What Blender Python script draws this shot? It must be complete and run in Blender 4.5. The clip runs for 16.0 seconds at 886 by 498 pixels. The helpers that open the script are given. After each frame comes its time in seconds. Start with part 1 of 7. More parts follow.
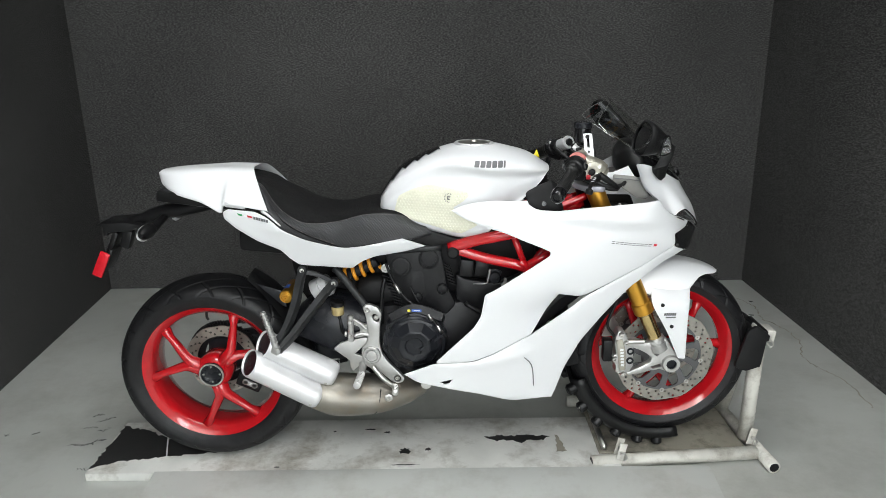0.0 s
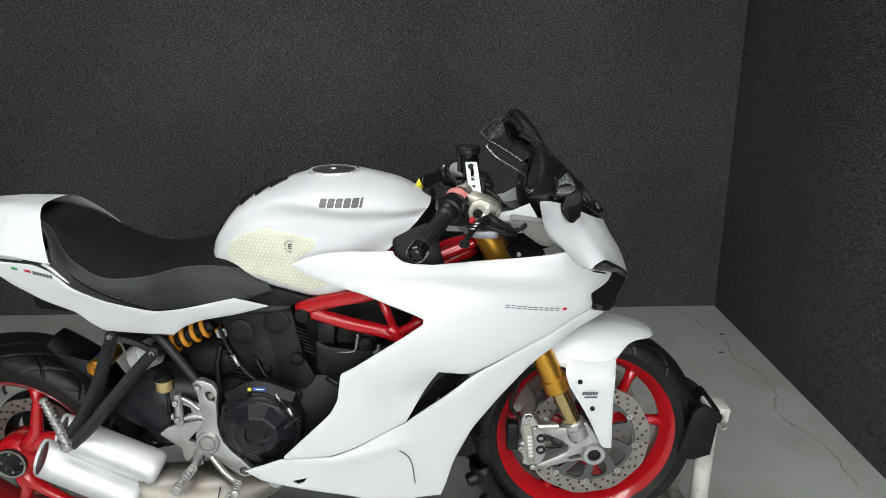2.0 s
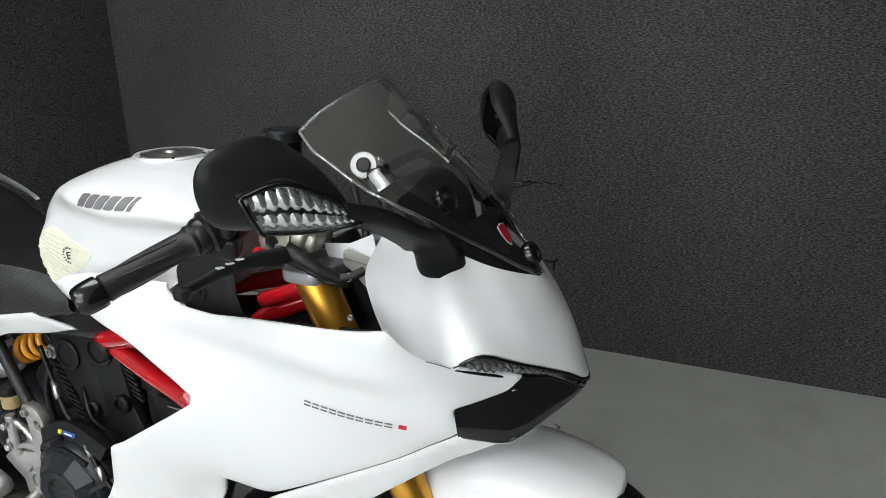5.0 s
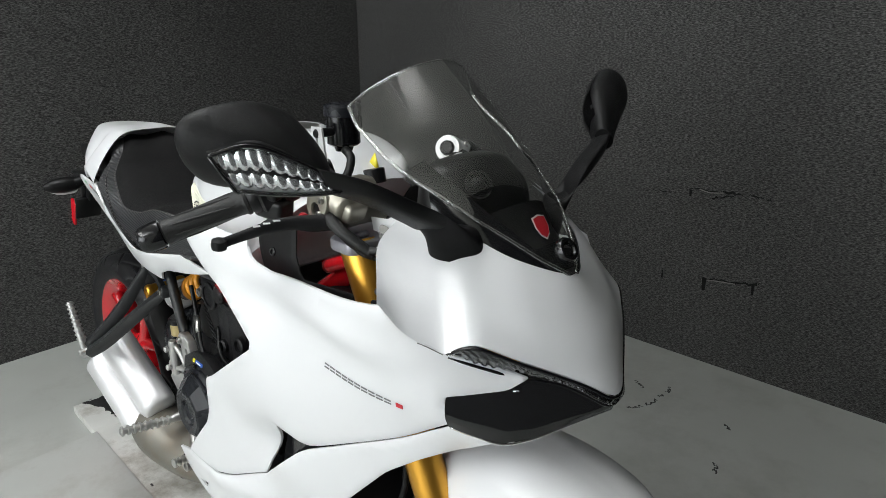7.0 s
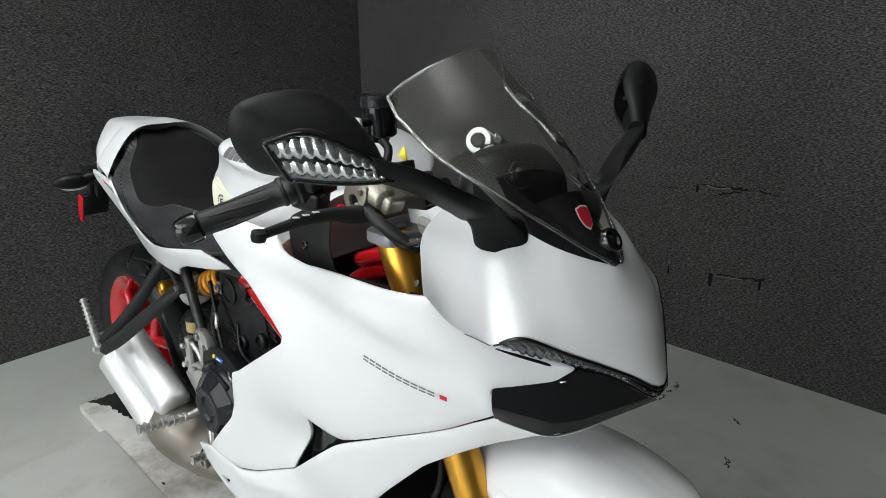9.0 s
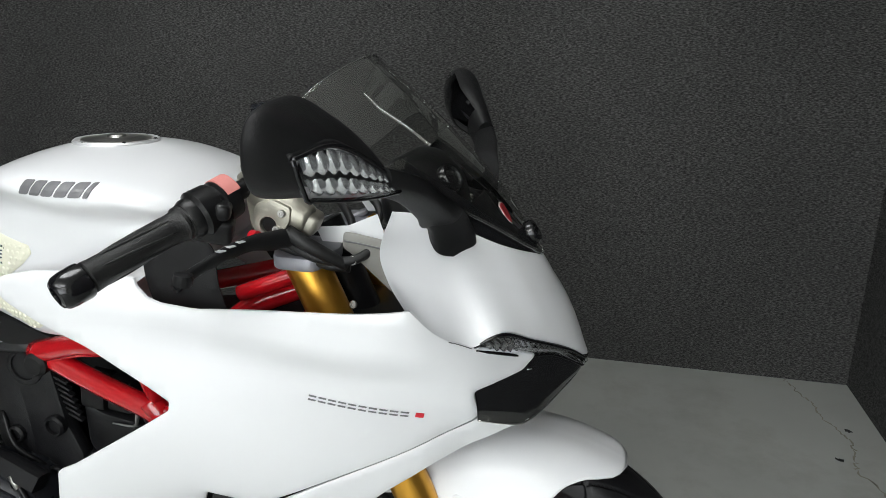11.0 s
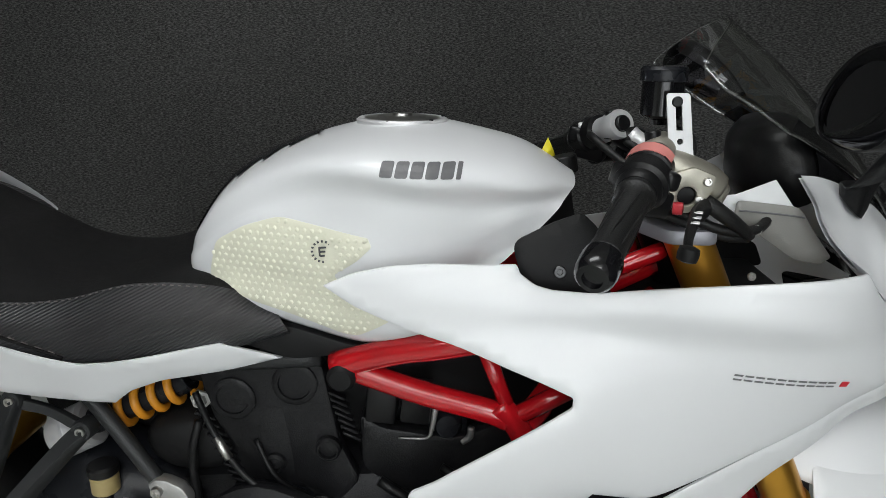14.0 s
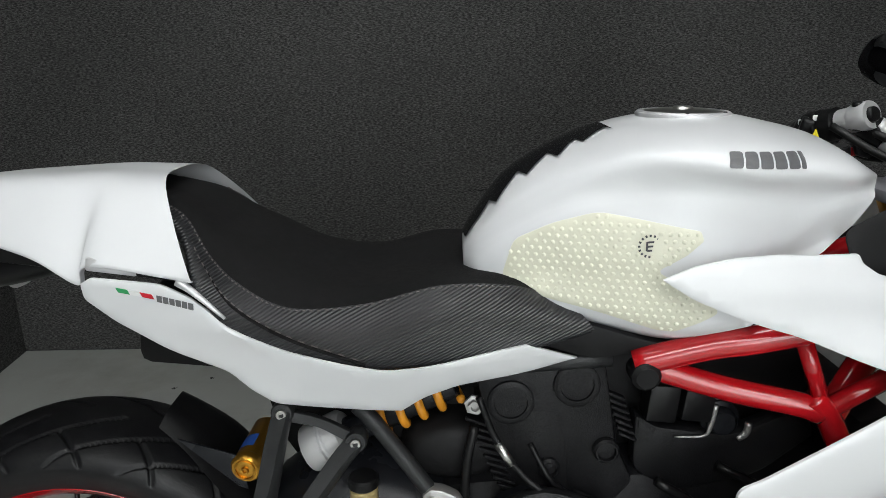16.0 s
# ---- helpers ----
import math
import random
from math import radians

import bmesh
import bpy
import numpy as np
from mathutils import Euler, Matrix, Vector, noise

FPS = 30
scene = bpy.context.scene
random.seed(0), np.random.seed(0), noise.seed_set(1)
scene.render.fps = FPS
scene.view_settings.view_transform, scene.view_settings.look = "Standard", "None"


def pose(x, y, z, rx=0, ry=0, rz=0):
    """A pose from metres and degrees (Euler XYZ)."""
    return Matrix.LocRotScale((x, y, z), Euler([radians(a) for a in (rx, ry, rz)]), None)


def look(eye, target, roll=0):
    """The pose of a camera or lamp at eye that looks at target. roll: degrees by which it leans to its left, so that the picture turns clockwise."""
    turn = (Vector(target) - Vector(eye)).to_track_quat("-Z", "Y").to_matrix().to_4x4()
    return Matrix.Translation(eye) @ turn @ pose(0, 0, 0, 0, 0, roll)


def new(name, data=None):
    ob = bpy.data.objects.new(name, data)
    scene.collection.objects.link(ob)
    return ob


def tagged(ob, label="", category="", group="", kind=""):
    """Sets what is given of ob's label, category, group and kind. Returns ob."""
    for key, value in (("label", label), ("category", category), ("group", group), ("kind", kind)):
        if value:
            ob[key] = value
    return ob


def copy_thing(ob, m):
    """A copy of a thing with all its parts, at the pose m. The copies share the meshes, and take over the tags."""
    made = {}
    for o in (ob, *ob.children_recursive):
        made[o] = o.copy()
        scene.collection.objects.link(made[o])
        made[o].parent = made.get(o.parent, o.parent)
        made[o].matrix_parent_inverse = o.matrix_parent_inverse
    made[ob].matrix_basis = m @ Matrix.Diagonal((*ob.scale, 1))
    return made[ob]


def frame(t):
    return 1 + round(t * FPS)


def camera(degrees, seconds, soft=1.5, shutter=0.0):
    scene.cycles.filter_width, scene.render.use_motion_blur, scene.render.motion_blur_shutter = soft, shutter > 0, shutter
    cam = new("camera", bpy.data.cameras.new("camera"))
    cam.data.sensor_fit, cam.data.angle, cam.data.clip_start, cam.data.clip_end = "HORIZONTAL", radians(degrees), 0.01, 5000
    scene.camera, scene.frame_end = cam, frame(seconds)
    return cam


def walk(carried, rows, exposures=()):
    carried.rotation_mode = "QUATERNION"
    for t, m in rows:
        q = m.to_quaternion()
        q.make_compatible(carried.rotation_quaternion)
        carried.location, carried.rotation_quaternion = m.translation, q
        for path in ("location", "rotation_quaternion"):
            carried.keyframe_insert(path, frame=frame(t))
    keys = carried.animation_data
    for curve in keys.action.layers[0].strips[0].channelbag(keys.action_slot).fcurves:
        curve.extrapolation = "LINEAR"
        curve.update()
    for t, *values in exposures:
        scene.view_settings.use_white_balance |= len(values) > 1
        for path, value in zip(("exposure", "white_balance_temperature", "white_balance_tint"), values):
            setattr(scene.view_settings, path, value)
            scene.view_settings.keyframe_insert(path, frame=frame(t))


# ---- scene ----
cam = camera(65.9, 16.0, 0.85)
PATH = [
    (0, (0.783, -2.089, 1.368), (0.765, -0.202, 0.801), -1),
    (0.5, (0.899, -1.958, 1.397), (0.873, -0.079, 0.807), -1.1),
    (1, (0.977, -1.856, 1.401), (0.956, 0.023, 0.807), -1),
    (1.5, (1.053, -1.72, 1.387), (1.035, 0.159, 0.796), -1),
    (2, (1.131, -1.57, 1.379), (1.114, 0.309, 0.784), -1),
    (2.5, (1.224, -1.446, 1.355), (1.21, 0.434, 0.762), -0.8),
    (3, (1.38, -1.311, 1.341), (1.358, 0.567, 0.745), -0.9),
    (3.2, (1.441, -1.272, 1.33), (1.393, 0.606, 0.734), -1.1),
    (5.3, (1.797, -0.764, 1.258), (0.824, 0.841, 0.656), -1.2),
    (5.5, (1.837, -0.734, 1.254), (0.742, 0.793, 0.66), -1.2),
    (6, (1.91, -0.692, 1.252), (0.644, 0.699, 0.663), -1),
    (6.5, (1.951, -0.665, 1.243), (0.608, 0.653, 0.655), -0.9),
    (7, (1.97, -0.646, 1.233), (0.599, 0.641, 0.643), -0.8),
    (7.5, (1.98, -0.636, 1.228), (0.598, 0.639, 0.637), -0.8),
    (8, (1.979, -0.639, 1.224), (0.592, 0.631, 0.634), -0.7),
    (8.5, (1.957, -0.654, 1.217), (0.581, 0.627, 0.624), -0.7),
    (9, (1.922, -0.692, 1.222), (0.572, 0.615, 0.63), -0.7),
    (9.5, (1.853, -0.738, 1.22), (0.639, 0.694, 0.623), -0.5),
    (9.7, (1.817, -0.76, 1.221), (0.71, 0.755, 0.622), -0.5),
    (11.8, (1.434, -0.884, 1.198), (1.186, 0.992, 0.649), 0.2),
    (12, (1.397, -0.881, 1.194), (1.159, 0.994, 0.638), 0),
    (12.5, (1.281, -0.894, 1.191), (1.062, 0.978, 0.614), -0.3),
    (13, (1.187, -0.93, 1.178), (1.011, 0.953, 0.625), -0.2),
    (13.5, (1.093, -0.928, 1.173), (0.96, 0.957, 0.616), -0.4),
    (14, (0.969, -0.901, 1.167), (0.861, 0.986, 0.608), -0.5),
    (14.5, (0.856, -0.882, 1.168), (0.788, 1.003, 0.6), -0.8),
    (15, (0.758, -0.886, 1.158), (0.696, 1.005, 0.608), -1.1),
    (15.5, (0.655, -0.903, 1.16), (0.613, 0.992, 0.62), -1.1),
    (16, (0.555, -0.9, 1.153), (0.533, 0.997, 0.619), -1.3),
]
EXPOSURES = [(0, -0.43), (2.5, -0.64), (3, -0.64), (5.5, -0.44), (9.5, -0.54), (12, -0.74), (13, -1.02), (13.5, -1.09), (14.5, -0.98), (16, -0.86)]
walk(cam, [(t, look(eye, target, roll)) for t, eye, target, roll in PATH], EXPOSURES)

# ---- light: ceiling fixtures over the bay, added fill lamps behind and above ----
world = bpy.data.worlds.new("world")
scene.world = world
world.use_nodes = True
world.node_tree.nodes["Background"].inputs["Color"].default_value = (0.55, 0.6, 0.65, 1)
world.node_tree.nodes["Background"].inputs["Strength"].default_value = 0.05
scene.view_settings.exposure = 0.0


def area_lamp(name, m, sx, sy, watts, colour):
    data = bpy.data.lights.new(name, "AREA")
    data.shape, data.size, data.size_y, data.energy, data.color = "RECTANGLE", sx, sy, watts, colour
    ob = new(name, data)
    ob.matrix_world = m
    return ob


LAMP_WATTS, LAMP_COLOUR = 18.0, (0.935, 0.97, 1.0)
# one lamp is inferred from reflections; the others are added to balance brightness
FIXTURES = [(0.66, -0.40), (1.35, -2.35), (-0.25, -2.55), (0.66, -3.3), (2.05, -4.2)]
CEILING = 2.9
for fx, fy in FIXTURES:
    area_lamp("ceiling_lamp", pose(fx, fy, CEILING - 0.40, 0, 0, 0), 1.1, 0.5, LAMP_WATTS, LAMP_COLOUR)
    # added upward lamp that whitens the ceiling for the screen's reflection
    area_lamp("ceiling_fill", pose(fx, fy, CEILING - 0.24, 180, 0, 0), 1.4, 0.6, 27.0, LAMP_COLOUR)
# assumed source out of view, added to brighten the near side and front
area_lamp("front_fill", look((1.9, -5.6, 1.6), (1.3, 0, 0.9)), 4.0, 2.4, 120.0, (0.93, 0.97, 1.0))

# ---- materials ----


def mat(name, col, rough=0.5, metal=0.0, var=0.08, scale=30.0, bump=0.0, bscale=250.0, coat=0.0, spec=0.5, rvar=0.1, dirt=None, dscale=3.0, damount=0.5):
    """A surface with colour variation at two scales, uneven gloss and fine relief."""
    m = bpy.data.materials.new(name)
    m.use_nodes = True
    nt = m.node_tree
    n, l = nt.nodes, nt.links
    b = n["Principled BSDF"]
    tc = n.new("ShaderNodeTexCoord")
    n1 = n.new("ShaderNodeTexNoise")
    n1.inputs["Scale"].default_value, n1.inputs["Detail"].default_value = scale, 6
    l.new(tc.outputs["Object"], n1.inputs["Vector"])
    ramp = n.new("ShaderNodeMapRange")
    ramp.inputs["From Min"].default_value, ramp.inputs["From Max"].default_value = 0.3, 0.7
    ramp.inputs["To Min"].default_value, ramp.inputs["To Max"].default_value = 1 - var, 1 + var
    l.new(n1.outputs["Fac"], ramp.inputs["Value"])
    mix = n.new("ShaderNodeMix")
    mix.data_type, mix.blend_type = "RGBA", "MULTIPLY"
    mix.inputs[0].default_value = 1
    mix.inputs[6].default_value = (*col, 1)
    l.new(ramp.outputs["Result"], mix.inputs[7])
    out = mix.outputs[2]
    if dirt:
        n2 = n.new("ShaderNodeTexNoise")
        n2.inputs["Scale"].default_value, n2.inputs["Detail"].default_value, n2.inputs["Roughness"].default_value = dscale, 9, 0.7
        l.new(tc.outputs["Object"], n2.inputs["Vector"])
        r2 = n.new("ShaderNodeMapRange")
        r2.inputs["From Min"].default_value, r2.inputs["From Max"].default_value = 0.48, 0.68
        r2.inputs["To Max"].default_value = damount
        l.new(n2.outputs["Fac"], r2.inputs["Value"])
        m2 = n.new("ShaderNodeMix")
        m2.data_type = "RGBA"
        l.new(r2.outputs["Result"], m2.inputs[0])
        l.new(out, m2.inputs[6])
        m2.inputs[7].default_value = (*dirt, 1)
        out = m2.outputs[2]
    l.new(out, b.inputs["Base Color"])
    r3 = n.new("ShaderNodeMapRange")
    r3.inputs["To Min"].default_value, r3.inputs["To Max"].default_value = max(0.02, rough - rvar), min(1, rough + rvar)
    n3 = n.new("ShaderNodeTexNoise")
    n3.inputs["Scale"].default_value, n3.inputs["Detail"].default_value = scale * 0.3, 4
    l.new(tc.outputs["Object"], n3.inputs["Vector"])
    l.new(n3.outputs["Fac"], r3.inputs["Value"])
    l.new(r3.outputs["Result"], b.inputs["Roughness"])
    b.inputs["Metallic"].default_value = metal
    b.inputs["Coat Weight"].default_value = coat
    b.inputs["Coat Roughness"].default_value = 0.09
    b.inputs["Specular IOR Level"].default_value = spec
    if bump:
        n4 = n.new("ShaderNodeTexNoise")
        n4.inputs["Scale"].default_value, n4.inputs["Detail"].default_value = bscale, 3
        l.new(tc.outputs["Object"], n4.inputs["Vector"])
        bp = n.new("ShaderNodeBump")
        bp.inputs["Strength"].default_value, bp.inputs["Distance"].default_value = bump, 0.002
        l.new(n4.outputs["Fac"], bp.inputs["Height"])
        l.new(bp.outputs["Normal"], b.inputs["Normal"])
    return m


def ribbed(name, col, rough, direction, scale, strength, var=0.1):
    """A moulded surface with fine parallel ribs."""
    m = mat(name, col, rough, var=var)
    nt = m.node_tree
    n, l = nt.nodes, nt.links
    tc = n.new("ShaderNodeTexCoord")
    mp = n.new("ShaderNodeMapping")
    mp.inputs["Rotation"].default_value = direction
    wv = n.new("ShaderNodeTexWave")
    wv.inputs["Scale"].default_value, wv.inputs["Distortion"].default_value = scale, 0.15
    l.new(tc.outputs["Object"], mp.inputs["Vector"])
    l.new(mp.outputs["Vector"], wv.inputs["Vector"])
    bp = n.new("ShaderNodeBump")
    bp.inputs["Strength"].default_value, bp.inputs["Distance"].default_value = strength, 0.002
    l.new(wv.outputs["Fac"], bp.inputs["Height"])
    l.new(bp.outputs["Normal"], n["Principled BSDF"].inputs["Normal"])
    return m


def clear(name, col=(1, 1, 1), rough=0.02, face_on=0.06):
    """Thin clear plastic: mostly see-through, with a real gloss."""
    m = bpy.data.materials.new(name)
    m.use_nodes = True
    n, l = m.node_tree.nodes, m.node_tree.links
    n.remove(n["Principled BSDF"])
    tr, gl, mx, fr = n.new("ShaderNodeBsdfTransparent"), n.new("ShaderNodeBsdfGlossy"), n.new("ShaderNodeMixShader"), n.new("ShaderNodeLayerWeight")
    pw, mr = n.new("ShaderNodeMath"), n.new("ShaderNodeMapRange")
    tr.inputs["Color"].default_value = (*col, 1)
    gl.inputs["Roughness"].default_value = rough
    fr.inputs["Blend"].default_value = 0.5
    pw.operation = "POWER"
    pw.inputs[1].default_value = 4.0
    mr.inputs["To Min"].default_value, mr.inputs["To Max"].default_value = face_on, 0.95
    l.new(fr.outputs["Facing"], pw.inputs[0])
    l.new(pw.outputs[0], mr.inputs["Value"])
    l.new(mr.outputs["Result"], mx.inputs["Fac"])
    l.new(tr.outputs["BSDF"], mx.inputs[1])
    l.new(gl.outputs["BSDF"], mx.inputs[2])
    l.new(mx.outputs["Shader"], n["Material Output"].inputs["Surface"])
    return m


def glow(name, col, strength):
    m = bpy.data.materials.new(name)
    m.use_nodes = True
    b = m.node_tree.nodes["Principled BSDF"]
    b.inputs["Base Color"].default_value = (*col, 1)
    b.inputs["Emission Color"].default_value = (*col, 1)
    b.inputs["Emission Strength"].default_value = strength
    return m


WHITE = mat("pearl_white_paint", (0.745, 0.755, 0.77), 0.36, var=0.012, scale=6, coat=0.5, rvar=0.05, bump=0.01, bscale=900)
RED = mat("red_wheel_paint", (0.47, 0.006, 0.011), 0.16, var=0.06, scale=12, coat=1.0, rvar=0.05)
TYRE = mat("tyre_rubber", (0.008, 0.008, 0.009), 0.44, spec=0.32, var=0.25, scale=45, bump=0.15, bscale=600, dirt=(0.03, 0.03, 0.03), dscale=14, damount=0.4)
BLACK = mat("satin_black_plastic", (0.008, 0.008, 0.0085), 0.32, var=0.15, spec=0.28, bump=0.12, bscale=700)
MATT = mat("matt_black_plastic", (0.009, 0.009, 0.0094), 0.48, var=0.15, spec=0.2, bump=0.2, bscale=900)
GLOSSB = mat("gloss_black_plastic", (0.006, 0.006, 0.007), 0.12, var=0.1, rvar=0.04)
ENGINE = mat("dark_engine_casting", (0.010, 0.010, 0.011), 0.34, metal=0.0, spec=0.26, var=0.25, scale=25, bump=0.3, bscale=500)
COVER = mat("dark_grey_cover", (0.012, 0.013, 0.016), 0.28, metal=0.0, spec=0.3, var=0.15, bump=0.15, bscale=600)
SUBF = mat("anthracite_subframe", (0.022, 0.023, 0.024), 0.40, metal=0.0, spec=0.4, var=0.15, bump=0.25, bscale=800)
SILVER = mat("cast_aluminium", (0.50, 0.495, 0.485), 0.36, metal=0.75, var=0.07, scale=40, bump=0.25, bscale=500)
SATIN = mat("satin_aluminium_sleeve", (0.70, 0.70, 0.71), 0.42, metal=0.5, var=0.05, scale=14, bump=0.1, bscale=900)
STEEL = mat("brushed_steel", (0.55, 0.54, 0.52), 0.32, metal=1.0, var=0.1, scale=50, bump=0.1, bscale=700)
DISC = mat("brake_disc_steel", (0.36, 0.34, 0.305), 0.38, metal=0.9, var=0.1, scale=30, bump=0.2, bscale=400)
HEATED = mat("heat_tinted_steel", (0.25, 0.235, 0.205), 0.4, metal=0.8, var=0.12, scale=9, bump=0.15, bscale=400, dirt=(0.25, 0.17, 0.1), dscale=11, damount=0.4)
GOLD = mat("gold_fork_tube", (0.68, 0.35, 0.05), 0.3, metal=0.9, var=0.05, rvar=0.05)
TIN = mat("pale_gold_slider", (0.62, 0.47, 0.22), 0.22, metal=1.0, var=0.06, rvar=0.05)
SPRING = mat("yellow_spring_paint", (0.75, 0.30, 0.02), 0.4, var=0.06, coat=0.2)
SEAT = mat("black_seat_fabric", (0.005, 0.0048, 0.005), 0.85, var=0.2, scale=300, bump=0.5, bscale=1400, spec=0.25)
SEATRIB = ribbed("ribbed_seat_vinyl", (0.022, 0.022, 0.024), 0.38, (0, radians(115), 0), 85, 0.55)
STITCH = mat("grey_thread", (0.12, 0.11, 0.105), 0.8)
GRIP = mat("yellowed_grip_pad", (0.74, 0.735, 0.60), 0.45, var=0.06, scale=15, bump=0.2, bscale=300)
RUBBER = mat("black_grip_rubber", (0.006, 0.006, 0.006), 0.5, var=0.2, bump=0.4, bscale=500)
DECAL = mat("grey_decal", (0.13, 0.13, 0.135), 0.4, var=0.03)
DECALD = mat("dark_decal", (0.05, 0.05, 0.055), 0.4, var=0.03)
GREEN = mat("green_decal", (0.03, 0.33, 0.11), 0.4, var=0.03)
WHITED = mat("white_decal", (0.8, 0.8, 0.8), 0.4, var=0.03)
REDD = mat("red_decal", (0.6, 0.015, 0.03), 0.35, var=0.03)
BLUED = mat("blue_decal", (0.03, 0.1, 0.4), 0.4, var=0.03)
YELLOW = mat("yellow_plastic", (0.75, 0.65, 0.03), 0.4, var=0.03)
PINK = mat("faded_red_switch", (0.62, 0.22, 0.2), 0.5, var=0.05)
FLUID = mat("amber_fluid_pot", (0.42, 0.33, 0.15), 0.3, var=0.1)
REFL = mat("red_reflector", (0.55, 0.01, 0.02), 0.2, var=0.1, scale=80)
CHROME = mat("bright_chrome", (0.8, 0.8, 0.8), 0.12, metal=1.0, var=0.03)
DARKCHROME = mat("dark_chrome", (0.30, 0.30, 0.31), 0.14, metal=1.0, var=0.05)
SILVERED = mat("silvered_reflector", (0.85, 0.85, 0.86), 0.17, metal=0.8, var=0.04)
# silvering coloured dark to stand in for the dark wall it reflects
MIRROR = mat("darkened_mirror_glass", (0.10, 0.10, 0.11), 0.06, metal=1.0, var=0.02, rvar=0.02)
HLENS = mat("smoked_headlight_lens", (0.010, 0.010, 0.011), 0.10, spec=0.5, var=0.05, coat=0.5, rvar=0.03)
LENS = clear("clear_lens", (0.93, 0.94, 0.95), 0.03, 0.06)
SCREEN = clear("clear_screen", (0.90, 0.91, 0.89), 0.015, 0.10)
POLISHED = clear("polished_plastic_edge", (0.95, 0.96, 0.95), 0.12, 0.24)
SNAG = mat("torn_carpet_pile", (0.013, 0.013, 0.013), 0.95, var=0.2, spec=0.05)
THREAD = mat("pale_pulled_thread", (0.16, 0.155, 0.145), 0.9, var=0.1)
CHOCK = mat("chipped_white_paint", (0.62, 0.61, 0.56), 0.5, var=0.06, scale=20, bump=0.3, bscale=120, dirt=(0.2, 0.17, 0.13), dscale=16, damount=0.55)
BRONZE = mat("bronze_grey_casting", (0.42, 0.40, 0.34), 0.4, metal=0.8, var=0.08, bump=0.15, bscale=500)
CLAMPG = mat("lilac_grey_clamp", (0.30, 0.30, 0.33), 0.4, metal=0.3, var=0.05)
GREYIN = mat("grey_inner_panel", (0.24, 0.235, 0.22), 0.5, var=0.04, bump=0.1, bscale=600)


def carpet():
    """Dark ribbed needle-felt carpet with pale flecks and drag marks."""
    m = mat("charcoal_carpet", (0.024, 0.0235, 0.023), 0.95, var=0.0, spec=0.12)
    nt = m.node_tree
    n, l = nt.nodes, nt.links
    b = n["Principled BSDF"]
    tc = n.new("ShaderNodeTexCoord")
    mp = n.new("ShaderNodeMapping")
    mp.inputs["Scale"].default_value = (85, 85, 390)
    l.new(tc.outputs["Object"], mp.inputs["Vector"])
    fl = n.new("ShaderNodeTexNoise")
    fl.inputs["Scale"].default_value, fl.inputs["Detail"].default_value, fl.inputs["Roughness"].default_value = 1.0, 5, 0.75
    l.new(mp.outputs["Vector"], fl.inputs["Vector"])
    cr = n.new("ShaderNodeValToRGB")
    cr.color_ramp.elements[0].position, cr.color_ramp.elements[0].color = 0.44, (0.0255, 0.0252, 0.0248, 1)
    cr.color_ramp.elements[1].position, cr.color_ramp.elements[1].color = 0.70, (0.188, 0.187, 0.183, 1)
    l.new(fl.outputs["Fac"], cr.inputs["Fac"])
    big = n.new("ShaderNodeTexNoise")
    big.inputs["Scale"].default_value, big.inputs["Detail"].default_value = 1.3, 5
    l.new(tc.outputs["Object"], big.inputs["Vector"])
    mr = n.new("ShaderNodeMapRange")
    mr.inputs["From Min"].default_value, mr.inputs["From Max"].default_value = 0.3, 0.7
    mr.inputs["To Min"].default_value, mr.inputs["To Max"].default_value = 0.82, 1.15
    l.new(big.outputs["Fac"], mr.inputs["Value"])
    mx = n.new("ShaderNodeMix")
    mx.data_type, mx.blend_type = "RGBA", "MULTIPLY"
    mx.inputs[0].default_value = 1
    l.new(cr.outputs["Color"], mx.inputs[6])
    l.new(mr.outputs["Result"], mx.inputs[7])
    l.new(mx.outputs[2], b.inputs["Base Color"])
    bp = n.new("ShaderNodeBump")
    bp.inputs["Strength"].default_value, bp.inputs["Distance"].default_value = 0.6, 0.003
    l.new(fl.outputs["Fac"], bp.inputs["Height"])
    l.new(bp.outputs["Normal"], b.inputs["Normal"])
    return m


CARPET = carpet()
FLOOR = mat("painted_concrete", (0.46, 0.475, 0.45), 0.42, var=0.07, scale=2.2, bump=0.12, bscale=60, dirt=(0.27, 0.265, 0.235), dscale=1.7, damount=0.55, rvar=0.12)
RUNWAY = mat("worn_white_board", (0.70, 0.705, 0.675), 0.5, var=0.09, scale=9, bump=0.25, bscale=90, dirt=(0.24, 0.215, 0.17), dscale=5.5, damount=0.8)
SHEET = mat("white_painted_sheet", (0.47, 0.485, 0.465), 0.45, var=0.04, scale=4, bump=0.1, bscale=70, dirt=(0.33, 0.32, 0.29), dscale=6, damount=0.5)
BLACKBD = mat("black_plywood_face", (0.018, 0.018, 0.018), 0.6, var=0.2, scale=12, bump=0.3, bscale=150)
DIRTYWD = mat("oily_plywood", (0.30, 0.28, 0.23), 0.6, var=0.15, scale=8, bump=0.3, bscale=100, dirt=(0.05, 0.045, 0.035), dscale=9, damount=0.8)
PLASTER = mat("off_white_plaster", (0.6, 0.6, 0.57), 0.8, var=0.04, scale=2, bump=0.2, bscale=120)
CEIL = mat("grey_ceiling_tile", (0.7, 0.69, 0.65), 0.85, var=0.05, scale=3, bump=0.2, bscale=120)
TUBE = glow("fluorescent_tube", (1.0, 0.985, 0.95), 6.0)
FILL_GLOW = glow("fill_panel_glow", (0.93, 0.97, 1.0), 2.2)

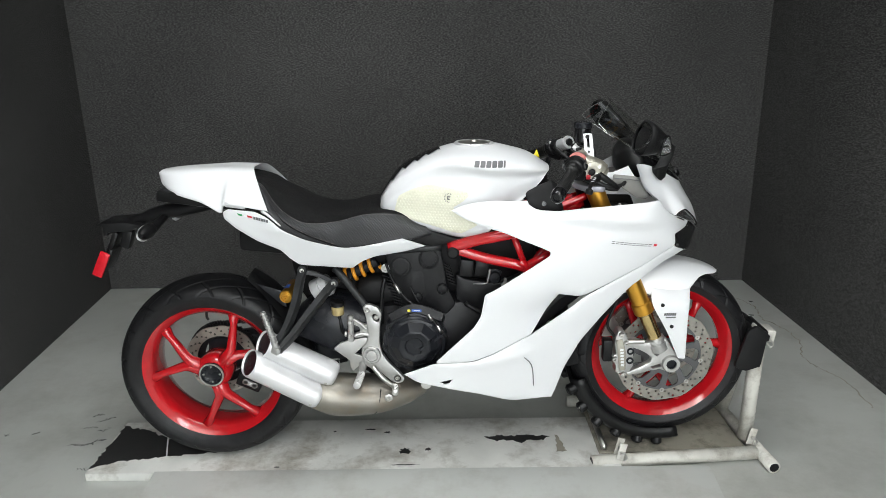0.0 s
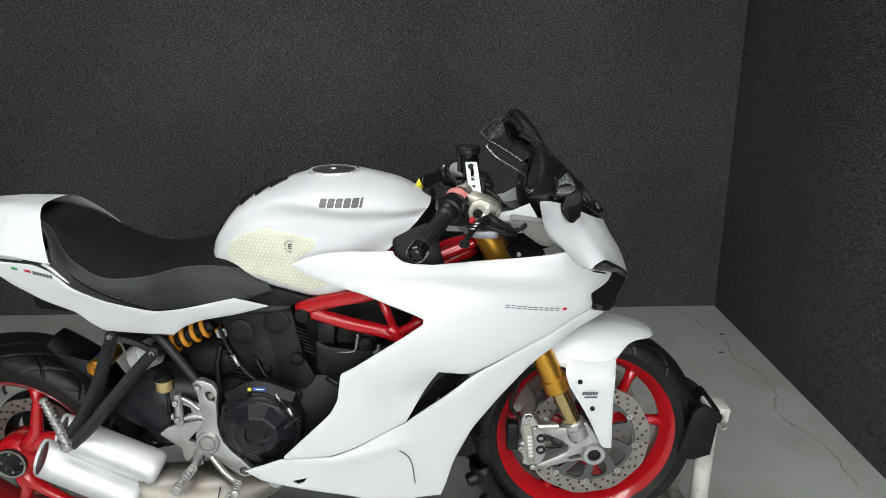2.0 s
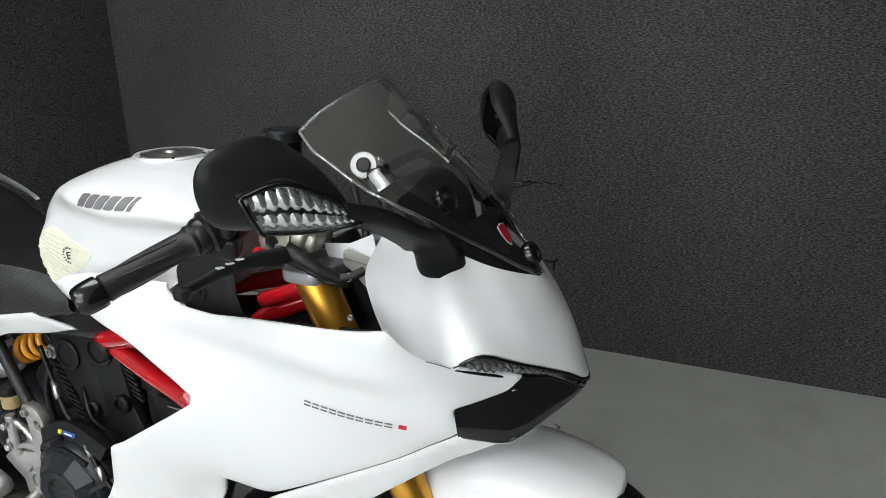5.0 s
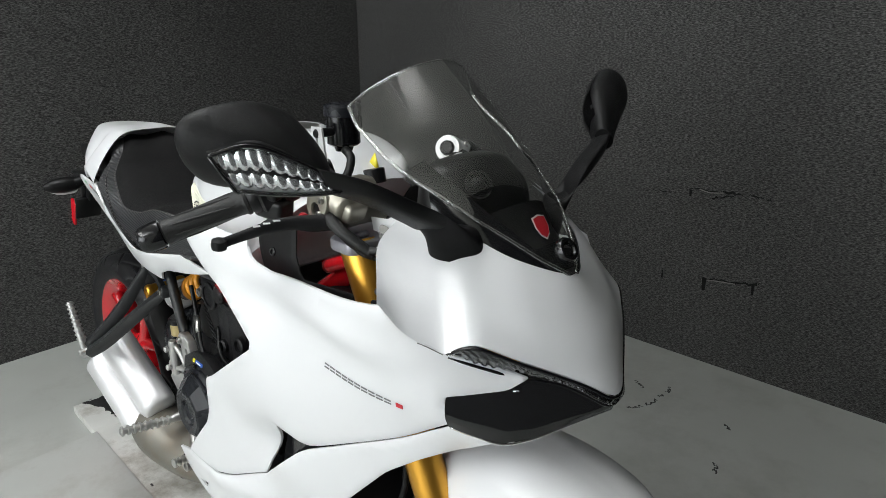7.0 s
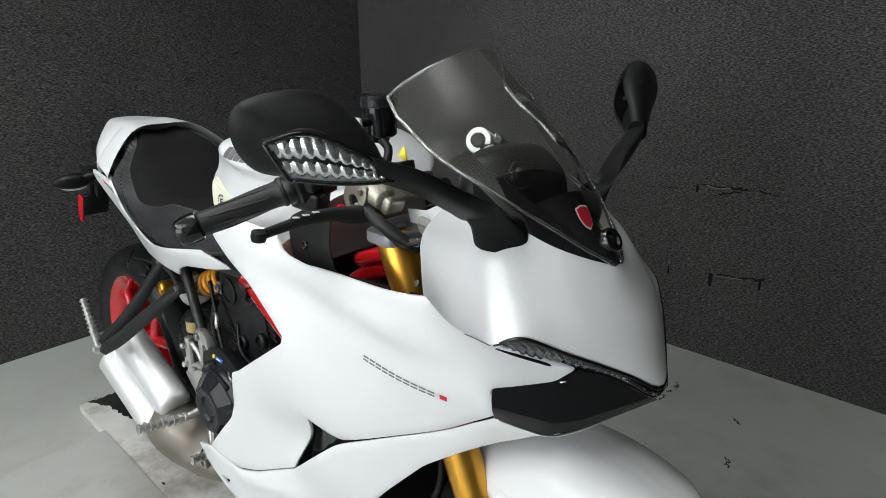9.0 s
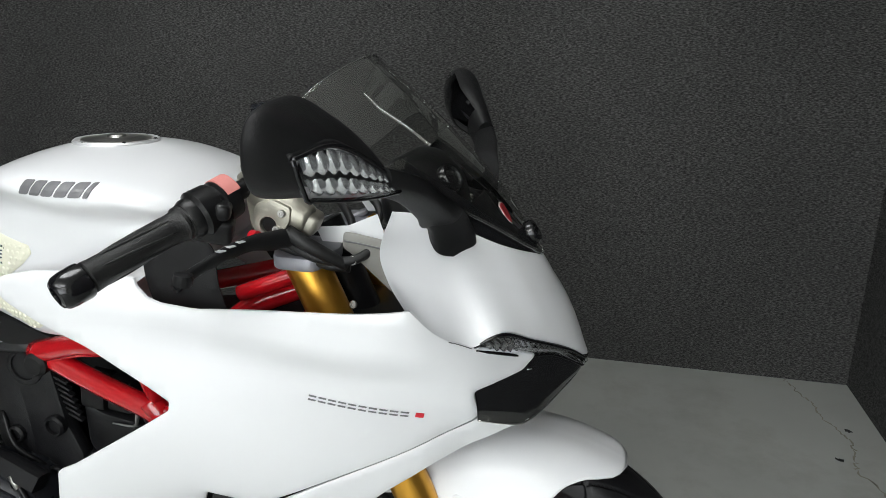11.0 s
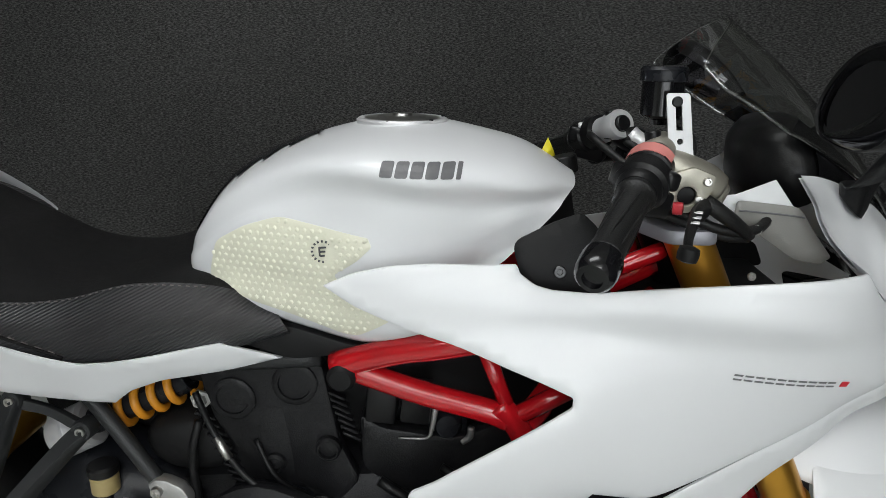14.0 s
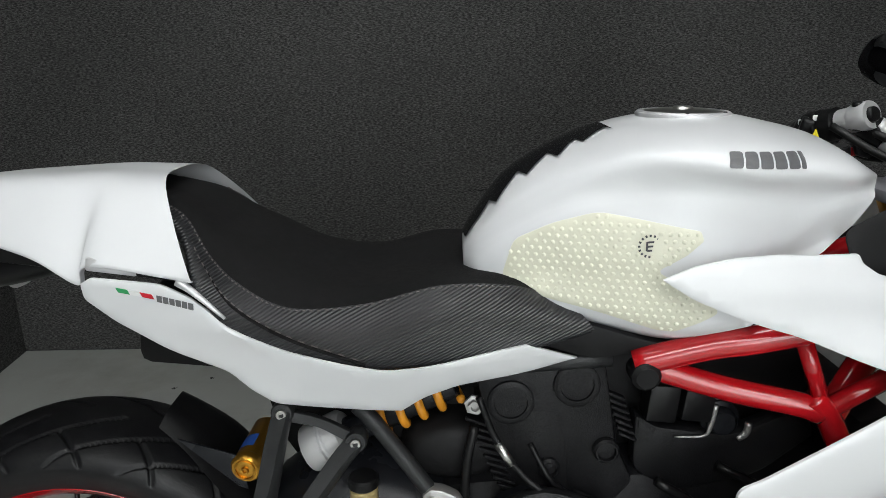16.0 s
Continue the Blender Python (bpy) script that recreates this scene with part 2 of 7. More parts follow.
# ---- mesh tools ----


def thing(name, label, category, loc=(0, 0, 0), group="", kind=""):
    ob = new(name)
    ob.location = loc
    ob.empty_display_size = 0.1
    tagged(ob, label, category, group, kind)
    return ob


def finish(name, bm, material, smooth=True, angle=38):
    if smooth:
        lim = radians(angle)
        for fc in bm.faces:
            fc.smooth = True
        for ed in bm.edges:
            if len(ed.link_faces) == 2 and ed.calc_face_angle(0) > lim:
                ed.smooth = False
    me = bpy.data.meshes.new(name)
    bm.to_mesh(me)
    bm.free()
    me.materials.append(material)
    return me


VIEW_INSET = 0.0  # inboard shift of the group being built, scaled to fit the camera's view


def part(name, bm, material, parent, label="", smooth=True, angle=38):
    if VIEW_INSET:
        # c is a mean camera point; growing from it keeps the view
        c, k = Vector((0.75, -1.4, 1.1)), 1 + VIEW_INSET / 1.28
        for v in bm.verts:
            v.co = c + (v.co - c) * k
    ob = new(name, finish(name, bm, material, smooth, angle))
    ob.parent = parent
    if parent is not None:
        p, off = parent, Vector((0, 0, 0))
        while p is not None:
            off += p.location
            p = p.parent
        ob.location = -off
    if label:
        ob["label"] = label
    return ob


def B():
    return bmesh.new()


def spline(pts, per=8, closed=False):
    """Points along a smooth curve through the given ones."""
    p = np.array(pts, float)
    n = len(p)
    if n < 3 and not closed:
        return np.array([p[0] + (p[-1] - p[0]) * i / per for i in range(per + 1)])
    idx = (lambda i: p[i % n]) if closed else (lambda i: p[i] if 0 <= i < n else (2 * p[0] - p[1] if i < 0 else 2 * p[-1] - p[-2]))
    out = []
    for i in range(n if closed else n - 1):
        a, b, c, d = idx(i - 1), idx(i), idx(i + 1), idx(i + 2)
        for k in range(per):
            t = k / per
            out.append(0.5 * (2 * b + (c - a) * t + (2 * a - 5 * b + 4 * c - d) * t * t + (3 * b - a - 3 * c + d) * t ** 3))
    if not closed:
        out.append(p[-1])
    return np.array(out)


def quad_grid(bm, rings, close_u=True, cap0=False, cap1=False):
    """Faces between rings of points; each ring may be closed."""
    vs = [[bm.verts.new(tuple(q)) for q in r] for r in rings]
    m = len(vs[0])
    for a, b in zip(vs, vs[1:]):
        for j in range(m if close_u else m - 1):
            k = (j + 1) % m
            try:
                bm.faces.new((a[j], a[k], b[k], b[j]))
            except ValueError:
                pass
    if cap0:
        bm.faces.new(list(reversed(vs[0])))
    if cap1:
        bm.faces.new(vs[-1])
    return vs


def tube(bm, pts, r, seg=12, per=5, flat=1.0, up=(0, 0, 1), straight=False):
    """A rod swept along a path; r a radius or one for each point; flat squeezes it across up."""
    n = len(pts)
    rr = [r] * n if np.isscalar(r) else list(r)
    if straight or n == 2:
        c, rad = np.array(pts, float), np.array(rr)
    else:
        c = spline(pts, per)
        rad = np.interp(np.linspace(0, n - 1, len(c)), range(n), rr)
    t = np.gradient(c, axis=0)
    t /= np.linalg.norm(t, axis=1)[:, None] + 1e-12
    side = np.cross(t[0], up)
    if np.linalg.norm(side) < 1e-3:
        side = np.cross(t[0], (1, 0.1, 0))
    rings = []
    for i in range(len(c)):
        side = side - t[i] * (side @ t[i])
        side /= np.linalg.norm(side)
        w = np.cross(side, t[i])
        a = np.linspace(0, 2 * np.pi, seg, endpoint=False)
        rings.append(c[i] + rad[i] * (np.cos(a)[:, None] * side * flat + np.sin(a)[:, None] * w))
    quad_grid(bm, rings, True, True, True)


def axes(axis):
    z = Vector(axis).normalized()
    x = z.orthogonal().normalized()
    return x, z.cross(x), z


def lathe(bm, prof, origin, axis, seg=32, closed=False):
    """A turned form: prof of (radius, height) along axis from origin."""
    x, y, z = (np.array(v) for v in axes(axis))
    o = np.array(origin, float)
    a = np.linspace(0, 2 * np.pi, seg, endpoint=False)
    rings = [o + z * h + max(r, 1e-4) * (np.cos(a)[:, None] * x + np.sin(a)[:, None] * y) for r, h in prof]
    if closed:
        rings.append(rings[0])
        quad_grid(bm, rings, True)
        bmesh.ops.remove_doubles(bm, verts=bm.verts, dist=1e-6)
    else:
        quad_grid(bm, rings, True, prof[0][0] > 1e-3, prof[-1][0] > 1e-3)
    bmesh.ops.recalc_face_normals(bm, faces=bm.faces)


def cyl(bm, a, b, r, seg=20, b_=0.0015):
    d = (Vector(b) - Vector(a))
    h = d.length
    b_ = min(b_, r * 0.4, h * 0.4)
    lathe(bm, [(r - b_, 0), (r, b_), (r, h - b_), (r - b_, h)], a, d, seg)


def box(bm, c, s, rot=(0, 0, 0), b_=0.003, seg=2):
    m = pose(*c, *rot) @ Matrix.Diagonal((*s, 1))
    r = bmesh.ops.create_cube(bm, size=1.0, matrix=m)
    if b_:
        ed = list({e for v in r["verts"] for e in v.link_edges})
        bmesh.ops.bevel(bm, geom=ed, offset=b_, segments=seg, profile=0.5, affect="EDGES")


def cdt(outline, holes=(), inner=()):
    from mathutils import geometry
    co, ed = [], []
    for loop in (outline, *holes):
        k = len(co)
        co += [Vector((float(q[0]), float(q[1]))) for q in loop]
        ed += [(k + i, k + (i + 1) % len(loop)) for i in range(len(loop))]
    co += [Vector((float(q[0]), float(q[1]))) for q in inner]
    v, _, f, *_ = geometry.delaunay_2d_cdt(co, ed, [], 4 if holes else 1, 1e-6)
    out = []
    for t in f:
        c = (sum(v[i].x for i in t) / len(t), sum(v[i].y for i in t) / len(t))
        if not holes or (inside(c, outline) and not any(inside(c, h) for h in holes)):
            out.append(t)
    return [(q.x, q.y) for q in v], out


def plate(bm, outline, thick, m, holes=(), b_=0.0):
    """A flat piece cut from sheet: outline in the plane of m, thickness along its z."""
    v, f = cdt(outline, holes)
    new_v = []
    for z in (0.0, thick):
        new_v.append([bm.verts.new(m @ Vector((x, y, z))) for x, y in v])
    for t in f:
        bm.faces.new([new_v[0][i] for i in reversed(t)])
        bm.faces.new([new_v[1][i] for i in t])
    count = {}
    for t in f:
        for i in range(len(t)):
            e = (t[i], t[(i + 1) % len(t)])
            count[e] = count.get(e, 0) + 1
    for i, j in count:
        if (j, i) not in count:
            bm.faces.new((new_v[0][i], new_v[0][j], new_v[1][j], new_v[1][i]))
    if b_:
        bm.normal_update()
        ed = [e for e in bm.edges if len(e.link_faces) == 2 and e.calc_face_angle(0) > 0.9]
        bmesh.ops.bevel(bm, geom=ed, offset=b_, segments=2, profile=0.5, affect="EDGES")


XZ = Matrix(((1, 0, 0, 0), (0, 0, -1, 0), (0, 1, 0, 0), (0, 0, 0, 1)))


def xz(y):
    """The plane of a side view at depth y; thickness goes towards -y."""
    return Matrix.Translation((0, y, 0)) @ XZ


def soften(outline, sharp=(), step=0.008, cut=0.25):
    """Rounds the corners of an outline, but for those listed, and cuts its sides into short steps."""
    p = [np.array(q, float) for q in outline]
    n, q = len(p), []
    for i in range(n):
        a, b, c = p[i - 1], p[i], p[(i + 1) % n]
        if i in sharp:
            q.append(b)
        else:
            la, lc = np.linalg.norm(a - b), np.linalg.norm(c - b)
            d = min(cut * la, cut * lc, 0.05)
            s, e = b + (a - b) / la * d, b + (c - b) / lc * d
            for k in range(5):
                t = k / 4
                q.append((1 - t) ** 2 * s + 2 * t * (1 - t) * b + t * t * e)
    out = []
    for i in range(len(q)):
        a, b = q[i], q[(i + 1) % len(q)]
        k = max(1, int(np.linalg.norm(b - a) / step))
        out += [a + (b - a) * j / k for j in range(k)]
    res = [out[0]]
    for r in out[1:]:
        if np.linalg.norm(r - res[-1]) > 1e-4:
            res.append(r)
    return res


def inside(p, poly):
    x, y = p
    c, n = False, len(poly)
    for i in range(n):
        (x1, y1), (x2, y2) = poly[i], poly[i - 1]
        if (y1 > y) != (y2 > y) and x < (x2 - x1) * (y - y1) / (y2 - y1) + x1:
            c = not c
    return c


def shell(bm, outline, depth, side=-1, thick=0.006, step=0.014, holes=(), roll=0.002, lift=0.0):
    """A moulded panel: cut to an outline in side view, bent to the half-width depth(x, z), with a rolled edge and thickness."""
    poly = [tuple(q) for q in outline]
    arr = np.array(poly)
    area = 0.5 * np.sum(arr[:, 0] * np.roll(arr[:, 1], -1) - np.roll(arr[:, 0], -1) * arr[:, 1])
    tn = np.roll(arr, -1, 0) - np.roll(arr, 1, 0)
    tn /= np.linalg.norm(tn, axis=1)[:, None] + 1e-9
    nrm = np.stack([-tn[:, 1], tn[:, 0]], 1) * (1 if area > 0 else -1)
    ring = [tuple(q) for q in arr + nrm * 0.0035 if inside(tuple(q), poly)]
    lo, hi = arr.min(0), arr.max(0)
    inner = list(ring)
    row = 0
    z = lo[1]
    while z < hi[1]:
        x = lo[0] + (step / 2 if row % 2 else 0)
        while x < hi[0]:
            if inside((x, z), poly) and np.min(np.hypot(arr[:, 0] - x, arr[:, 1] - z)) > 0.6 * step:
                inner.append((x, z))
            x += step
        z += step * 0.87
        row += 1
    v, f = cdt(poly, holes, inner)
    edge = {}
    for t in f:
        for i in range(len(t)):
            e = (t[i], t[(i + 1) % len(t)])
            edge[e] = 1
    rim = {i for e in edge if (e[1], e[0]) not in edge for i in e}
    front, back = [], []
    for i, (x, zz) in enumerate(v):
        w = float(depth(x, zz)) + lift
        front.append(bm.verts.new((x, side * (w - (roll if i in rim else 0)), zz)))
        back.append(bm.verts.new((x, side * (w - thick), zz)))
    for t in f:
        a, b = [front[i] for i in t], [back[i] for i in reversed(t)]
        if side > 0:
            a.reverse(), b.reverse()
        bm.faces.new(a)
        bm.faces.new(b)
    for (i, j) in edge:
        if (j, i) not in edge:
            q = (front[j], front[i], back[i], back[j])
            bm.faces.new(q if side < 0 else tuple(reversed(q)))
    bmesh.ops.recalc_face_normals(bm, faces=bm.faces)


def thin_plate(points, reg=2e-4):
    """A smooth half-width over side-view places, through a few gauge values (x, z, width)."""
    p = np.array(points, float)
    n = len(p)

    def phi(r):
        return np.where(r > 0, r * r * np.log(r + 1e-12), 0)

    d = np.hypot(p[:, None, 0] - p[None, :, 0], p[:, None, 1] - p[None, :, 1])
    a = np.zeros((n + 3, n + 3))
    a[:n, :n] = phi(d) + reg * np.eye(n)
    a[:n, n] = a[n, :n] = 1
    a[:n, n + 1] = a[n + 1, :n] = p[:, 0]
    a[:n, n + 2] = a[n + 2, :n] = p[:, 1]
    c = np.linalg.solve(a, np.r_[p[:, 2], 0, 0, 0])
    return lambda x, z: phi(np.hypot(x - p[:, 0], z - p[:, 1])) @ c[:n] + c[n] + c[n + 1] * x + c[n + 2] * z


def coons(bm, top, bottom, left, right, nu=24, nv=16, bulge=0.0, thick=0.004, mirror=False, straight=False, plain=None, nose=0):
    """A moulded patch between four edge curves, each a few points; left and right run from top to bottom."""
    def samp(c, k, poly=False):
        s = np.array(c, float) if poly else spline(c, 24)
        d = np.r_[0, np.cumsum(np.linalg.norm(np.diff(s, axis=0), axis=1))]
        return np.stack([np.interp(np.linspace(0, d[-1], k), d, s[:, i]) for i in range(3)], 1)
    t, b, l, r = samp(top, nu + 1), samp(plain or bottom, nu + 1, straight), samp(left, nv + 1), samp(right, nv + 1)
    u, v = np.linspace(0, 1, nu + 1)[None, :, None], np.linspace(0, 1, nv + 1)[:, None, None]
    g = (1 - v) * t[None] + v * b[None] + (1 - u) * l[:, None] + u * r[:, None]
    g = g - ((1 - u) * (1 - v) * t[0] + u * (1 - v) * t[-1] + (1 - u) * v * b[0] + u * v * b[-1])
    du, dv = np.gradient(g, axis=1), np.gradient(g, axis=0)
    nm = np.cross(du, dv)
    nm /= np.linalg.norm(nm, axis=2)[:, :, None] + 1e-9
    if plain:
        g = g + (samp(bottom, nu + 1) - b)[None] * v ** 2
    g = g + nm * bulge * (16 * u * (1 - u) * v * (1 - v)) ** (0.85 if nose else 1) * ((2.4 * u - 0.8) if nose else 1)
    if nose:
        full = np.concatenate([g, (g * np.array([1, -1, 1]))[:, -2::-1]], 1)
        c = nu
        wt = np.minimum(1, 2.5 * np.linspace(0, 1, nv + 1)) * np.minimum(1, 0.06 + 3 * (1 - np.linspace(0, 1, nv + 1)))
        for _ in range(nose):
            z = full[:, c - 13:c + 14]
            full[:, c - 12:c + 13] += wt[:, None, None] * 0.5 * (0.5 * (z[:, :-2] + z[:, 2:]) - z[:, 1:-1])
        g = full[:, :nu + 1]
        nf = np.cross(np.gradient(full, axis=1), np.gradient(full, axis=0))
        nf /= np.linalg.norm(nf, axis=2)[:, :, None] + 1e-9
        quad_grid(bm, full, False)
        quad_grid(bm, full - nf * thick, False)
        return g
    for s in ((1, -1) if mirror else (1,)):
        q = g * np.array([1, s, 1])
        quad_grid(bm, q, False)
        if thick:
            quad_grid(bm, (g - nm * thick) * np.array([1, s, 1]), False)
    bmesh.ops.remove_doubles(bm, verts=bm.verts, dist=5e-5)
    return g


def loft(bm, sections, per=6, cap=True, round_per=3):
    """A body through closed rings of the same count, smooth along and round."""
    rings = [spline(r, round_per, True) for r in sections]
    arr = np.array(rings)
    out = np.stack([spline(arr[:, j], per) for j in range(arr.shape[1])], 1)
    quad_grid(bm, out, True, cap, cap)
    bmesh.ops.recalc_face_normals(bm, faces=bm.faces)


def beam(bm, pts, wide, thick, face, per=4, straight=False):
    """A bar of rounded rectangular section along a path; face: the way its broad side looks."""
    c = np.array(pts, float) if straight or len(pts) == 2 else spline(pts, per)
    n = len(pts)
    at = np.linspace(0, n - 1, len(c))
    ww, tt = (np.interp(at, range(n), [v] * n if np.isscalar(v) else v) for v in (wide, thick))
    t = np.gradient(c, axis=0)
    t /= np.linalg.norm(t, axis=1)[:, None]
    rings = []
    for i in range(len(c)):
        f = np.array(face, float) - t[i] * (np.array(face, float) @ t[i])
        f /= np.linalg.norm(f)
        u = np.cross(t[i], f)
        rings.append([c[i] + u * ww[i] * 0.5 * a + f * tt[i] * 0.5 * b for a, b in ((1, 0.55), (0.82, 1), (-0.82, 1), (-1, 0.55), (-1, -0.55), (-0.82, -1), (0.82, -1), (1, -0.55))])
    quad_grid(bm, rings, True, True, True)
    bmesh.ops.recalc_face_normals(bm, faces=bm.faces)


def bolt(bm, p, axis=(0, -1, 0), r=0.007, h=0.005, seg=12):
    a = Vector(axis).normalized()
    lathe(bm, [(r, 0), (r, h * 0.7), (r * 0.85, h), (r * 0.5, h), (r * 0.42, h * 0.4), (0.0, h * 0.4)], p, a, seg)

# ---- the bay and the unseen room added round it ----


def slab(name, c, s, material, label, category, rot=(0, 0, 0), b_=0.0):
    bm = B()
    box(bm, c, s, rot, b_)
    ob = new(name, finish(name, bm, material, False))
    tagged(ob, label, category, kind="structure")
    return ob


floor = slab("floor", (0.65, -2.0, -0.1), (9.0, 8.4, 0.2), FLOOR, "pale grey-green painted concrete floor, scuffed and cracked", "floor")
slab("wall_back", (0.6, 1.79, 1.45), (4.6, 0.10, 2.9), CARPET, "bay back wall covered in charcoal carpet", "wall")
LEFT_A, LEFT_B = Vector((-1.235, 1.74, 0)), Vector((-0.936, -1.35, 0))
d = LEFT_B - LEFT_A
slab("wall_left", tuple((LEFT_A + LEFT_B) / 2 + Vector((-0.05, -0.008, 1.45))), (d.length, 0.10, 2.9), CARPET, "bay side wall covered in charcoal carpet", "wall", (0, 0, math.degrees(math.atan2(d.y, d.x))))
slab("wall_right", (2.56, 0.1925, 1.45), (0.10, 3.095, 2.9), CARPET, "bay side wall covered in charcoal carpet", "wall")
# unseen outer walls, added to close the room for reflections
slab("wall_added_west", (-3.75, -2.0, 1.45), (0.1, 8.2, 2.9), PLASTER, "off-white side wall added out of view", "wall")
slab("wall_added_east", (5.05, -2.0, 1.45), (0.1, 8.2, 2.9), PLASTER, "off-white side wall added out of view", "wall")
slab("wall_added_south", (0.65, -6.1, 1.45), (8.8, 0.1, 2.9), PLASTER, "off-white wall added out of view behind the glowing panel", "wall")
slab("wall_added_north_west", (-2.5, 1.2, 1.45), (2.4, 0.1, 2.9), PLASTER, "off-white wall added out of view beside the bay", "wall")
slab("wall_added_north_east", (3.81, 1.2, 1.45), (2.38, 0.1, 2.9), PLASTER, "off-white wall added out of view beside the bay", "wall")
slab("ceiling", (0.65, -2.0, CEILING + 0.05), (9.0, 8.4, 0.1), CEIL, "plain warm grey shop ceiling", "ceiling")
# unseen glowing panel added to go with the front fill
slab("fill_panel_1", (0.8, -6.02, 1.4), (4.0, 0.04, 2.4), FILL_GLOW, "glowing panel added out of view to brighten the front", "door")

fixture = thing("ceiling_light", "hanging white ceiling light with four bright fluorescent tubes", "ceiling light", (0, 0, 0), "shop ceiling lights")
bm = B()
for sx in (-1, 1):
    box(bm, (sx * 0.595, 0, CEILING - 0.34), (0.02, 0.62, 0.09), b_=0.002)
for sy in (-1, 1):
    box(bm, (0, sy * 0.305, CEILING - 0.34), (1.17, 0.02, 0.09), b_=0.002)
box(bm, (0, 0, CEILING - 0.29), (1.2, 0.62, 0.012), b_=0.002)
part("housing", bm, WHITED, fixture)
for sx in (-1, 1):
    bm = B()
    cyl(bm, (sx * 0.5, 0, CEILING - 0.29), (sx * 0.5, 0, CEILING), 0.006, 8)
    part("hanger_rod", bm, STEEL, fixture)
for k in range(4):
    bm = B()
    cyl(bm, (-0.55, -0.21 + 0.14 * k, CEILING - 0.35), (0.55, -0.21 + 0.14 * k, CEILING - 0.35), 0.019, 12)
    part("fluorescent_tube", bm, TUBE, fixture)
for k, (fx, fy) in enumerate(FIXTURES[1:]):
    copy_thing(fixture, pose(fx, fy, 0))
fixture.location = (FIXTURES[0][0], FIXTURES[0][1], 0)

# the raised runway that the motorcycle stands on
runway = thing("runway_board", "worn white painted plywood runway with dirty tyre tracks", "board", (0, 0, 0))
bm = B()
box(bm, (0.455, 0.010, 0.0145), (1.77, 0.32, 0.029), b_=0.002)
part("board", bm, RUNWAY, runway)


def ragged(pts, amp, seed, step=0.012):
    """An outline with torn, uneven edges."""
    rnd = random.Random(seed)
    q = soften(pts, range(len(pts)), step)
    return [(float(a[0]) + rnd.uniform(-amp, amp), float(a[1]) + rnd.uniform(-amp, amp)) for a in q]


bm = B()
plate(bm, ragged([(-0.427, -0.118), (-0.36, -0.085), (-0.2, -0.055), (-0.05, -0.034), (0.06, -0.02), (0.06, 0.03), (-0.17, 0.05), (-0.235, 0.056), (-0.33, 0.112), (-0.40, 0.13), (-0.427, 0.150)], 0.006, 4), 0.0012, Matrix.Translation((0, 0, 0.029)))
part("bare_black_patch", bm, BLACKBD, runway, "bare black patch where the white paint is gone", smooth=False)
bm = B()
box(bm, (-0.215, 0.001, 0.0306), (0.005, 0.115, 0.0015), (0, 0, 19), 0)
part("board_joint", bm, WHITED, runway, smooth=False)
rnd = random.Random(9)
bm = B()
plate(bm, ragged([(0.900, 0.040), (0.94, 0.052), (0.995, 0.046), (1.05, 0.052), (1.124, 0.042), (1.108, 0.015), (1.06, 0.022), (1.03, 0.004), (0.985, 0.022), (0.942, 0.017)], 0.0055, 8, 0.010), 0.0008, Matrix.Translation((0, 0, 0.029)))
part("paint_chip", bm, BLACKBD, runway, "dark flake of missing paint", smooth=False)
bm = B()
plate(bm, ragged([(1.150, 0.050), (1.158, 0.050), (1.172, -0.050), (1.140, -0.056)], 0.004, 18, 0.010), 0.0006, Matrix.Translation((0, 0, 0.029)))
part("brown_stain", bm, DIRTYWD, runway, smooth=False)
for cx, cy, a, b in [(0.62, -0.04, 0.022, 0.02), (0.70, -0.03, 0.012, 0.01), (0.55, 0.08, 0.012, 0.008), (0.62, -0.12, 0.05, 0.003), (0.36, 0.09, 0.006, 0.005), (0.49, 0.10, 0.02, 0.006), (0.2, -0.125, 0.01, 0.004)]:
    bm = B()
    ol = []
    for k in range(22):
        an = 2 * math.pi * k / 22
        q = rnd.uniform(0.55, 1.15)
        ol.append((cx + a * q * math.cos(an), cy + b * q * math.sin(an)))
    plate(bm, ol, 0.0006, Matrix.Translation((0, 0, 0.029)))
    part("paint_chip", bm, BLACKBD if a < 0.06 and b < 0.03 and a > 0.005 else DIRTYWD, runway, smooth=False)

sheet = thing("ramp_sheet", "thin white painted sheet lying sloped against the runway", "sheet", (0, 0, 0))
bm = B()
ol = soften([(-0.2, -0.55), (1.6, -0.55), (1.625, -0.145), (-0.2, -0.145)], (0, 3), 0.05, 0.06)
plate(bm, [(float(a), float(b)) for a, b in ol], 0.003, Matrix.Translation((0, 0, 0.0)))
for v in bm.verts:
    v.co.z += 0.0275 * (v.co.y + 0.55) / 0.405 + 0.001
part("sheet", bm, SHEET, sheet, smooth=False)


def crack(pts, width, seed, z=0.0003, material=None, parent=None):
    rnd = random.Random(seed)
    c = [q + np.array([rnd.uniform(-1, 1), rnd.uniform(-1, 1)]) * 0.008 for q in spline([np.array(p, float) for p in pts], 10)]
    bm = B()
    left, right = [], []
    for i, q in enumerate(c):
        t = c[min(i + 1, len(c) - 1)] - c[max(i - 1, 0)]
        t = t / (np.linalg.norm(t) + 1e-9)
        nrm = np.array([-t[1], t[0]]) * width * rnd.uniform(0.3, 1.2)
        left.append((*(q + nrm), z)), right.append((*(q - nrm), z))
    quad_grid(bm, [left, right], False)
    return part("crack", bm, material or DIRTYWD, parent, smooth=False)


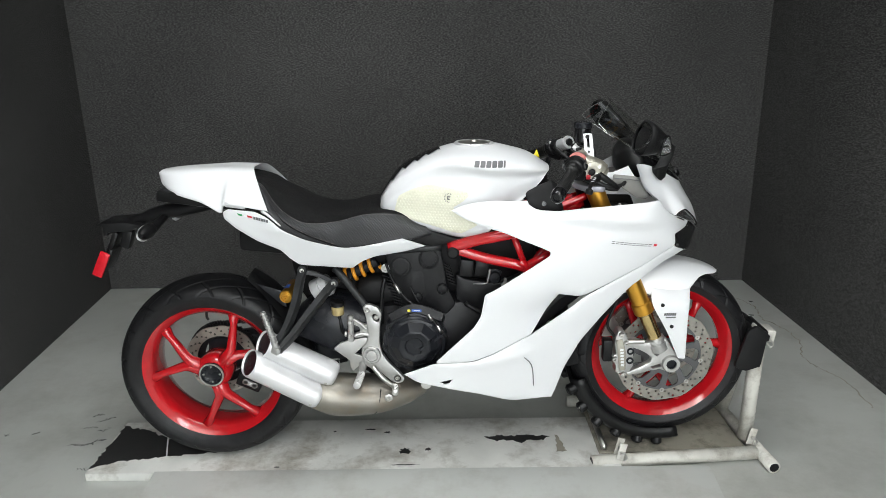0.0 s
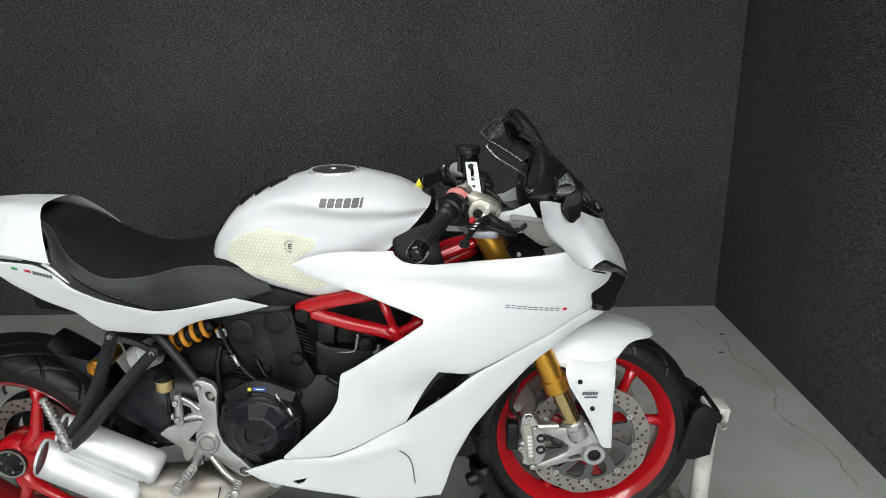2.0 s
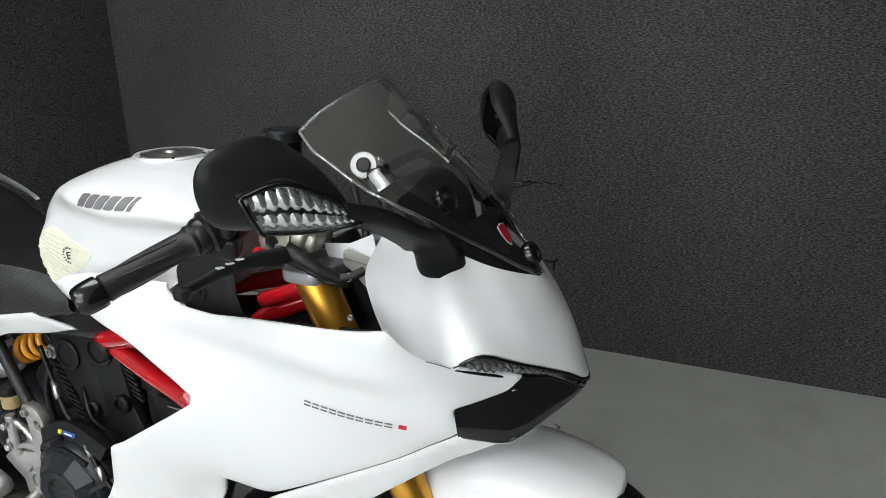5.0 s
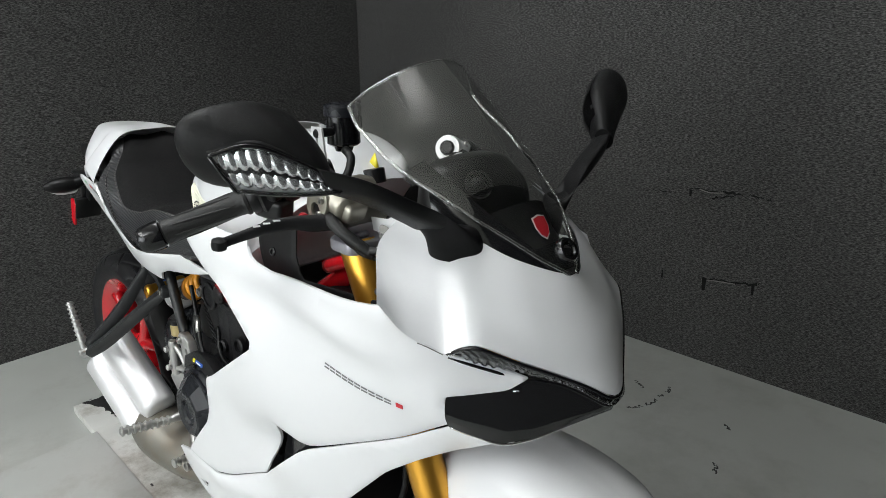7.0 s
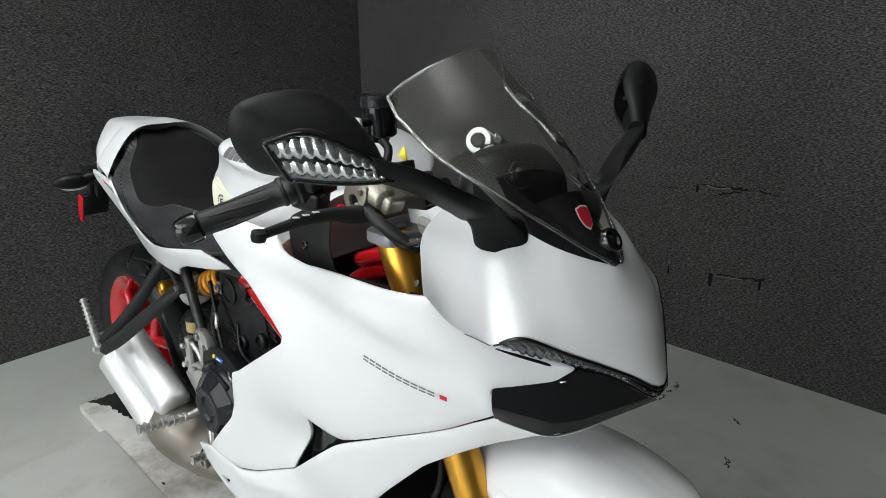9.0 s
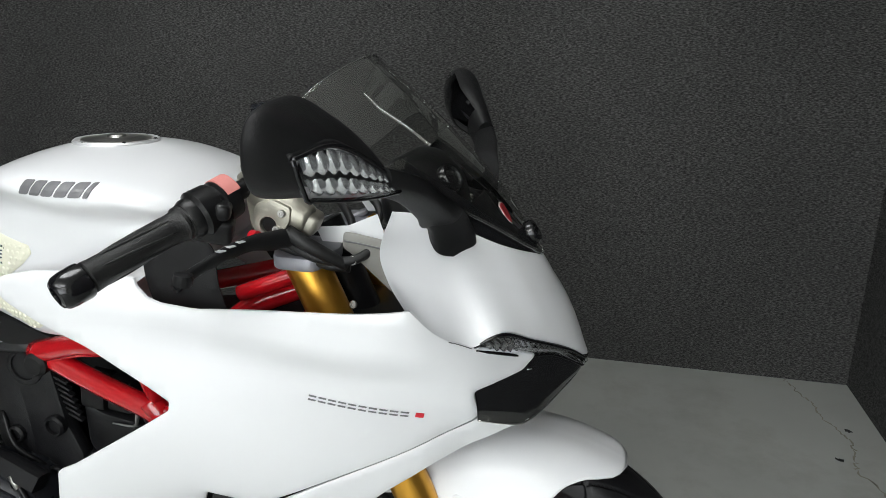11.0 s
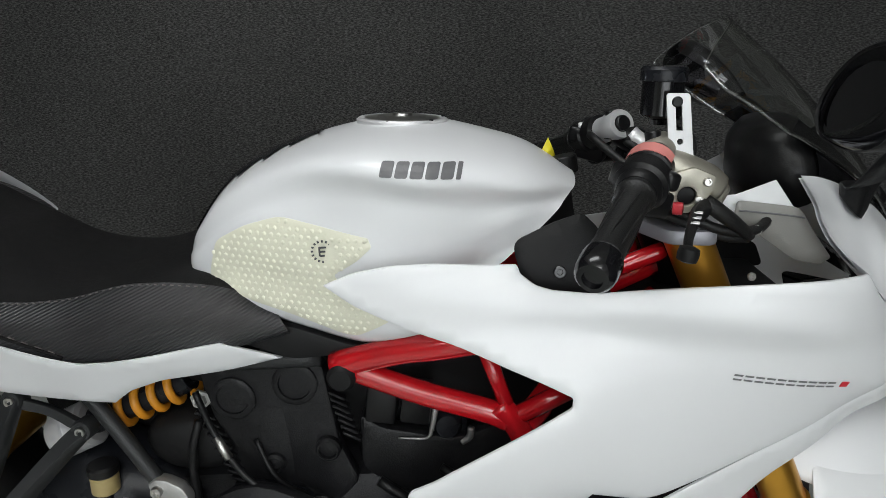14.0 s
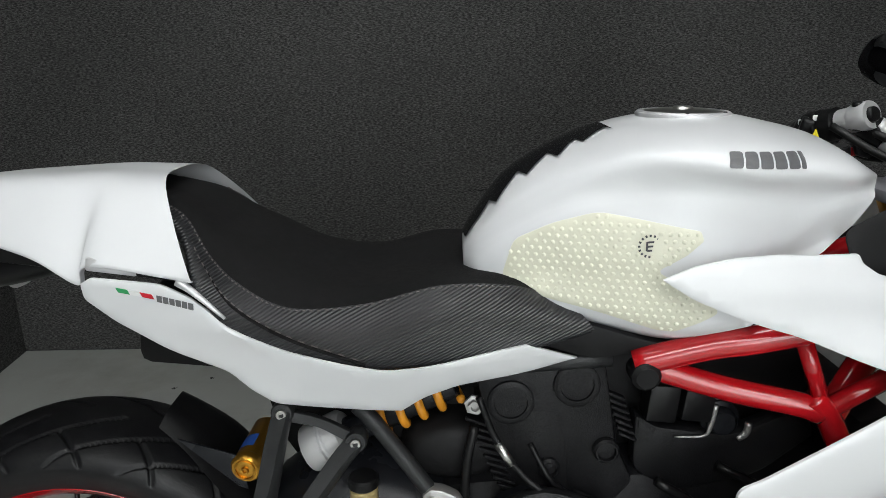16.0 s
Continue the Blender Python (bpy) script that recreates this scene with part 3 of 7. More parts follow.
crack([(2.29, 1.73), (2.315, 1.65), (2.345, 1.55), (2.352, 1.46), (2.395, 1.34), (2.396, 1.24), (2.372, 1.148), (2.422, 1.005), (2.42, 0.857), (2.361, 0.722), (2.365, 0.618), (2.393, 0.557), (2.415, 0.455), (2.40, 0.25)], 0.0032, 2, parent=floor)
for k, (p, q) in enumerate((((0.795, 1.419), (0.848, 1.400)), ((0.884, 1.232), (0.913, 1.282)), ((0.918, 1.296), (0.924, 1.352)), ((0.916, 1.380), (0.925, 1.398)), ((0.915, 1.458), (0.926, 1.425)), ((1.165, 1.362), (1.190, 1.350)), ((1.238, 1.140), (1.262, 1.095)), ((2.33, 1.20), (2.338, 1.196)), ((2.41, 1.39), (2.417, 1.385)))):
    crack([p, ((p[0] + q[0]) / 2 + 0.004, (p[1] + q[1]) / 2), q], 0.0028 if k < 7 else 0.006, 20 + k, 0.0004, BLACKBD, floor)
rnd = random.Random(12)
for k in range(22):
    x, y = (rnd.uniform(-0.62, -0.45), rnd.uniform(-0.1, 0.3)) if k < 9 else (rnd.uniform(-0.9, 2.3), rnd.uniform(-0.4, 1.6))
    a = rnd.uniform(-0.2, 0.9)
    ln = rnd.uniform(0.03, 0.08) if k < 9 else rnd.uniform(0.008, 0.03)
    crack([(x, y), (x + ln * 0.5 * math.cos(a), y + ln * 0.5 * math.sin(a) + rnd.uniform(-0.01, 0.01)), (x + ln * math.cos(a), y + ln * math.sin(a))], rnd.uniform(0.001, 0.0022), 40 + k, 0.0004, BLACKBD, floor)

# rubbed marks on the back wall
for k, (x, z, ln, rise, wd) in enumerate(((0.784, 0.672, 0.17, 0.008, 0.0065), (0.87, 0.650, 0.11, 0.030, 0.005), (1.00, 0.681, 0.080, -0.008, 0.005), (0.786, 0.668, 0.004, -0.025, 0.006), (0.869, 0.339, 0.20, 0.022, 0.005), (0.873, 0.341, 0.004, -0.05, 0.009), (1.048, 0.362, 0.03, 0.008, 0.004), (0.70, 0.30, 0.012, 0.03, 0.004), (1.055, 0.362, 0.004, -0.04, 0.006), (0.60, 0.640, 0.12, 0.012, 0.003))):
    bm = B()
    rnd = random.Random(k + 70)
    rows = [[], []]
    for q in np.linspace(0, 1, 15):
        c, h = z + rise * q + rnd.uniform(-0.004, 0.004), wd * rnd.uniform(0.1, 0.85)
        rows[0].append((x + ln * q, 1.7385, c - h))
        rows[1].append((x + ln * q, 1.7385, c + h))
    if ln < 0.02:
        rows = [[(x - wd, 1.7385, z), (x - wd * 0.7, 1.7385, z + rise)], [(x + wd, 1.7385, z), (x + wd * 0.6, 1.7385, z + rise)]]
    quad_grid(bm, rows, False)
    part("scuff_mark", bm, SNAG, bpy.data.objects["wall_back"], smooth=False)
for pts in ([(0.82, 1.7375, 0.676), (0.86, 1.7365, 0.669), (0.91, 1.7375, 0.675)], [(0.887, 1.7375, 0.336), (0.93, 1.7365, 0.341), (0.99, 1.7375, 0.346)]):
    bm = B()
    tube(bm, pts, 0.0018, 6)
    part("pulled_thread", bm, THREAD, bpy.data.objects["wall_back"])

# ---- the motorcycle ----
bike = thing("motorcycle", "white sport motorcycle with red wheels and gold fork, parked upright", "motorcycle")
from mathutils.bvhtree import BVHTree

FAIR = thin_plate([(0.796, 0.909, 0.180), (0.87, 0.915, 0.184), (0.90, 0.87, 0.190), (0.95, 0.92, 0.180), (1.012, 0.931, 0.168), (1.098, 0.9, 0.176), (1.382, 0.929, 0.194), (1.251, 0.807, 0.193), (1.387, 0.788, 0.17), (1.075, 0.787, 0.214), (0.891, 0.662, 0.211), (0.727, 0.433, 0.2), (0.639, 0.393, 0.186), (1.031, 0.515, 0.185), (1.174, 0.645, 0.198), (1.45, 0.787, 0.15), (1.497, 0.769, 0.11), (1.447, 0.828, 0.156), (1.5, 0.845, 0.085), (1.442, 0.875, 0.150), (0.97, 0.325, 0.175), (1.155, 0.437, 0.165), (1.074, 0.34, 0.15), (1.43, 0.725, 0.122), (1.385, 0.705, 0.146), (1.31, 0.655, 0.160)])


def ridge(x, z, a, b, amp, wide):
    """A soft moulded ridge along the line a-b."""
    ax, az, bx, bz = *a, *b
    dx, dz = bx - ax, bz - az
    n = math.hypot(dx, dz)
    s = ((x - ax) * dx + (z - az) * dz) / n / n
    h = ((x - ax) * dz - (z - az) * dx) / n
    fade = max(0.0, min(1.0, s * 4, (1 - s) * 4))
    return amp * fade * math.exp(-(h / wide) ** 2)


def fair_w(x, z):
    w = FAIR(x, z)
    w += ridge(x, z, (0.85, 0.905), (1.47, 0.862), 0.007, 0.022)
    w -= ridge(x, z, (1.0, 0.862), (1.46, 0.835), 0.005, 0.022)
    w -= ridge(x, z, (0.93, 0.60), (1.16, 0.62), 0.006, 0.05)
    return w


upper = [(0.791, 0.908), (0.825, 0.923), (0.867, 0.932), (0.915, 0.935), (0.969, 0.932), (1.010, 0.931), (1.014, 0.921), (1.031, 0.909), (1.051, 0.904), (1.098, 0.901), (1.181, 0.911), (1.27, 0.921), (1.379, 0.932), (1.406, 0.899), (1.442, 0.877), (1.474, 0.862), (1.508, 0.842), (1.494, 0.829), (1.443, 0.824), (1.451, 0.789), (1.383, 0.744), (1.319, 0.712), (1.24, 0.674), (1.174, 0.643), (1.104, 0.656), (1.026, 0.521), (0.911, 0.463), (0.852, 0.442), (0.792, 0.438), (0.733, 0.436), (0.793, 0.495), (0.853, 0.553), (0.874, 0.589), (0.886, 0.659), (0.914, 0.673), (1.027, 0.747), (1.073, 0.778), (1.074, 0.79), (1.047, 0.802), (0.999, 0.82), (0.944, 0.843), (0.888, 0.86), (0.825, 0.886)]
lower = [(0.639, 0.392), (0.733, 0.4335), (0.792, 0.4355), (0.852, 0.4395), (0.911, 0.460), (1.026, 0.5185), (1.032, 0.524), (1.174, 0.6405), (1.24, 0.6715), (1.319, 0.7095), (1.383, 0.7415), (1.452, 0.785), (1.505, 0.764), (1.479, 0.757), (1.43, 0.728), (1.385, 0.703), (1.322, 0.657), (1.24, 0.572), (1.180, 0.495), (1.137, 0.403), (1.115, 0.319), (1.102, 0.283), (0.973, 0.289), (0.877, 0.322), (0.79, 0.342), (0.678, 0.367)]
HOLE = [(0.748, 0.369), (0.788, 0.379), (0.778, 0.365), (0.764, 0.360)]
for side in (-1, 1):
    bm = B()
    shell(bm, soften(upper, (0, 12, 15, 24, 25), 0.009), lambda x, z: fair_w(x, z) - 0.020 * math.exp(-(max(0.0, ((1.104 - x) * 0.866 - (0.656 - z) * 0.5)) / 0.045) ** 2) * math.exp(-((z - 0.60) / 0.055) ** 2), side)
    part("side_fairing", bm, WHITE, bike, "pearl white upper side fairing panel")
    bm = B()
    shell(bm, soften(lower, (0, 11, 12, 21), 0.009), lambda x, z: fair_w(x, z) - 0.002 + ridge(x, z, (0.80, 0.415), (1.06, 0.47), 0.008, 0.02) + 0.008 * math.exp(-((x - 1.13) / 0.07) ** 2 - ((z - 0.59) / 0.06) ** 2), side, holes=[HOLE])
    part("belly_fairing", bm, WHITE, bike, "pearl white lower fairing panel")
    bm = B()
    shell(bm, soften([(1.015, 0.505), (1.1, 0.665), (1.19, 0.65), (1.04, 0.515)], (), 0.02), lambda x, z: fair_w(x, z) - 0.035, side)
    part("air_intake", bm, GLOSSB, bike, "dark side air outlet")
    bm = B()
    shell(bm, [(0.74, 0.355), (0.74, 0.385), (0.80, 0.39), (0.80, 0.355)], lambda x, z: fair_w(x, z) - 0.02, side)
    part("drain_slot", bm, BLACK, bike)
# grey line painted in for the shade in the belly panel's recess
bm = B()
tube(bm, [(1.003, -fair_w(1.003, 0.449) - 0.001, 0.449), (1.032, -fair_w(1.032, 0.412) - 0.001, 0.412), (1.041, -fair_w(1.041, 0.34) - 0.001, 0.337)], 0.0016, 6)
part("crease_shade_line", bm, DECAL, bike)
# belly pan closing the underside
bm = B()
quad_grid(bm, [[(x, y * (fair_w(x, z) - 0.008), z + 0.004 - 0.02 * (1 - y * y)) for y in np.linspace(-1, 1, 9)] for x, z in [(0.66, 0.376), (0.79, 0.345), (0.877, 0.325), (0.973, 0.292), (1.1, 0.287)]], False)
part("belly_pan", bm, MATT, bike)

# shifts the nose parts sideways so their outline fits the camera's view


def nose_part(name, bm, *rest):
    for v in bm.verts:
        v.co.y += 0.022 * max(0.0, min(1.0, (v.co.y + 0.15) / 0.15))
    return part(name, bm, *rest)


# front cowl
EDGE_TOP = [(1.333, -0.114, 1.023), (1.362, -0.101, 1.018), (1.40, -0.088, 1.004), (1.452, -0.062, 0.975), (1.490, -0.022, 0.953), (1.503, 0.0, 0.948)]
seam_line = [q for q in soften(upper, (0, 12, 15, 24, 25), 0.009) if 1.3785 < q[0] < 1.444 and q[1] > 0.87]
SEAM = [(x, -fair_w(x, z) - 0.0002, z + 0.0006) for x, z in (seam_line[int(k)] for k in np.linspace(0, len(seam_line) - 1, 4))]
NOSE = [(1.474, -0.135, 0.893), (1.505, -0.102, 0.872), (1.530, -0.068, 0.851), (1.552, -0.036, 0.830), (1.568, -0.013, 0.811), (1.572, 0.0, 0.805)]
EDGE_LOW = SEAM + NOSE
bm = B()
coons(bm, EDGE_TOP, EDGE_LOW, [EDGE_TOP[0], (1.335, -0.150, 1.000), (1.338, -0.164, 0.981), (1.353, -0.175, 0.956), EDGE_LOW[0]], [EDGE_TOP[-1], (1.528, 0, 0.905), (1.557, 0, 0.857), EDGE_LOW[-1]], 40, 24, -0.008, -0.004, True, False, SEAM[:3] + [(1.442, -0.155, 0.889), (1.476, -0.137, 0.889)] + NOSE[1:], 50)
nose_part("front_cowl", bm, WHITE, bike, "pearl white front cowl over the headlight")
for side in (-1, 1):
    bm = B()
    tube(bm, [(x, side * (fair_w(x, z) + 0.0002), z) for x, z in ((1.418, 0.8905), (1.425, 0.887), (1.433, 0.882), (1.441, 0.8765))], 0.0006, 6)
    part("panel_gap", bm, DECAL, bike)
# headlight
HL_LOW = [(1.449, -0.150, 0.786), (1.472, -0.132, 0.774), (1.496, -0.112, 0.764), (1.516, -0.085, 0.767), (1.533, -0.056, 0.775), (1.551, -0.022, 0.783), (1.559, 0, 0.785)]
HL_TOP = [(1.440, -0.147, 0.875), (1.472, -0.136, 0.889), (1.503, -0.103, 0.868), (1.528, -0.069, 0.847), (1.549, -0.037, 0.826), (1.564, -0.014, 0.807), (1.567, 0, 0.802)]
LENS_TOP = [(1.438, -0.140, 0.842), (1.466, -0.112, 0.845), (1.494, -0.083, 0.843), (1.522, -0.056, 0.828), (1.542, -0.034, 0.812), (1.559, -0.015, 0.796), (1.562, 0, 0.793)]
bm = B()
coons(bm, LENS_TOP, HL_LOW, [LENS_TOP[0], (1.449, -0.158, 0.808), HL_LOW[0]], [LENS_TOP[-1], (1.561, 0, 0.789), HL_LOW[-1]], 26, 12, -0.001, 0.003, True, True)
head = nose_part("headlight", bm, HLENS, bike, "dark smoked twin headlight")
for s in (1, -1):
    bm = B()
    tube(bm, [(1.503, -0.074 * s, 0.8405), (1.4915, -0.098 * s, 0.824), (1.4725, -0.1275 * s, 0.806)], [0.0010, 0.0014, 0.0008], 6)
    nose_part("lens_ridge", bm, DARKCHROME, head)
    # chrome slivers stand in for glints on the lens
    for k, (x, y, z, wd) in enumerate(((1.5020, -0.0985, 0.829, 0.007), (1.4905, -0.1105, 0.812, 0.004))):
        bm = B()
        box(bm, (x, y * s, z), (0.002, wd, 0.0014), (0, 20, -52 * s), 0.0005, 1)
        nose_part("glint_sliver", bm, CHROME, head, "small bright lamp edge" if k == 0 else "")
bm = B()
DRL_LOW = [(1.441, -0.147, 0.872), (1.474, -0.118, 0.856), (1.497, -0.086, 0.839), (1.522, -0.055, 0.828), (1.543, -0.033, 0.812), (1.560, -0.014, 0.796), (1.563, 0, 0.793)]
deep = lambda c: [(x - 0.007, y + 0.006, z - 0.002) for x, y, z in c]
d0, d1 = deep(HL_TOP), deep(DRL_LOW)
coons(bm, d0, d1, [d0[0], d1[0]], [d0[-1], d1[-1]], 26, 6, 0.0, 0.003, True)
nose_part("light_strip_base", bm, GLOSSB, head)
bm = B()
tube(bm, [(p[0] + 0.001, p[1], p[2] - 0.002) for p in HL_LOW], 0.0022, 8)
tube(bm, [(p[0] + 0.001, -p[1], p[2] - 0.002) for p in HL_LOW], 0.0022, 8)
nose_part("lens_rim", bm, CHROME, head, "thin bright lens rim")
for s in (1, -1):
    bm = B()
    f2 = [(x + 0.002, y * s, z + 0.001) for x, y, z in HL_TOP]
    f3 = [(x + 0.003, y * s, z) for x, y, z in DRL_LOW]
    a, b = spline(f2, 6), spline(f3, 6)
    quad_grid(bm, [a, (a + b) / 2 + np.array([0.004, -0.003 * s, 0.001]), b], False)
    nose_part("running_light", bm, LENS, head, "clear daytime running light strip")
    bm = B()
    rows = []
    a2, b2 = spline(f2, 40), spline(f3, 40)
    for j in range(13):
        q = 0.16 + 0.72 * j / 12
        row = []
        for i in range(14, int(0.66 * len(a2))):
            ph = i / len(a2) * 24 + 2.0 * abs(q - 0.5)
            row.append(a2[i] * (1 - q) + b2[i] * q + np.array([-0.0009, 0.0008 * s, 0]) * (2.6 + math.cos(2 * math.pi * ph) + 0.7 * math.cos(0.27 * math.pi * ph)))
        rows.append(row)
    quad_grid(bm, rows, False)
    nose_part("reflector", bm, DARKCHROME, head, "finely fluted dark chrome reflector")
    for q, v in ((0.76, 0.5), (0.84, 0.45), (0.865, 0.72), (0.91, 0.72)):
        i = int(q * (len(a2) - 1))
        bm = B()
        lathe(bm, [(0.0, 0.0012), (0.0011, 0.0007), (0.0014, 0.0)], tuple(a2[i] * (1 - v) + b2[i] * v + np.array([0.0012, -0.001 * s, 0])), (0.8, -0.6 * s, 0.2), 10)
        nose_part("lamp_point", bm, CHROME, head)
    bm = B()
    tube(bm, f2, 0.0022, 8)
    tube(bm, f3, 0.0020, 8)
    nose_part("strip_rim", bm, GLOSSB, head)
# windscreen
def screen_pt(s, v):
    """s from the lower tip to the top edge, v from one side (-1) to the other."""
    c = spline([(1.503, 0, 0.951), (1.455, 0, 1.025), (1.39, 0, 1.095), (1.335, 0, 1.148), (1.272, 0, 1.200)], 10)
    i = s * (len(c) - 1)
    p = np.array([np.interp(i, range(len(c)), c[:, k]) for k in range(3)])
    w = np.interp(s, [0, 0.1, 0.3, 0.5, 0.7, 0.9, 1], [0.006, 0.036, 0.080, 0.110, 0.122, 0.122, 0.116])
    back = np.interp(s, [0, 0.3, 0.6, 1], [0.0, 0.030, 0.055, 0.063])
    drop = np.interp(s, [0, 0.3, 0.6, 0.9, 1], [0.0, 0.022, 0.045, 0.058, 0.050])
    q = abs(v) ** 1.9
    return p + np.array([-back * q, w * v + 0.012, -drop * q])


bm = B()
ss, vv = np.linspace(0, 1, 31), np.linspace(-1, 1, 29)
rings = [[screen_pt(s * (1 - 0.02 * abs(v) ** 6), v) for v in vv] for s in ss]
quad_grid(bm, rings, False)
windscreen = part("windscreen", bm, SCREEN, bike, "clear windscreen with a black lower border")
bm = B()
for s in (-1, 1):
    tube(bm, [screen_pt(q, s) for q in np.linspace(0.0, 0.98, 24)], 0.0027, 8)
tube(bm, [screen_pt(1.0 * (1 - 0.02 * abs(v) ** 6), v) for v in np.linspace(-1, 1, 13)], 0.0018, 6)
part("screen_edge", bm, POLISHED, windscreen, "polished clear edge")
bm = B()
inn = [[screen_pt(s, v) - np.array([0.002, 0, 0.002]) for v in np.linspace(a, b, 6)] for a, b in ((-1, -0.80), (0.80, 1)) for s in np.linspace(0.04, 0.58, 16)]
quad_grid(bm, inn[:16], False)
quad_grid(bm, inn[16:], False)
quad_grid(bm, [[screen_pt(s, v) - np.array([0.002, 0, 0.002]) for v in np.linspace(-1, 1, 12)] for s in np.linspace(0.0, 0.13, 8)], False)
part("screen_border", bm, GLOSSB, windscreen, "black printed border")
for x, z in ((1.361, 1.017), (1.392, 1.006)):
    for sd in (-1, 1):
        bm = B()
        bolt(bm, (x, 0.012 + sd * 0.063, z), (0.5, sd * 0.6, 0.6), 0.0040, 0.003)
        part("screen_screw", bm, STEEL, windscreen)
bm = B()
lathe(bm, [(0.0165, -0.004), (0.0165, 0.004), (0.0145, 0.007), (0.010, 0.007), (0.008, 0.004), (0.004, 0.007), (0.0, 0.008)], tuple(screen_pt(0.085, 0.1)), (0.83, 0, 0.55), 28)
part("screen_knob", bm, GLOSSB, windscreen, "round black rubber grommet")
for sd in (-1, 1):
    bm = B()
    low = spline([EDGE_TOP[1], EDGE_TOP[2], EDGE_TOP[3], EDGE_TOP[4], EDGE_TOP[5]], 6)
    n = len(low)
    lip = [(x, (y if sd < 0 else -y) + 0.022 * max(0.0, min(1.0, ((y if sd < 0 else -y) + 0.15) / 0.15)), z - 0.002) for x, y, z in low]
    up_e = [screen_pt(0.46 * (1 - i / (n - 1)) + 0.004, sd * 0.985) - np.array([0.003, 0, 0.003]) for i in range(n)]
    quad_grid(bm, [lip, (np.array(lip) + np.array(up_e)) / 2 + np.array([0.001, 0, 0.001]), up_e], False)
    part("screen_seal", bm, GLOSSB, windscreen, "black seal between cowl and screen")
# badge on the screen: a red shield with a pale edge, no lettering
for k, (sc, material, up_) in enumerate(((1.0, WHITED, 0.0012), (0.86, REDD, 0.002))):
    bm = B()
    ol = [(-0.012, 0.014), (0.0, 0.017), (0.012, 0.014), (0.0125, 0.0), (0.008, -0.012), (0, -0.018), (-0.008, -0.012), (-0.0125, 0.0)]
    c0, nrm = Vector((1.450, 0.012, 1.000)), Vector((0.83, 0, 0.55))
    m = Matrix.Translation(c0 + nrm * up_) @ nrm.to_track_quat("Z", "Y").to_matrix().to_4x4()
    plate(bm, [(0.98 * a * sc, 0.98 * b * sc) for a, b in ol], 0.0008, m)
    part("shield_badge", bm, material, windscreen, "small red shield badge with a pale rim" if k == 0 else "", smooth=False)

# tank
TANK = [  # x, top, shoulder half-width and height, waist, low bulge, bottom
    (0.572, 0.915, 0.030, 0.905, 0.040, 0.895, 0.040, 0.885, 0.028, 0.872),
    (0.590, 0.945, 0.056, 0.925, 0.072, 0.905, 0.075, 0.888, 0.060, 0.864),
    (0.630, 0.998, 0.080, 0.962, 0.098, 0.930, 0.098, 0.890, 0.082, 0.854),
    (0.690, 1.036, 0.108, 1.000, 0.124, 0.960, 0.120, 0.900, 0.102, 0.836),
    (0.760, 1.062, 0.142, 1.030, 0.146, 0.968, 0.148, 0.900, 0.112, 0.818),
    (0.830, 1.076, 0.176, 1.034, 0.163, 0.975, 0.164, 0.890, 0.126, 0.808),
    (0.900, 1.077, 0.184, 1.024, 0.163, 0.968, 0.158, 0.890, 0.146, 0.830),
    (0.970, 1.063, 0.162, 1.018, 0.150, 0.960, 0.146, 0.900, 0.148, 0.842),
    (1.030, 1.045, 0.134, 1.006, 0.137, 0.968, 0.130, 0.905, 0.13, 0.862),
    (1.091, 1.007, 0.082, 0.996, 0.116, 0.976, 0.131, 0.940, 0.11, 0.905),
]
secs = []
for x, zt, ws, zs, wm, zm, wl, zl, wb, zb in TANK:
    half = [(0.0, zt), (0.5 * ws, zt - 0.2 * (zt - zs)), (0.88 * ws, zt - 0.56 * (zt - zs)), (ws, zs), (0.5 * (ws + wm) - 0.002 - 0.008 * min(1, max(0, (x - 0.7) * 6)) * (x < 1.05), 0.55 * zs + 0.45 * zm), (wm, zm), (wl, zl), (wb, zb)]
    k = max(0.0, (x - 0.9) / 0.191) * 1.1
    ring = [(x - k * max(0, 1.006 - z), -y, z) for y, z in half] + [(x - k * max(0, 1.006 - z), y, z) for y, z in reversed(half[1:])]
    secs.append(ring)
bm = B()
loft(bm, secs, 7, True, 4)
TANK_BVH = BVHTree.FromBMesh(bm)
tank = part("fuel_tank", bm, WHITE, bike, "pearl white sculpted fuel tank", angle=60)


def tank_w(x, z):
    hit = TANK_BVH.ray_cast(Vector((x, -1, z)), Vector((0, 1, 0)))[0]
    return -hit.y if hit else 0.1


bm = B()
cap_c, cap_n = (0.864, 0, 1.0745), (0.02, 0, 1)
lathe(bm, [(0.061, -0.006), (0.061, 0.001), (0.058, 0.0035), (0.052, 0.0035), (0.050, 0.002)], cap_c, cap_n, 48)
cap = part("filler_cap", bm, SATIN, tank, "round metal filler cap")
bm = B()
lathe(bm, [(0.050, 0.0), (0.050, 0.0035), (0.034, 0.0045), (0.032, 0.006), (0.014, 0.006), (0.012, 0.009), (0.0, 0.009)], cap_c, cap_n, 40)
part("cap_lid", bm, STEEL, cap)
for k in range(6):
    an = k * math.pi / 3 + 0.3
    bm = B()
    bolt(bm, (0.864 + 0.056 * math.cos(an), 0.056 * math.sin(an), 1.0765), (0, 0, 1), 0.0028, 0.002, 8)
    part("cap_screw", bm, COVER, cap)
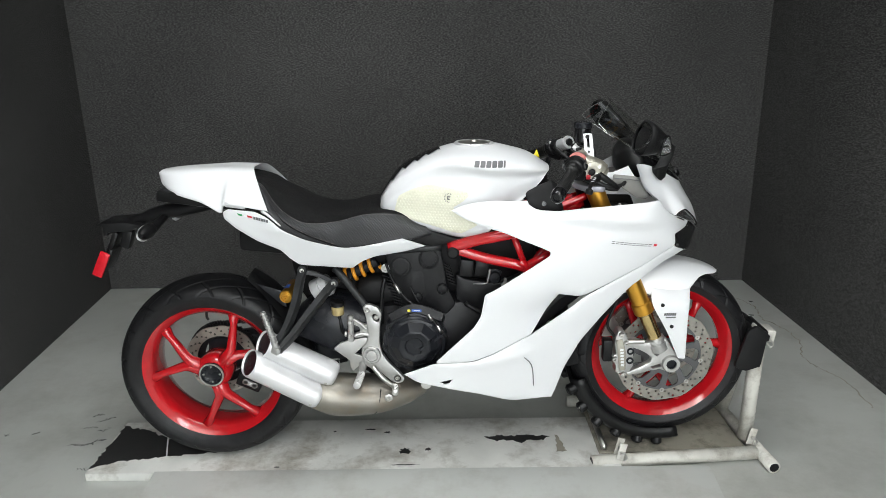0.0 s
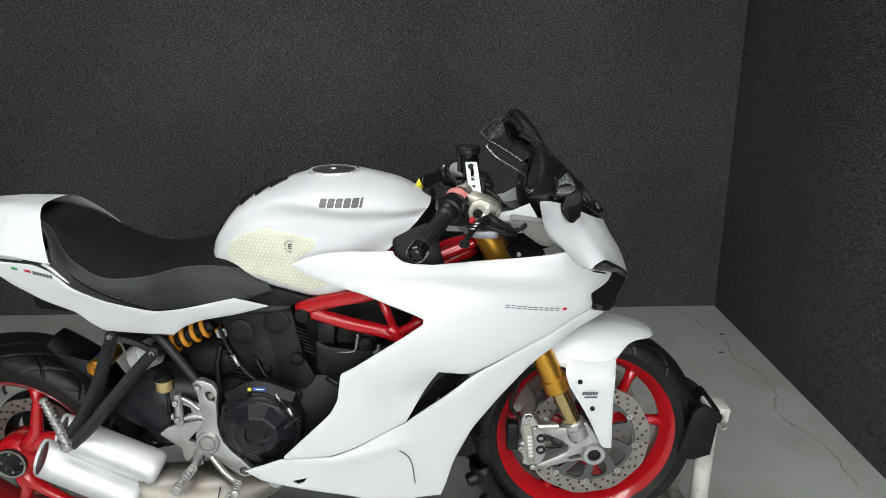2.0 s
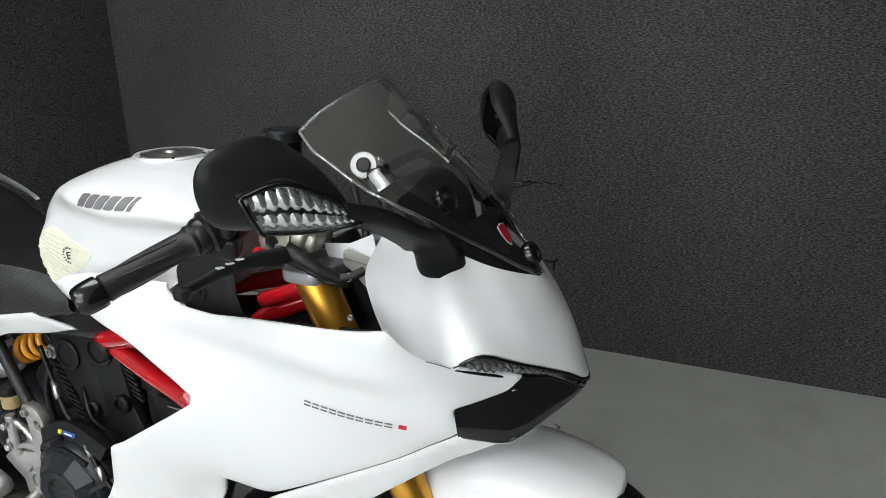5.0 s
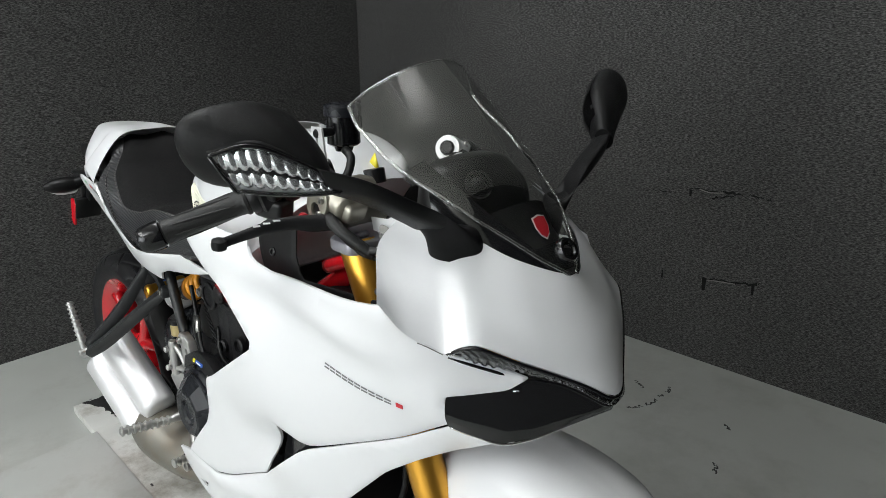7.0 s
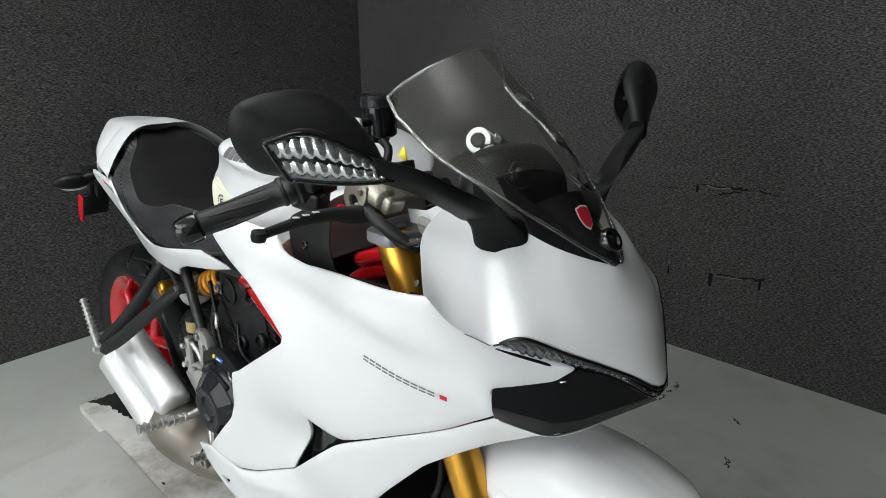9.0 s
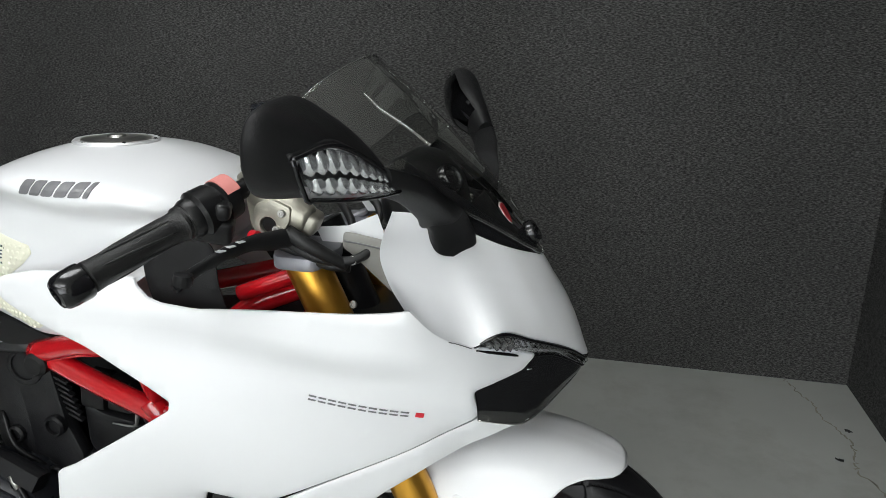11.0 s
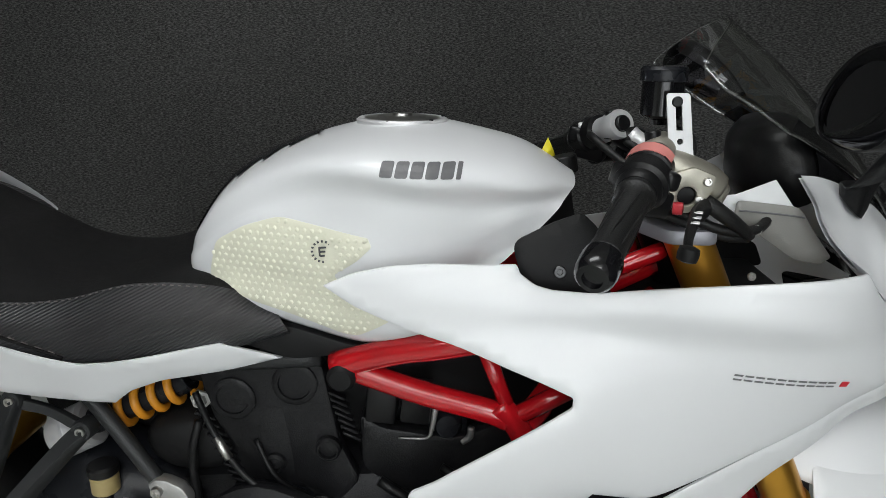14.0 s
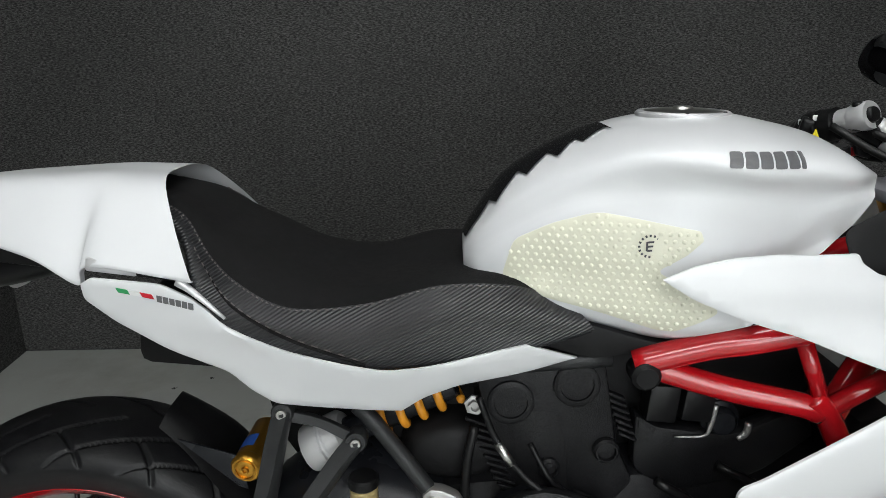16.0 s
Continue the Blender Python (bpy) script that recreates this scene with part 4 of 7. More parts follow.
# grip pad on the flank
pad = [(0.621, 0.894), (0.633, 0.934), (0.678, 0.959), (0.728, 0.975), (0.78, 0.967), (0.839, 0.956), (0.843, 0.945), (0.825, 0.928), (0.793, 0.908), (0.843, 0.879), (0.869, 0.858), (0.82, 0.829), (0.799, 0.830), (0.728, 0.851), (0.667, 0.864), (0.619, 0.88)]
for side in (-1, 1):
    bm = B()
    ol = soften(pad, (), 0.008)
    shell(bm, ol, tank_w, side, 0.004, 0.010, roll=0.0012, lift=0.0022)
    grip = part("tank_grip_pad", bm, GRIP, tank, "yellowed clear rubber grip pad with raised dots")
    if side < 0:
        bm = B()
        poly = [tuple(q) for q in ol]
        for i in range(30):
            for j in range(24):
                x, z = 0.615 + 0.0098 * i + 0.0049 * (j % 2), 0.825 + 0.0085 * j
                if inside((x, z), poly) and min(math.hypot(x - a, z - b) for a, b in poly) > 0.004 and math.hypot(x - 0.784, z - 0.938) > 0.015:
                    y = tank_w(x, z) + 0.0018
                    lathe(bm, [(0.0030, 0), (0.0025, 0.001), (0.0011, 0.0016)], (x, -y, z), (0, -1, 0.2), 6)
        tagged(part("raised_dots", bm, GRIP, grip), kind="stuff")
        bm = B()
        y = tank_w(0.784, 0.938) + 0.003
        for k in range(16):
            an = 2 * math.pi * k / 16
            box(bm, (0.784 + 0.0125 * math.cos(an), -y, 0.938 + 0.0125 * math.sin(an)), (0.0028, 0.0008, 0.0022), (0, math.degrees(-an), 12), 0)
        for k in range(3):
            box(bm, (0.785, -y - 0.0002, 0.933 + 0.005 * k), (0.009, 0.0008, 0.0022), (0, 0, 12), 0)
        box(bm, (0.7805, -y - 0.0002, 0.938), (0.0022, 0.0008, 0.011), (0, 0, 12), 0)
        part("pad_mark", bm, DECALD, grip, "round dark maker's mark", smooth=False)
# maker's name on the tank as plain slanted slabs
for k in range(6):
    x0 = 0.857 + k * 0.0168
    z0, wd, hh = 1.0305 - k * 0.0008, 0.0142 if k < 5 else 0.0055, 0.0165
    ol = [(x0, z0), (x0 + wd, z0 - 0.0004), (x0 + wd + 0.0028, z0 + hh - 0.0004), (x0 + 0.0028, z0 + hh)]
    bm = B()
    shell(bm, soften(ol, (), 0.004, 0.2), tank_w, -1, 0.0012, 0.004, lift=0.0016, roll=0)
    part("letter_slab", bm, DECAL, tank, "plain grey slab", smooth=False)
# black spine pad with flame-cut edges
bm = B()
rows = []
n = 46
for i in range(n):
    x = 0.5745 + 0.185 * i / (n - 1)
    zt = np.interp(x, [r[0] for r in TANK], [r[1] for r in TANK])
    saw = (i % 9) / 8.0
    w = np.interp(i / n, [0, 0.15, 0.6, 1], [0.026, 0.046, 0.052, 0.040]) * (1.2 - 0.5 * saw)
    row = []
    for v in np.linspace(-1, 1, 9):
        hit = TANK_BVH.ray_cast(Vector((x - 0.4, w * v, zt + 0.25)), Vector((0.8, 0, -0.5)))[0]
        hit = hit or Vector((x, w * v, zt))
        row.append(tuple(hit + Vector((-0.0022, 0, 0.0022))))
    rows.append(row)
quad_grid(bm, rows, False)
part("spine_pad", bm, GLOSSB, tank, "gloss black tank pad with jagged edges")

tank.location.y += 0.017

# seat
SEATROWS = [  # centre x z; seam x half-width z; edge x half-width z
    (0.150, 0.996, 0.160, 0.058, 0.997, 0.178, 0.096, 0.974),
    (0.212, 0.976, 0.224, 0.086, 0.973, 0.228, 0.120, 0.948),
    (0.270, 0.945, 0.264, 0.122, 0.930, 0.256, 0.164, 0.905),
    (0.325, 0.926, 0.300, 0.134, 0.895, 0.290, 0.163, 0.853),
    (0.390, 0.892, 0.360, 0.144, 0.867, 0.360, 0.166, 0.822),
    (0.450, 0.874, 0.450, 0.143, 0.870, 0.450, 0.162, 0.799),
    (0.530, 0.880, 0.540, 0.140, 0.890, 0.560, 0.156, 0.802),
    (0.610, 0.880, 0.630, 0.120, 0.882, 0.650, 0.142, 0.812),
    (0.680, 0.862, 0.700, 0.092, 0.852, 0.728, 0.133, 0.829),
]
bm = B()
top = []
for xc, zc, xs, ws, zs, xe, we, ze in SEATROWS:
    q = [(xs, -ws, zs), (0.6 * xs + 0.4 * xc, -0.7 * ws, zs + 0.75 * (zc - zs) + 0.006), (xc, 0, zc), (0.6 * xs + 0.4 * xc, 0.7 * ws, zs + 0.75 * (zc - zs) + 0.006), (xs, ws, zs)]
    top.append(spline(q, 5))
top = np.array(top)
quad_grid(bm, np.stack([spline(top[:, j], 7) for j in range(top.shape[1])], 1), False)
seat = part("seat", bm, SEAT, bike, "black fabric rider seat with ribbed sides and grey stitching")
for s in (-1, 1):
    bm = B()
    rows = []
    for xc, zc, xs, ws, zs, xe, we, ze in SEATROWS:
        rows.append(spline([(xs, s * ws, zs), (0.5 * (xs + xe), s * (0.45 * ws + 0.55 * we + 0.007), 0.5 * (zs + ze) + 0.004), (xe, s * we, ze), (xe, s * (we - 0.012), ze - 0.012)], 5))
    rows = np.array(rows)
    quad_grid(bm, np.stack([spline(rows[:, j], 7) for j in range(rows.shape[1])], 1), False)
    part("seat_side", bm, SEATRIB, seat, "ribbed black vinyl seat side")
    bm = B()
    seam = spline([(r[2], s * (r[3] + 0.003), r[4] - 0.001) for r in SEATROWS[:8]], 40)
    for i in range(0, len(seam) - 4, 4):
        tube(bm, [seam[i], seam[i + 2]], 0.0009, 5)
    tagged(part("stitching", bm, STITCH, seat, "grey thread stitches"), kind="stuff")
    # a second seam that runs down across the side towards the middle of the seat
    low = []
    for k, fr in ((1, 0.10), (2, 0.30), (3, 0.46), (4, 0.66), (5, 0.95)):
        xs, ws, zs, xe, we, ze = SEATROWS[k][2:]
        bow = 4 * fr * (1 - fr)
        low.append((xs + (xe - xs) * fr, s * (ws + (we - ws) * fr + 0.0085 * bow + 0.002), zs + (ze - zs) * fr + 0.004 * bow))
    low = spline(low, 24)
    bm = B()
    for i in range(0, len(low) - 4, 4):
        tube(bm, [low[i], low[i + 2]], 0.0008, 5)
    tagged(part("stitching", bm, STITCH, seat), kind="stuff")
    bm = B()
    tube(bm, [(x, y - s * 0.0006, z - 0.004) for x, y, z in low[::4]], 0.0022, 6)
    part("seam_piping", bm, SEAT, seat)
seat.location.y += 0.013
# tail cowl
TAIL = [  # centre x z; ridge x half-width z; low edge x half-width z
    (-0.112, 1.002, -0.112, 0.012, 1.000, -0.108, 0.018, 0.986),
    (-0.096, 1.010, -0.094, 0.030, 1.006, -0.090, 0.044, 0.968),
    (-0.045, 1.015, -0.040, 0.048, 1.010, -0.035, 0.092, 0.950),
    (0.040, 1.018, 0.045, 0.060, 1.013, 0.050, 0.126, 0.932),
    (0.100, 1.019, 0.105, 0.066, 1.014, 0.110, 0.144, 0.906),
    (0.138, 1.018, 0.146, 0.070, 1.013, 0.132, 0.152, 0.930),
    (0.188, 1.015, 0.202, 0.073, 1.010, 0.256, 0.172, 0.915),
]
bm = B()
rows = []
for xc, zc, xr, wr, zr, xl, wl, zl in TAIL:
    h = [(xl, -wl + 0.01, zl - 0.006), (xl, -wl, zl), (0.5 * (xr + xl), -(0.42 * wr + 0.58 * wl), 0.5 * (zr + zl) + 0.004), (xr, -wr, zr), (xc, 0, zc)]
    full = h + [(x, -y, z) for x, y, z in reversed(h[:-1])]
    rows.append(spline(full, 5))
rows = np.array(rows)
quad_grid(bm, np.stack([spline(rows[:, j], 8) for j in range(rows.shape[1])], 1), False, False, False)
part("tail_cowl", bm, WHITE, bike, "pearl white single-seat tail cowl").location.y += 0.013
SIDE = thin_plate([(0.163, 0.923, 0.155), (0.715, 0.788, 0.103), (0.496, 0.718, 0.114), (0.331, 0.73, 0.113), (0.48, 0.8, 0.160), (0.26, 0.9, 0.155), (0.13, 0.89, 0.142)])
side_pts = [(0.124, 0.908), (0.138, 0.916), (0.219, 0.907), (0.252, 0.888), (0.289, 0.851), (0.357, 0.82), (0.426, 0.804), (0.474, 0.795), (0.562, 0.803), (0.644, 0.814), (0.713, 0.782), (0.645, 0.768), (0.561, 0.76), (0.519, 0.744), (0.489, 0.72), (0.418, 0.727), (0.329, 0.732), (0.302, 0.753), (0.277, 0.782), (0.207, 0.812), (0.15, 0.855), (0.122, 0.887)]


def side_w(x, z):
    return SIDE(x, z) + ridge(x, z, (0.2, 0.86), (0.62, 0.787), 0.006, 0.014) + 0.004


for s in (-1, 1):
    bm = B()
    shell(bm, soften(side_pts, (9, 10, 14), 0.008), side_w, s)
    part("tail_side_panel", bm, WHITE, bike, "pearl white panel below the seat")
for k, material in enumerate((GREEN, WHITED, REDD)):
    bm = B()
    x0 = 0.1665 + 0.0135 * k
    shell(bm, [(x0, 0.9040 - 0.0032 * k), (x0 + 0.0135, 0.9008 - 0.0032 * k), (x0 + 0.0150, 0.8943 - 0.0032 * k), (x0 + 0.0015, 0.8975 - 0.0032 * k)], side_w, -1, 0.001, 0.004, lift=0.0012, roll=0)
    part("flag_stripe", bm, material, bike, "small tricolour stripe" if k == 0 else "", smooth=False)
for k in range(6):
    x0, z0 = 0.211 + 0.0072 * k, 0.8845 - 0.0019 * k
    bm = B()
    shell(bm, [(x0, z0), (x0 + 0.0058, z0 - 0.0014), (x0 + 0.0072, z0 + 0.0074), (x0 + 0.0014, z0 + 0.0088)], side_w, -1, 0.001, 0.004, lift=0.0012, roll=0)
    part("letter_slab", bm, DECAL, bike, "plain grey slab", smooth=False)
DECALL = mat("light_grey_decal", (0.16, 0.16, 0.165), 0.4, var=0.03)
# model name on the fairing as thin plain strokes
for k in range(10):
    x0, z0 = 1.2515 + 0.0122 * k, 0.8075 - 0.0016 * k
    for a, b in ((0.0, 0.27), (0.73, 1.0)):
        bm = B()
        shell(bm, [(x0 + 0.0018 * a, z0 + 0.0071 * a), (x0 + 0.0094 + 0.0018 * a, z0 - 0.0013 + 0.0071 * a), (x0 + 0.0094 + 0.0018 * b, z0 - 0.0013 + 0.0071 * b), (x0 + 0.0018 * b, z0 + 0.0071 * b)], fair_w, -1, 0.0008, 0.004, lift=0.0011, roll=0)
        part("letter_bar", bm, DECALL, bike, "plain thin grey bar", smooth=False)
bm = B()
shell(bm, [(1.3785, 0.7915), (1.3880, 0.7902), (1.3898, 0.7973), (1.3803, 0.7986)], fair_w, -1, 0.0008, 0.004, lift=0.0011, roll=0)
part("model_stroke_red", bm, REDD, bike, "plain thin red strokes", smooth=False)


def wheel_parts(name, label, c, R, half, rimhalf, n_groove, spoke_y, phase, hub_r):
    """A red three-Y-spoke wheel with its tyre; returns the wheel."""
    cx, cy, cz = c
    # tyre
    prof = spline([(0.225, -rimhalf + 0.006), (0.2305, -rimhalf - 0.002), (0.249, -half * 0.95), (R - 0.042, -half), (R - 0.020, -half * 0.86), (R - 0.006, -half * 0.5), (R, 0), (R - 0.006, half * 0.5), (R - 0.020, half * 0.86), (R - 0.042, half), (0.249, half * 0.95), (0.2305, rimhalf + 0.002), (0.225, rimhalf - 0.006)], 14)
    n, m = 720, len(prof)
    th = np.linspace(0, 2 * np.pi, n, endpoint=False)[:, None]
    s = prof[:, 1][None, :] / half
    r = np.repeat(prof[:, 0][None, :], n, 0)
    tread = np.clip((r - (R - 0.042)) / 0.008, 0, 1)
    q = (th * n_groove / (2 * np.pi) - 1.9 * np.abs(s) ** 1.3 + np.where(s > 0, 0.5, 0)) % 1.0
    g = np.exp(-((q - 0.5) / 0.04) ** 6) * (np.abs(s) > 0.14)
    q2 = (th * n_groove / (2 * np.pi) + 0.9 * np.abs(s) + np.where(s > 0, 0.2, 0.7)) % 1.0
    g2 = np.exp(-((q2 - 0.5) / 0.035) ** 6) * (np.abs(s) > 0.55)
    r = r - 0.006 * tread * np.clip(g + g2, 0, 1)
    vs = np.stack([cx + r * np.cos(th), cy + np.repeat(prof[:, 1][None, :], n, 0), cz + r * np.sin(th)], -1).reshape(-1, 3)
    i, j = np.meshgrid(np.arange(n), np.arange(m - 1), indexing="ij")
    k = (i + 1) % n
    fc = np.stack([i * m + j, i * m + j + 1, k * m + j + 1, k * m + j], -1).reshape(-1, 4)
    me = bpy.data.meshes.new("tyre")
    me.from_pydata(vs.tolist(), [], fc.tolist())
    me.polygons.foreach_set("use_smooth", [True] * len(me.polygons))
    me.materials.append(TYRE)
    me.update()
    # rim with spokes and hub
    bm = B()
    w = rimhalf
    lathe(bm, [(0.230, -w - 0.003), (0.2335, -w), (0.226, -w + 0.006), (0.226, w - 0.006), (0.2335, w), (0.230, w + 0.003), (0.218, w), (0.210, w - 0.014), (0.201, w * 0.3), (0.199, -w * 0.3), (0.203, -w + 0.028), (0.210, -w + 0.016), (0.220, -w + 0.006)], c, (0, 1, 0), 96, True)
    rim = part("wheel", bm, RED, bike, label)
    ty = new("tyre", me)
    ty.parent = rim
    ty["label"] = "black grooved sport tyre"
    for kk in range(3):
        a0 = radians(phase + 120 * kk)
        bm = B()

        def at(rad, ang, y):
            return (cx + rad * math.cos(ang), cy + y, cz + rad * math.sin(ang))
        for sgn in (-1, 1):
            tube(bm, [at(hub_r * 0.6, a0 + sgn * 0.06, spoke_y - 0.008), at(0.082, a0 + sgn * 0.10, spoke_y - 0.005), at(0.100, a0 + sgn * 0.17, spoke_y - 0.003), at(0.178, a0 + sgn * 0.395, spoke_y + 0.003), at(0.208, a0 + sgn * 0.44, spoke_y + 0.005)], [0.028, 0.022, 0.0185, 0.0135, 0.022], 8, 5, 0.9, (0, 1, 0), True)
        part("spoke", bm, RED, rim)
    return rim


RH, FH = (0.0, 0.0, 0.344), (1.479, 0.0, 0.377)
rear = wheel_parts("rear", "red Y-spoke rear wheel", RH, 0.3145, 0.09, 0.074, 17, -0.045, 162, 0.052)
front = wheel_parts("front", "red Y-spoke front wheel", FH, 0.296, 0.060, 0.047, 16, -0.004, 28, 0.038)
bm = B()
lathe(bm, [(0.030, -0.076), (0.044, -0.078), (0.048, -0.074), (0.052, -0.068), (0.058, -0.060), (0.060, -0.04), (0.058, 0.0), (0.045, 0.03), (0.03, 0.05)], RH, (0, 1, 0), 40)
part("hub", bm, RED, rear)
bm = B()
lathe(bm, [(0.040, -0.070), (0.040, -0.084), (0.038, -0.087), (0.032, -0.087), (0.030, -0.083), (0.024, -0.081), (0.022, -0.0795), (0.0, -0.0795)], RH, (0, 1, 0), 36)
nut = part("hub_nut", bm, COVER, rear, "large dark hub nut with a steel ring")
bm = B()
lathe(bm, [(0.0405, -0.0855), (0.0405, -0.0885), (0.0355, -0.0885), (0.0355, -0.0855)], RH, (0, 1, 0), 36, True)
part("nut_ring", bm, STEEL, rear)
bm = B()
lathe(bm, [(0.018, -0.09), (0.030, -0.088), (0.036, -0.06), (0.034, 0.06), (0.030, 0.088), (0.018, 0.09)], FH, (0, 1, 0), 32)
part("hub", bm, RED, front)
for k in range(12):
    an = 2 * math.pi * k / 12
    bm = B()
    box(bm, (0.027 * math.cos(an), -0.083, 0.344 + 0.027 * math.sin(an)), (0.008, 0.004, 0.006), (0, math.degrees(-an), 0), 0.001, 1)
    part("nut_tooth", bm, STEEL if k % 3 == 0 else COVER, nut)
# tyre valve
bm = B()
tube(bm, [(-0.015, -0.02, 0.344 + 0.2), (-0.013, -0.03, 0.344 + 0.182), (-0.006, -0.034, 0.344 + 0.172)], 0.004, 8)
part("valve", bm, BLACK, rear)


CARRIER = mat("grey_disc_carrier", (0.13, 0.13, 0.135), 0.4, metal=0.6, var=0.08)


def ring_disc(c, ri, ro, y, t, rows, material, name, parent, label, hole=0.0042, n=22):
    bm = B()
    cx, _, cz = c
    out = [(cx + ro * math.cos(2 * math.pi * k / 72) * (1 + 0.012 * math.sin(10 * 2 * math.pi * k / 72)), cz + ro * math.sin(2 * math.pi * k / 72) * (1 + 0.012 * math.sin(10 * 2 * math.pi * k / 72))) for k in range(72)]
    holes = [[(cx + ri * math.cos(2 * math.pi * k / 60), cz + ri * math.sin(2 * math.pi * k / 60)) for k in range(60)]]
    for q, rr in enumerate(rows):
        for k in range(n):
            a = 2 * math.pi * (k + q / len(rows)) / n
            x0, z0 = cx + rr * math.cos(a), cz + rr * math.sin(a)
            holes.append([(x0 + hole * math.cos(b * math.pi / 3), z0 + hole * math.sin(b * math.pi / 3)) for b in range(6)])
    plate(bm, out, t, xz(y), holes)
    return part(name, bm, material, parent, label, smooth=False)


ring_disc(RH, 0.086, 0.1225, 0.035, 0.005, (0.094, 0.104, 0.114), DISC, "brake_disc", rear, "drilled steel brake disc", n=18)
for s in (-1, 1):
    disc = ring_disc(FH, 0.122, 0.160, s * 0.066 + 0.0025, 0.005, (0.129, 0.140, 0.151), DISC, "brake_disc", front, "large drilled steel brake disc", 0.0040, 26)
    bm = B()
    ring_o = [(1.479 + 0.121 * math.cos(q), 0.377 + 0.121 * math.sin(q)) for q in np.linspace(0, 2 * math.pi, 72, endpoint=False)]
    ring_i = [(1.479 + 0.042 * math.cos(q), 0.377 + 0.042 * math.sin(q)) for q in np.linspace(0, 2 * math.pi, 40, endpoint=False)]
    gaps = []
    for k in range(10):
        a = 2 * math.pi * k / 10
        gaps.append([(1.479 + rr * math.cos(a + q + (rr - 0.06) * 5 * s), 0.377 + rr * math.sin(a + q + (rr - 0.06) * 5 * s)) for rr, q in ((0.062, 0.10), (0.064, 0.28), (0.070, 0.40), (0.100, 0.46), (0.112, 0.44), (0.115, 0.34), (0.114, 0.16), (0.108, 0.06), (0.090, 0.05), (0.070, 0.05))])
    plate(bm, ring_o, 0.006, xz(s * 0.066 + 0.003), [ring_i] + gaps)
    part("disc_carrier", bm, CARRIER, front, "grey open disc carrier", smooth=False)
    for k in range(9):
        a = 2 * math.pi * k / 9 + 0.55
        bm = B()
        lathe(bm, [(0.003, -0.005), (0.0075, -0.005), (0.0075, 0.005), (0.003, 0.005)], (1.479 + 0.123 * math.cos(a), s * 0.066, 0.377 + 0.123 * math.sin(a)), (0, 1, 0), 12, True)
        part("disc_bobbin", bm, STEEL, front)
# the wheels are moved off the centre plane to fit the camera's view
front.location.y += 0.025
rear.location.y += 0.014
# sprocket, chain, rear caliper and swingarm
bm = B()
ol = []
for k in range(80):
    a = 2 * math.pi * k / 80
    rr = 0.116 + (0.006 if k % 2 else 0)
    ol.append((rr * math.cos(a), 0.344 + rr * math.sin(a)))
plate(bm, ol, 0.006, xz(0.085), [[(0.07 * math.cos(2 * math.pi * k / 40), 0.344 + 0.07 * math.sin(2 * math.pi * k / 40)) for k in range(40)]])
part("sprocket", bm, ENGINE, bike, "dark rear sprocket", smooth=False)
bm = B()
pth = [(0.62, 0.082, 0.475), (0.3, 0.082, 0.474), (0.03, 0.082, 0.466)] + [(0.121 * math.cos(a), 0.082, 0.344 + 0.121 * math.sin(a)) for a in np.linspace(1.35, 4.8, 10)] + [(0.3, 0.082, 0.29), (0.62, 0.082, 0.37)]
pp = spline(pth, 10)
for i in range(0, len(pp) - 1):
    box(bm, tuple((pp[i] + pp[i + 1]) / 2), (float(np.linalg.norm(pp[i + 1] - pp[i])) * 0.85, 0.016 if i % 2 else 0.011, 0.012), (0, -math.degrees(math.atan2(pp[i + 1][2] - pp[i][2], pp[i + 1][0] - pp[i][0])), 0), 0.001, 1)
tagged(part("chain", bm, ENGINE, bike, "dark drive chain"), kind="stuff")
bm = B()
box(bm, (0.095, 0.028, 0.272), (0.085, 0.05, 0.045), (0, 25, 0), 0.006)
part("rear_caliper", bm, BLACK, bike, "black rear brake caliper")
bm = B()
cyl(bm, (0.085, 0.002, 0.280), (0.085, -0.004, 0.280), 0.010)
cyl(bm, (0.115, 0.002, 0.265), (0.115, -0.004, 0.265), 0.010)
box(bm, (0.10, 0.0, 0.2725), (0.05, 0.008, 0.018), (0, 25, 0), 0.003)
part("caliper_bridge", bm, SILVER, bike)
bm = B()
loft(bm, [[(x, y0 - wy, z - h), (x, y0 - wy, z + h), (x, y0 + wy, z + h), (x, y0 + wy, z - h)] for x, y0, wy, z, h in [(-0.06, 0.115, 0.02, 0.344, 0.05), (0.0, 0.115, 0.025, 0.344, 0.06), (0.15, 0.115, 0.025, 0.375, 0.05), (0.28, 0.10, 0.04, 0.415, 0.055), (0.345, 0.05, 0.075, 0.435, 0.058), (0.45, 0.03, 0.085, 0.445, 0.055), (0.54, 0.03, 0.085, 0.45, 0.045)]], 6)
part("swingarm", bm, COVER, bike, "dark grey single-sided swingarm")
# rear hugger
bm = B()
rows = []
for a in np.linspace(radians(12), radians(66), 16):
    rr = 0.334 + 0.034 * max(0, (a - radians(35))) / radians(31)
    hw = 0.075 - 0.03 * max(0, (a - radians(50))) / radians(18)
    rows.append([((rr - 0.05 * max(0, abs(v) - 0.5) ** 1.3) * math.cos(a), hw * v, 0.344 + (rr - 0.05 * max(0, abs(v) - 0.5) ** 1.3) * math.sin(a)) for v in np.linspace(-1, 1, 11)])
quad_grid(bm, rows, False)
part("hugger", bm, BLACK, bike, "black rear mudguard")
bm = B()
plate(bm, [(0.178, 0.660), (0.262, 0.632), (0.268, 0.580), (0.255, 0.585)], 0.004, xz(-0.074), b_=0.001)
part("hugger_fin", bm, COVER, bike, "grey chain guard fin")
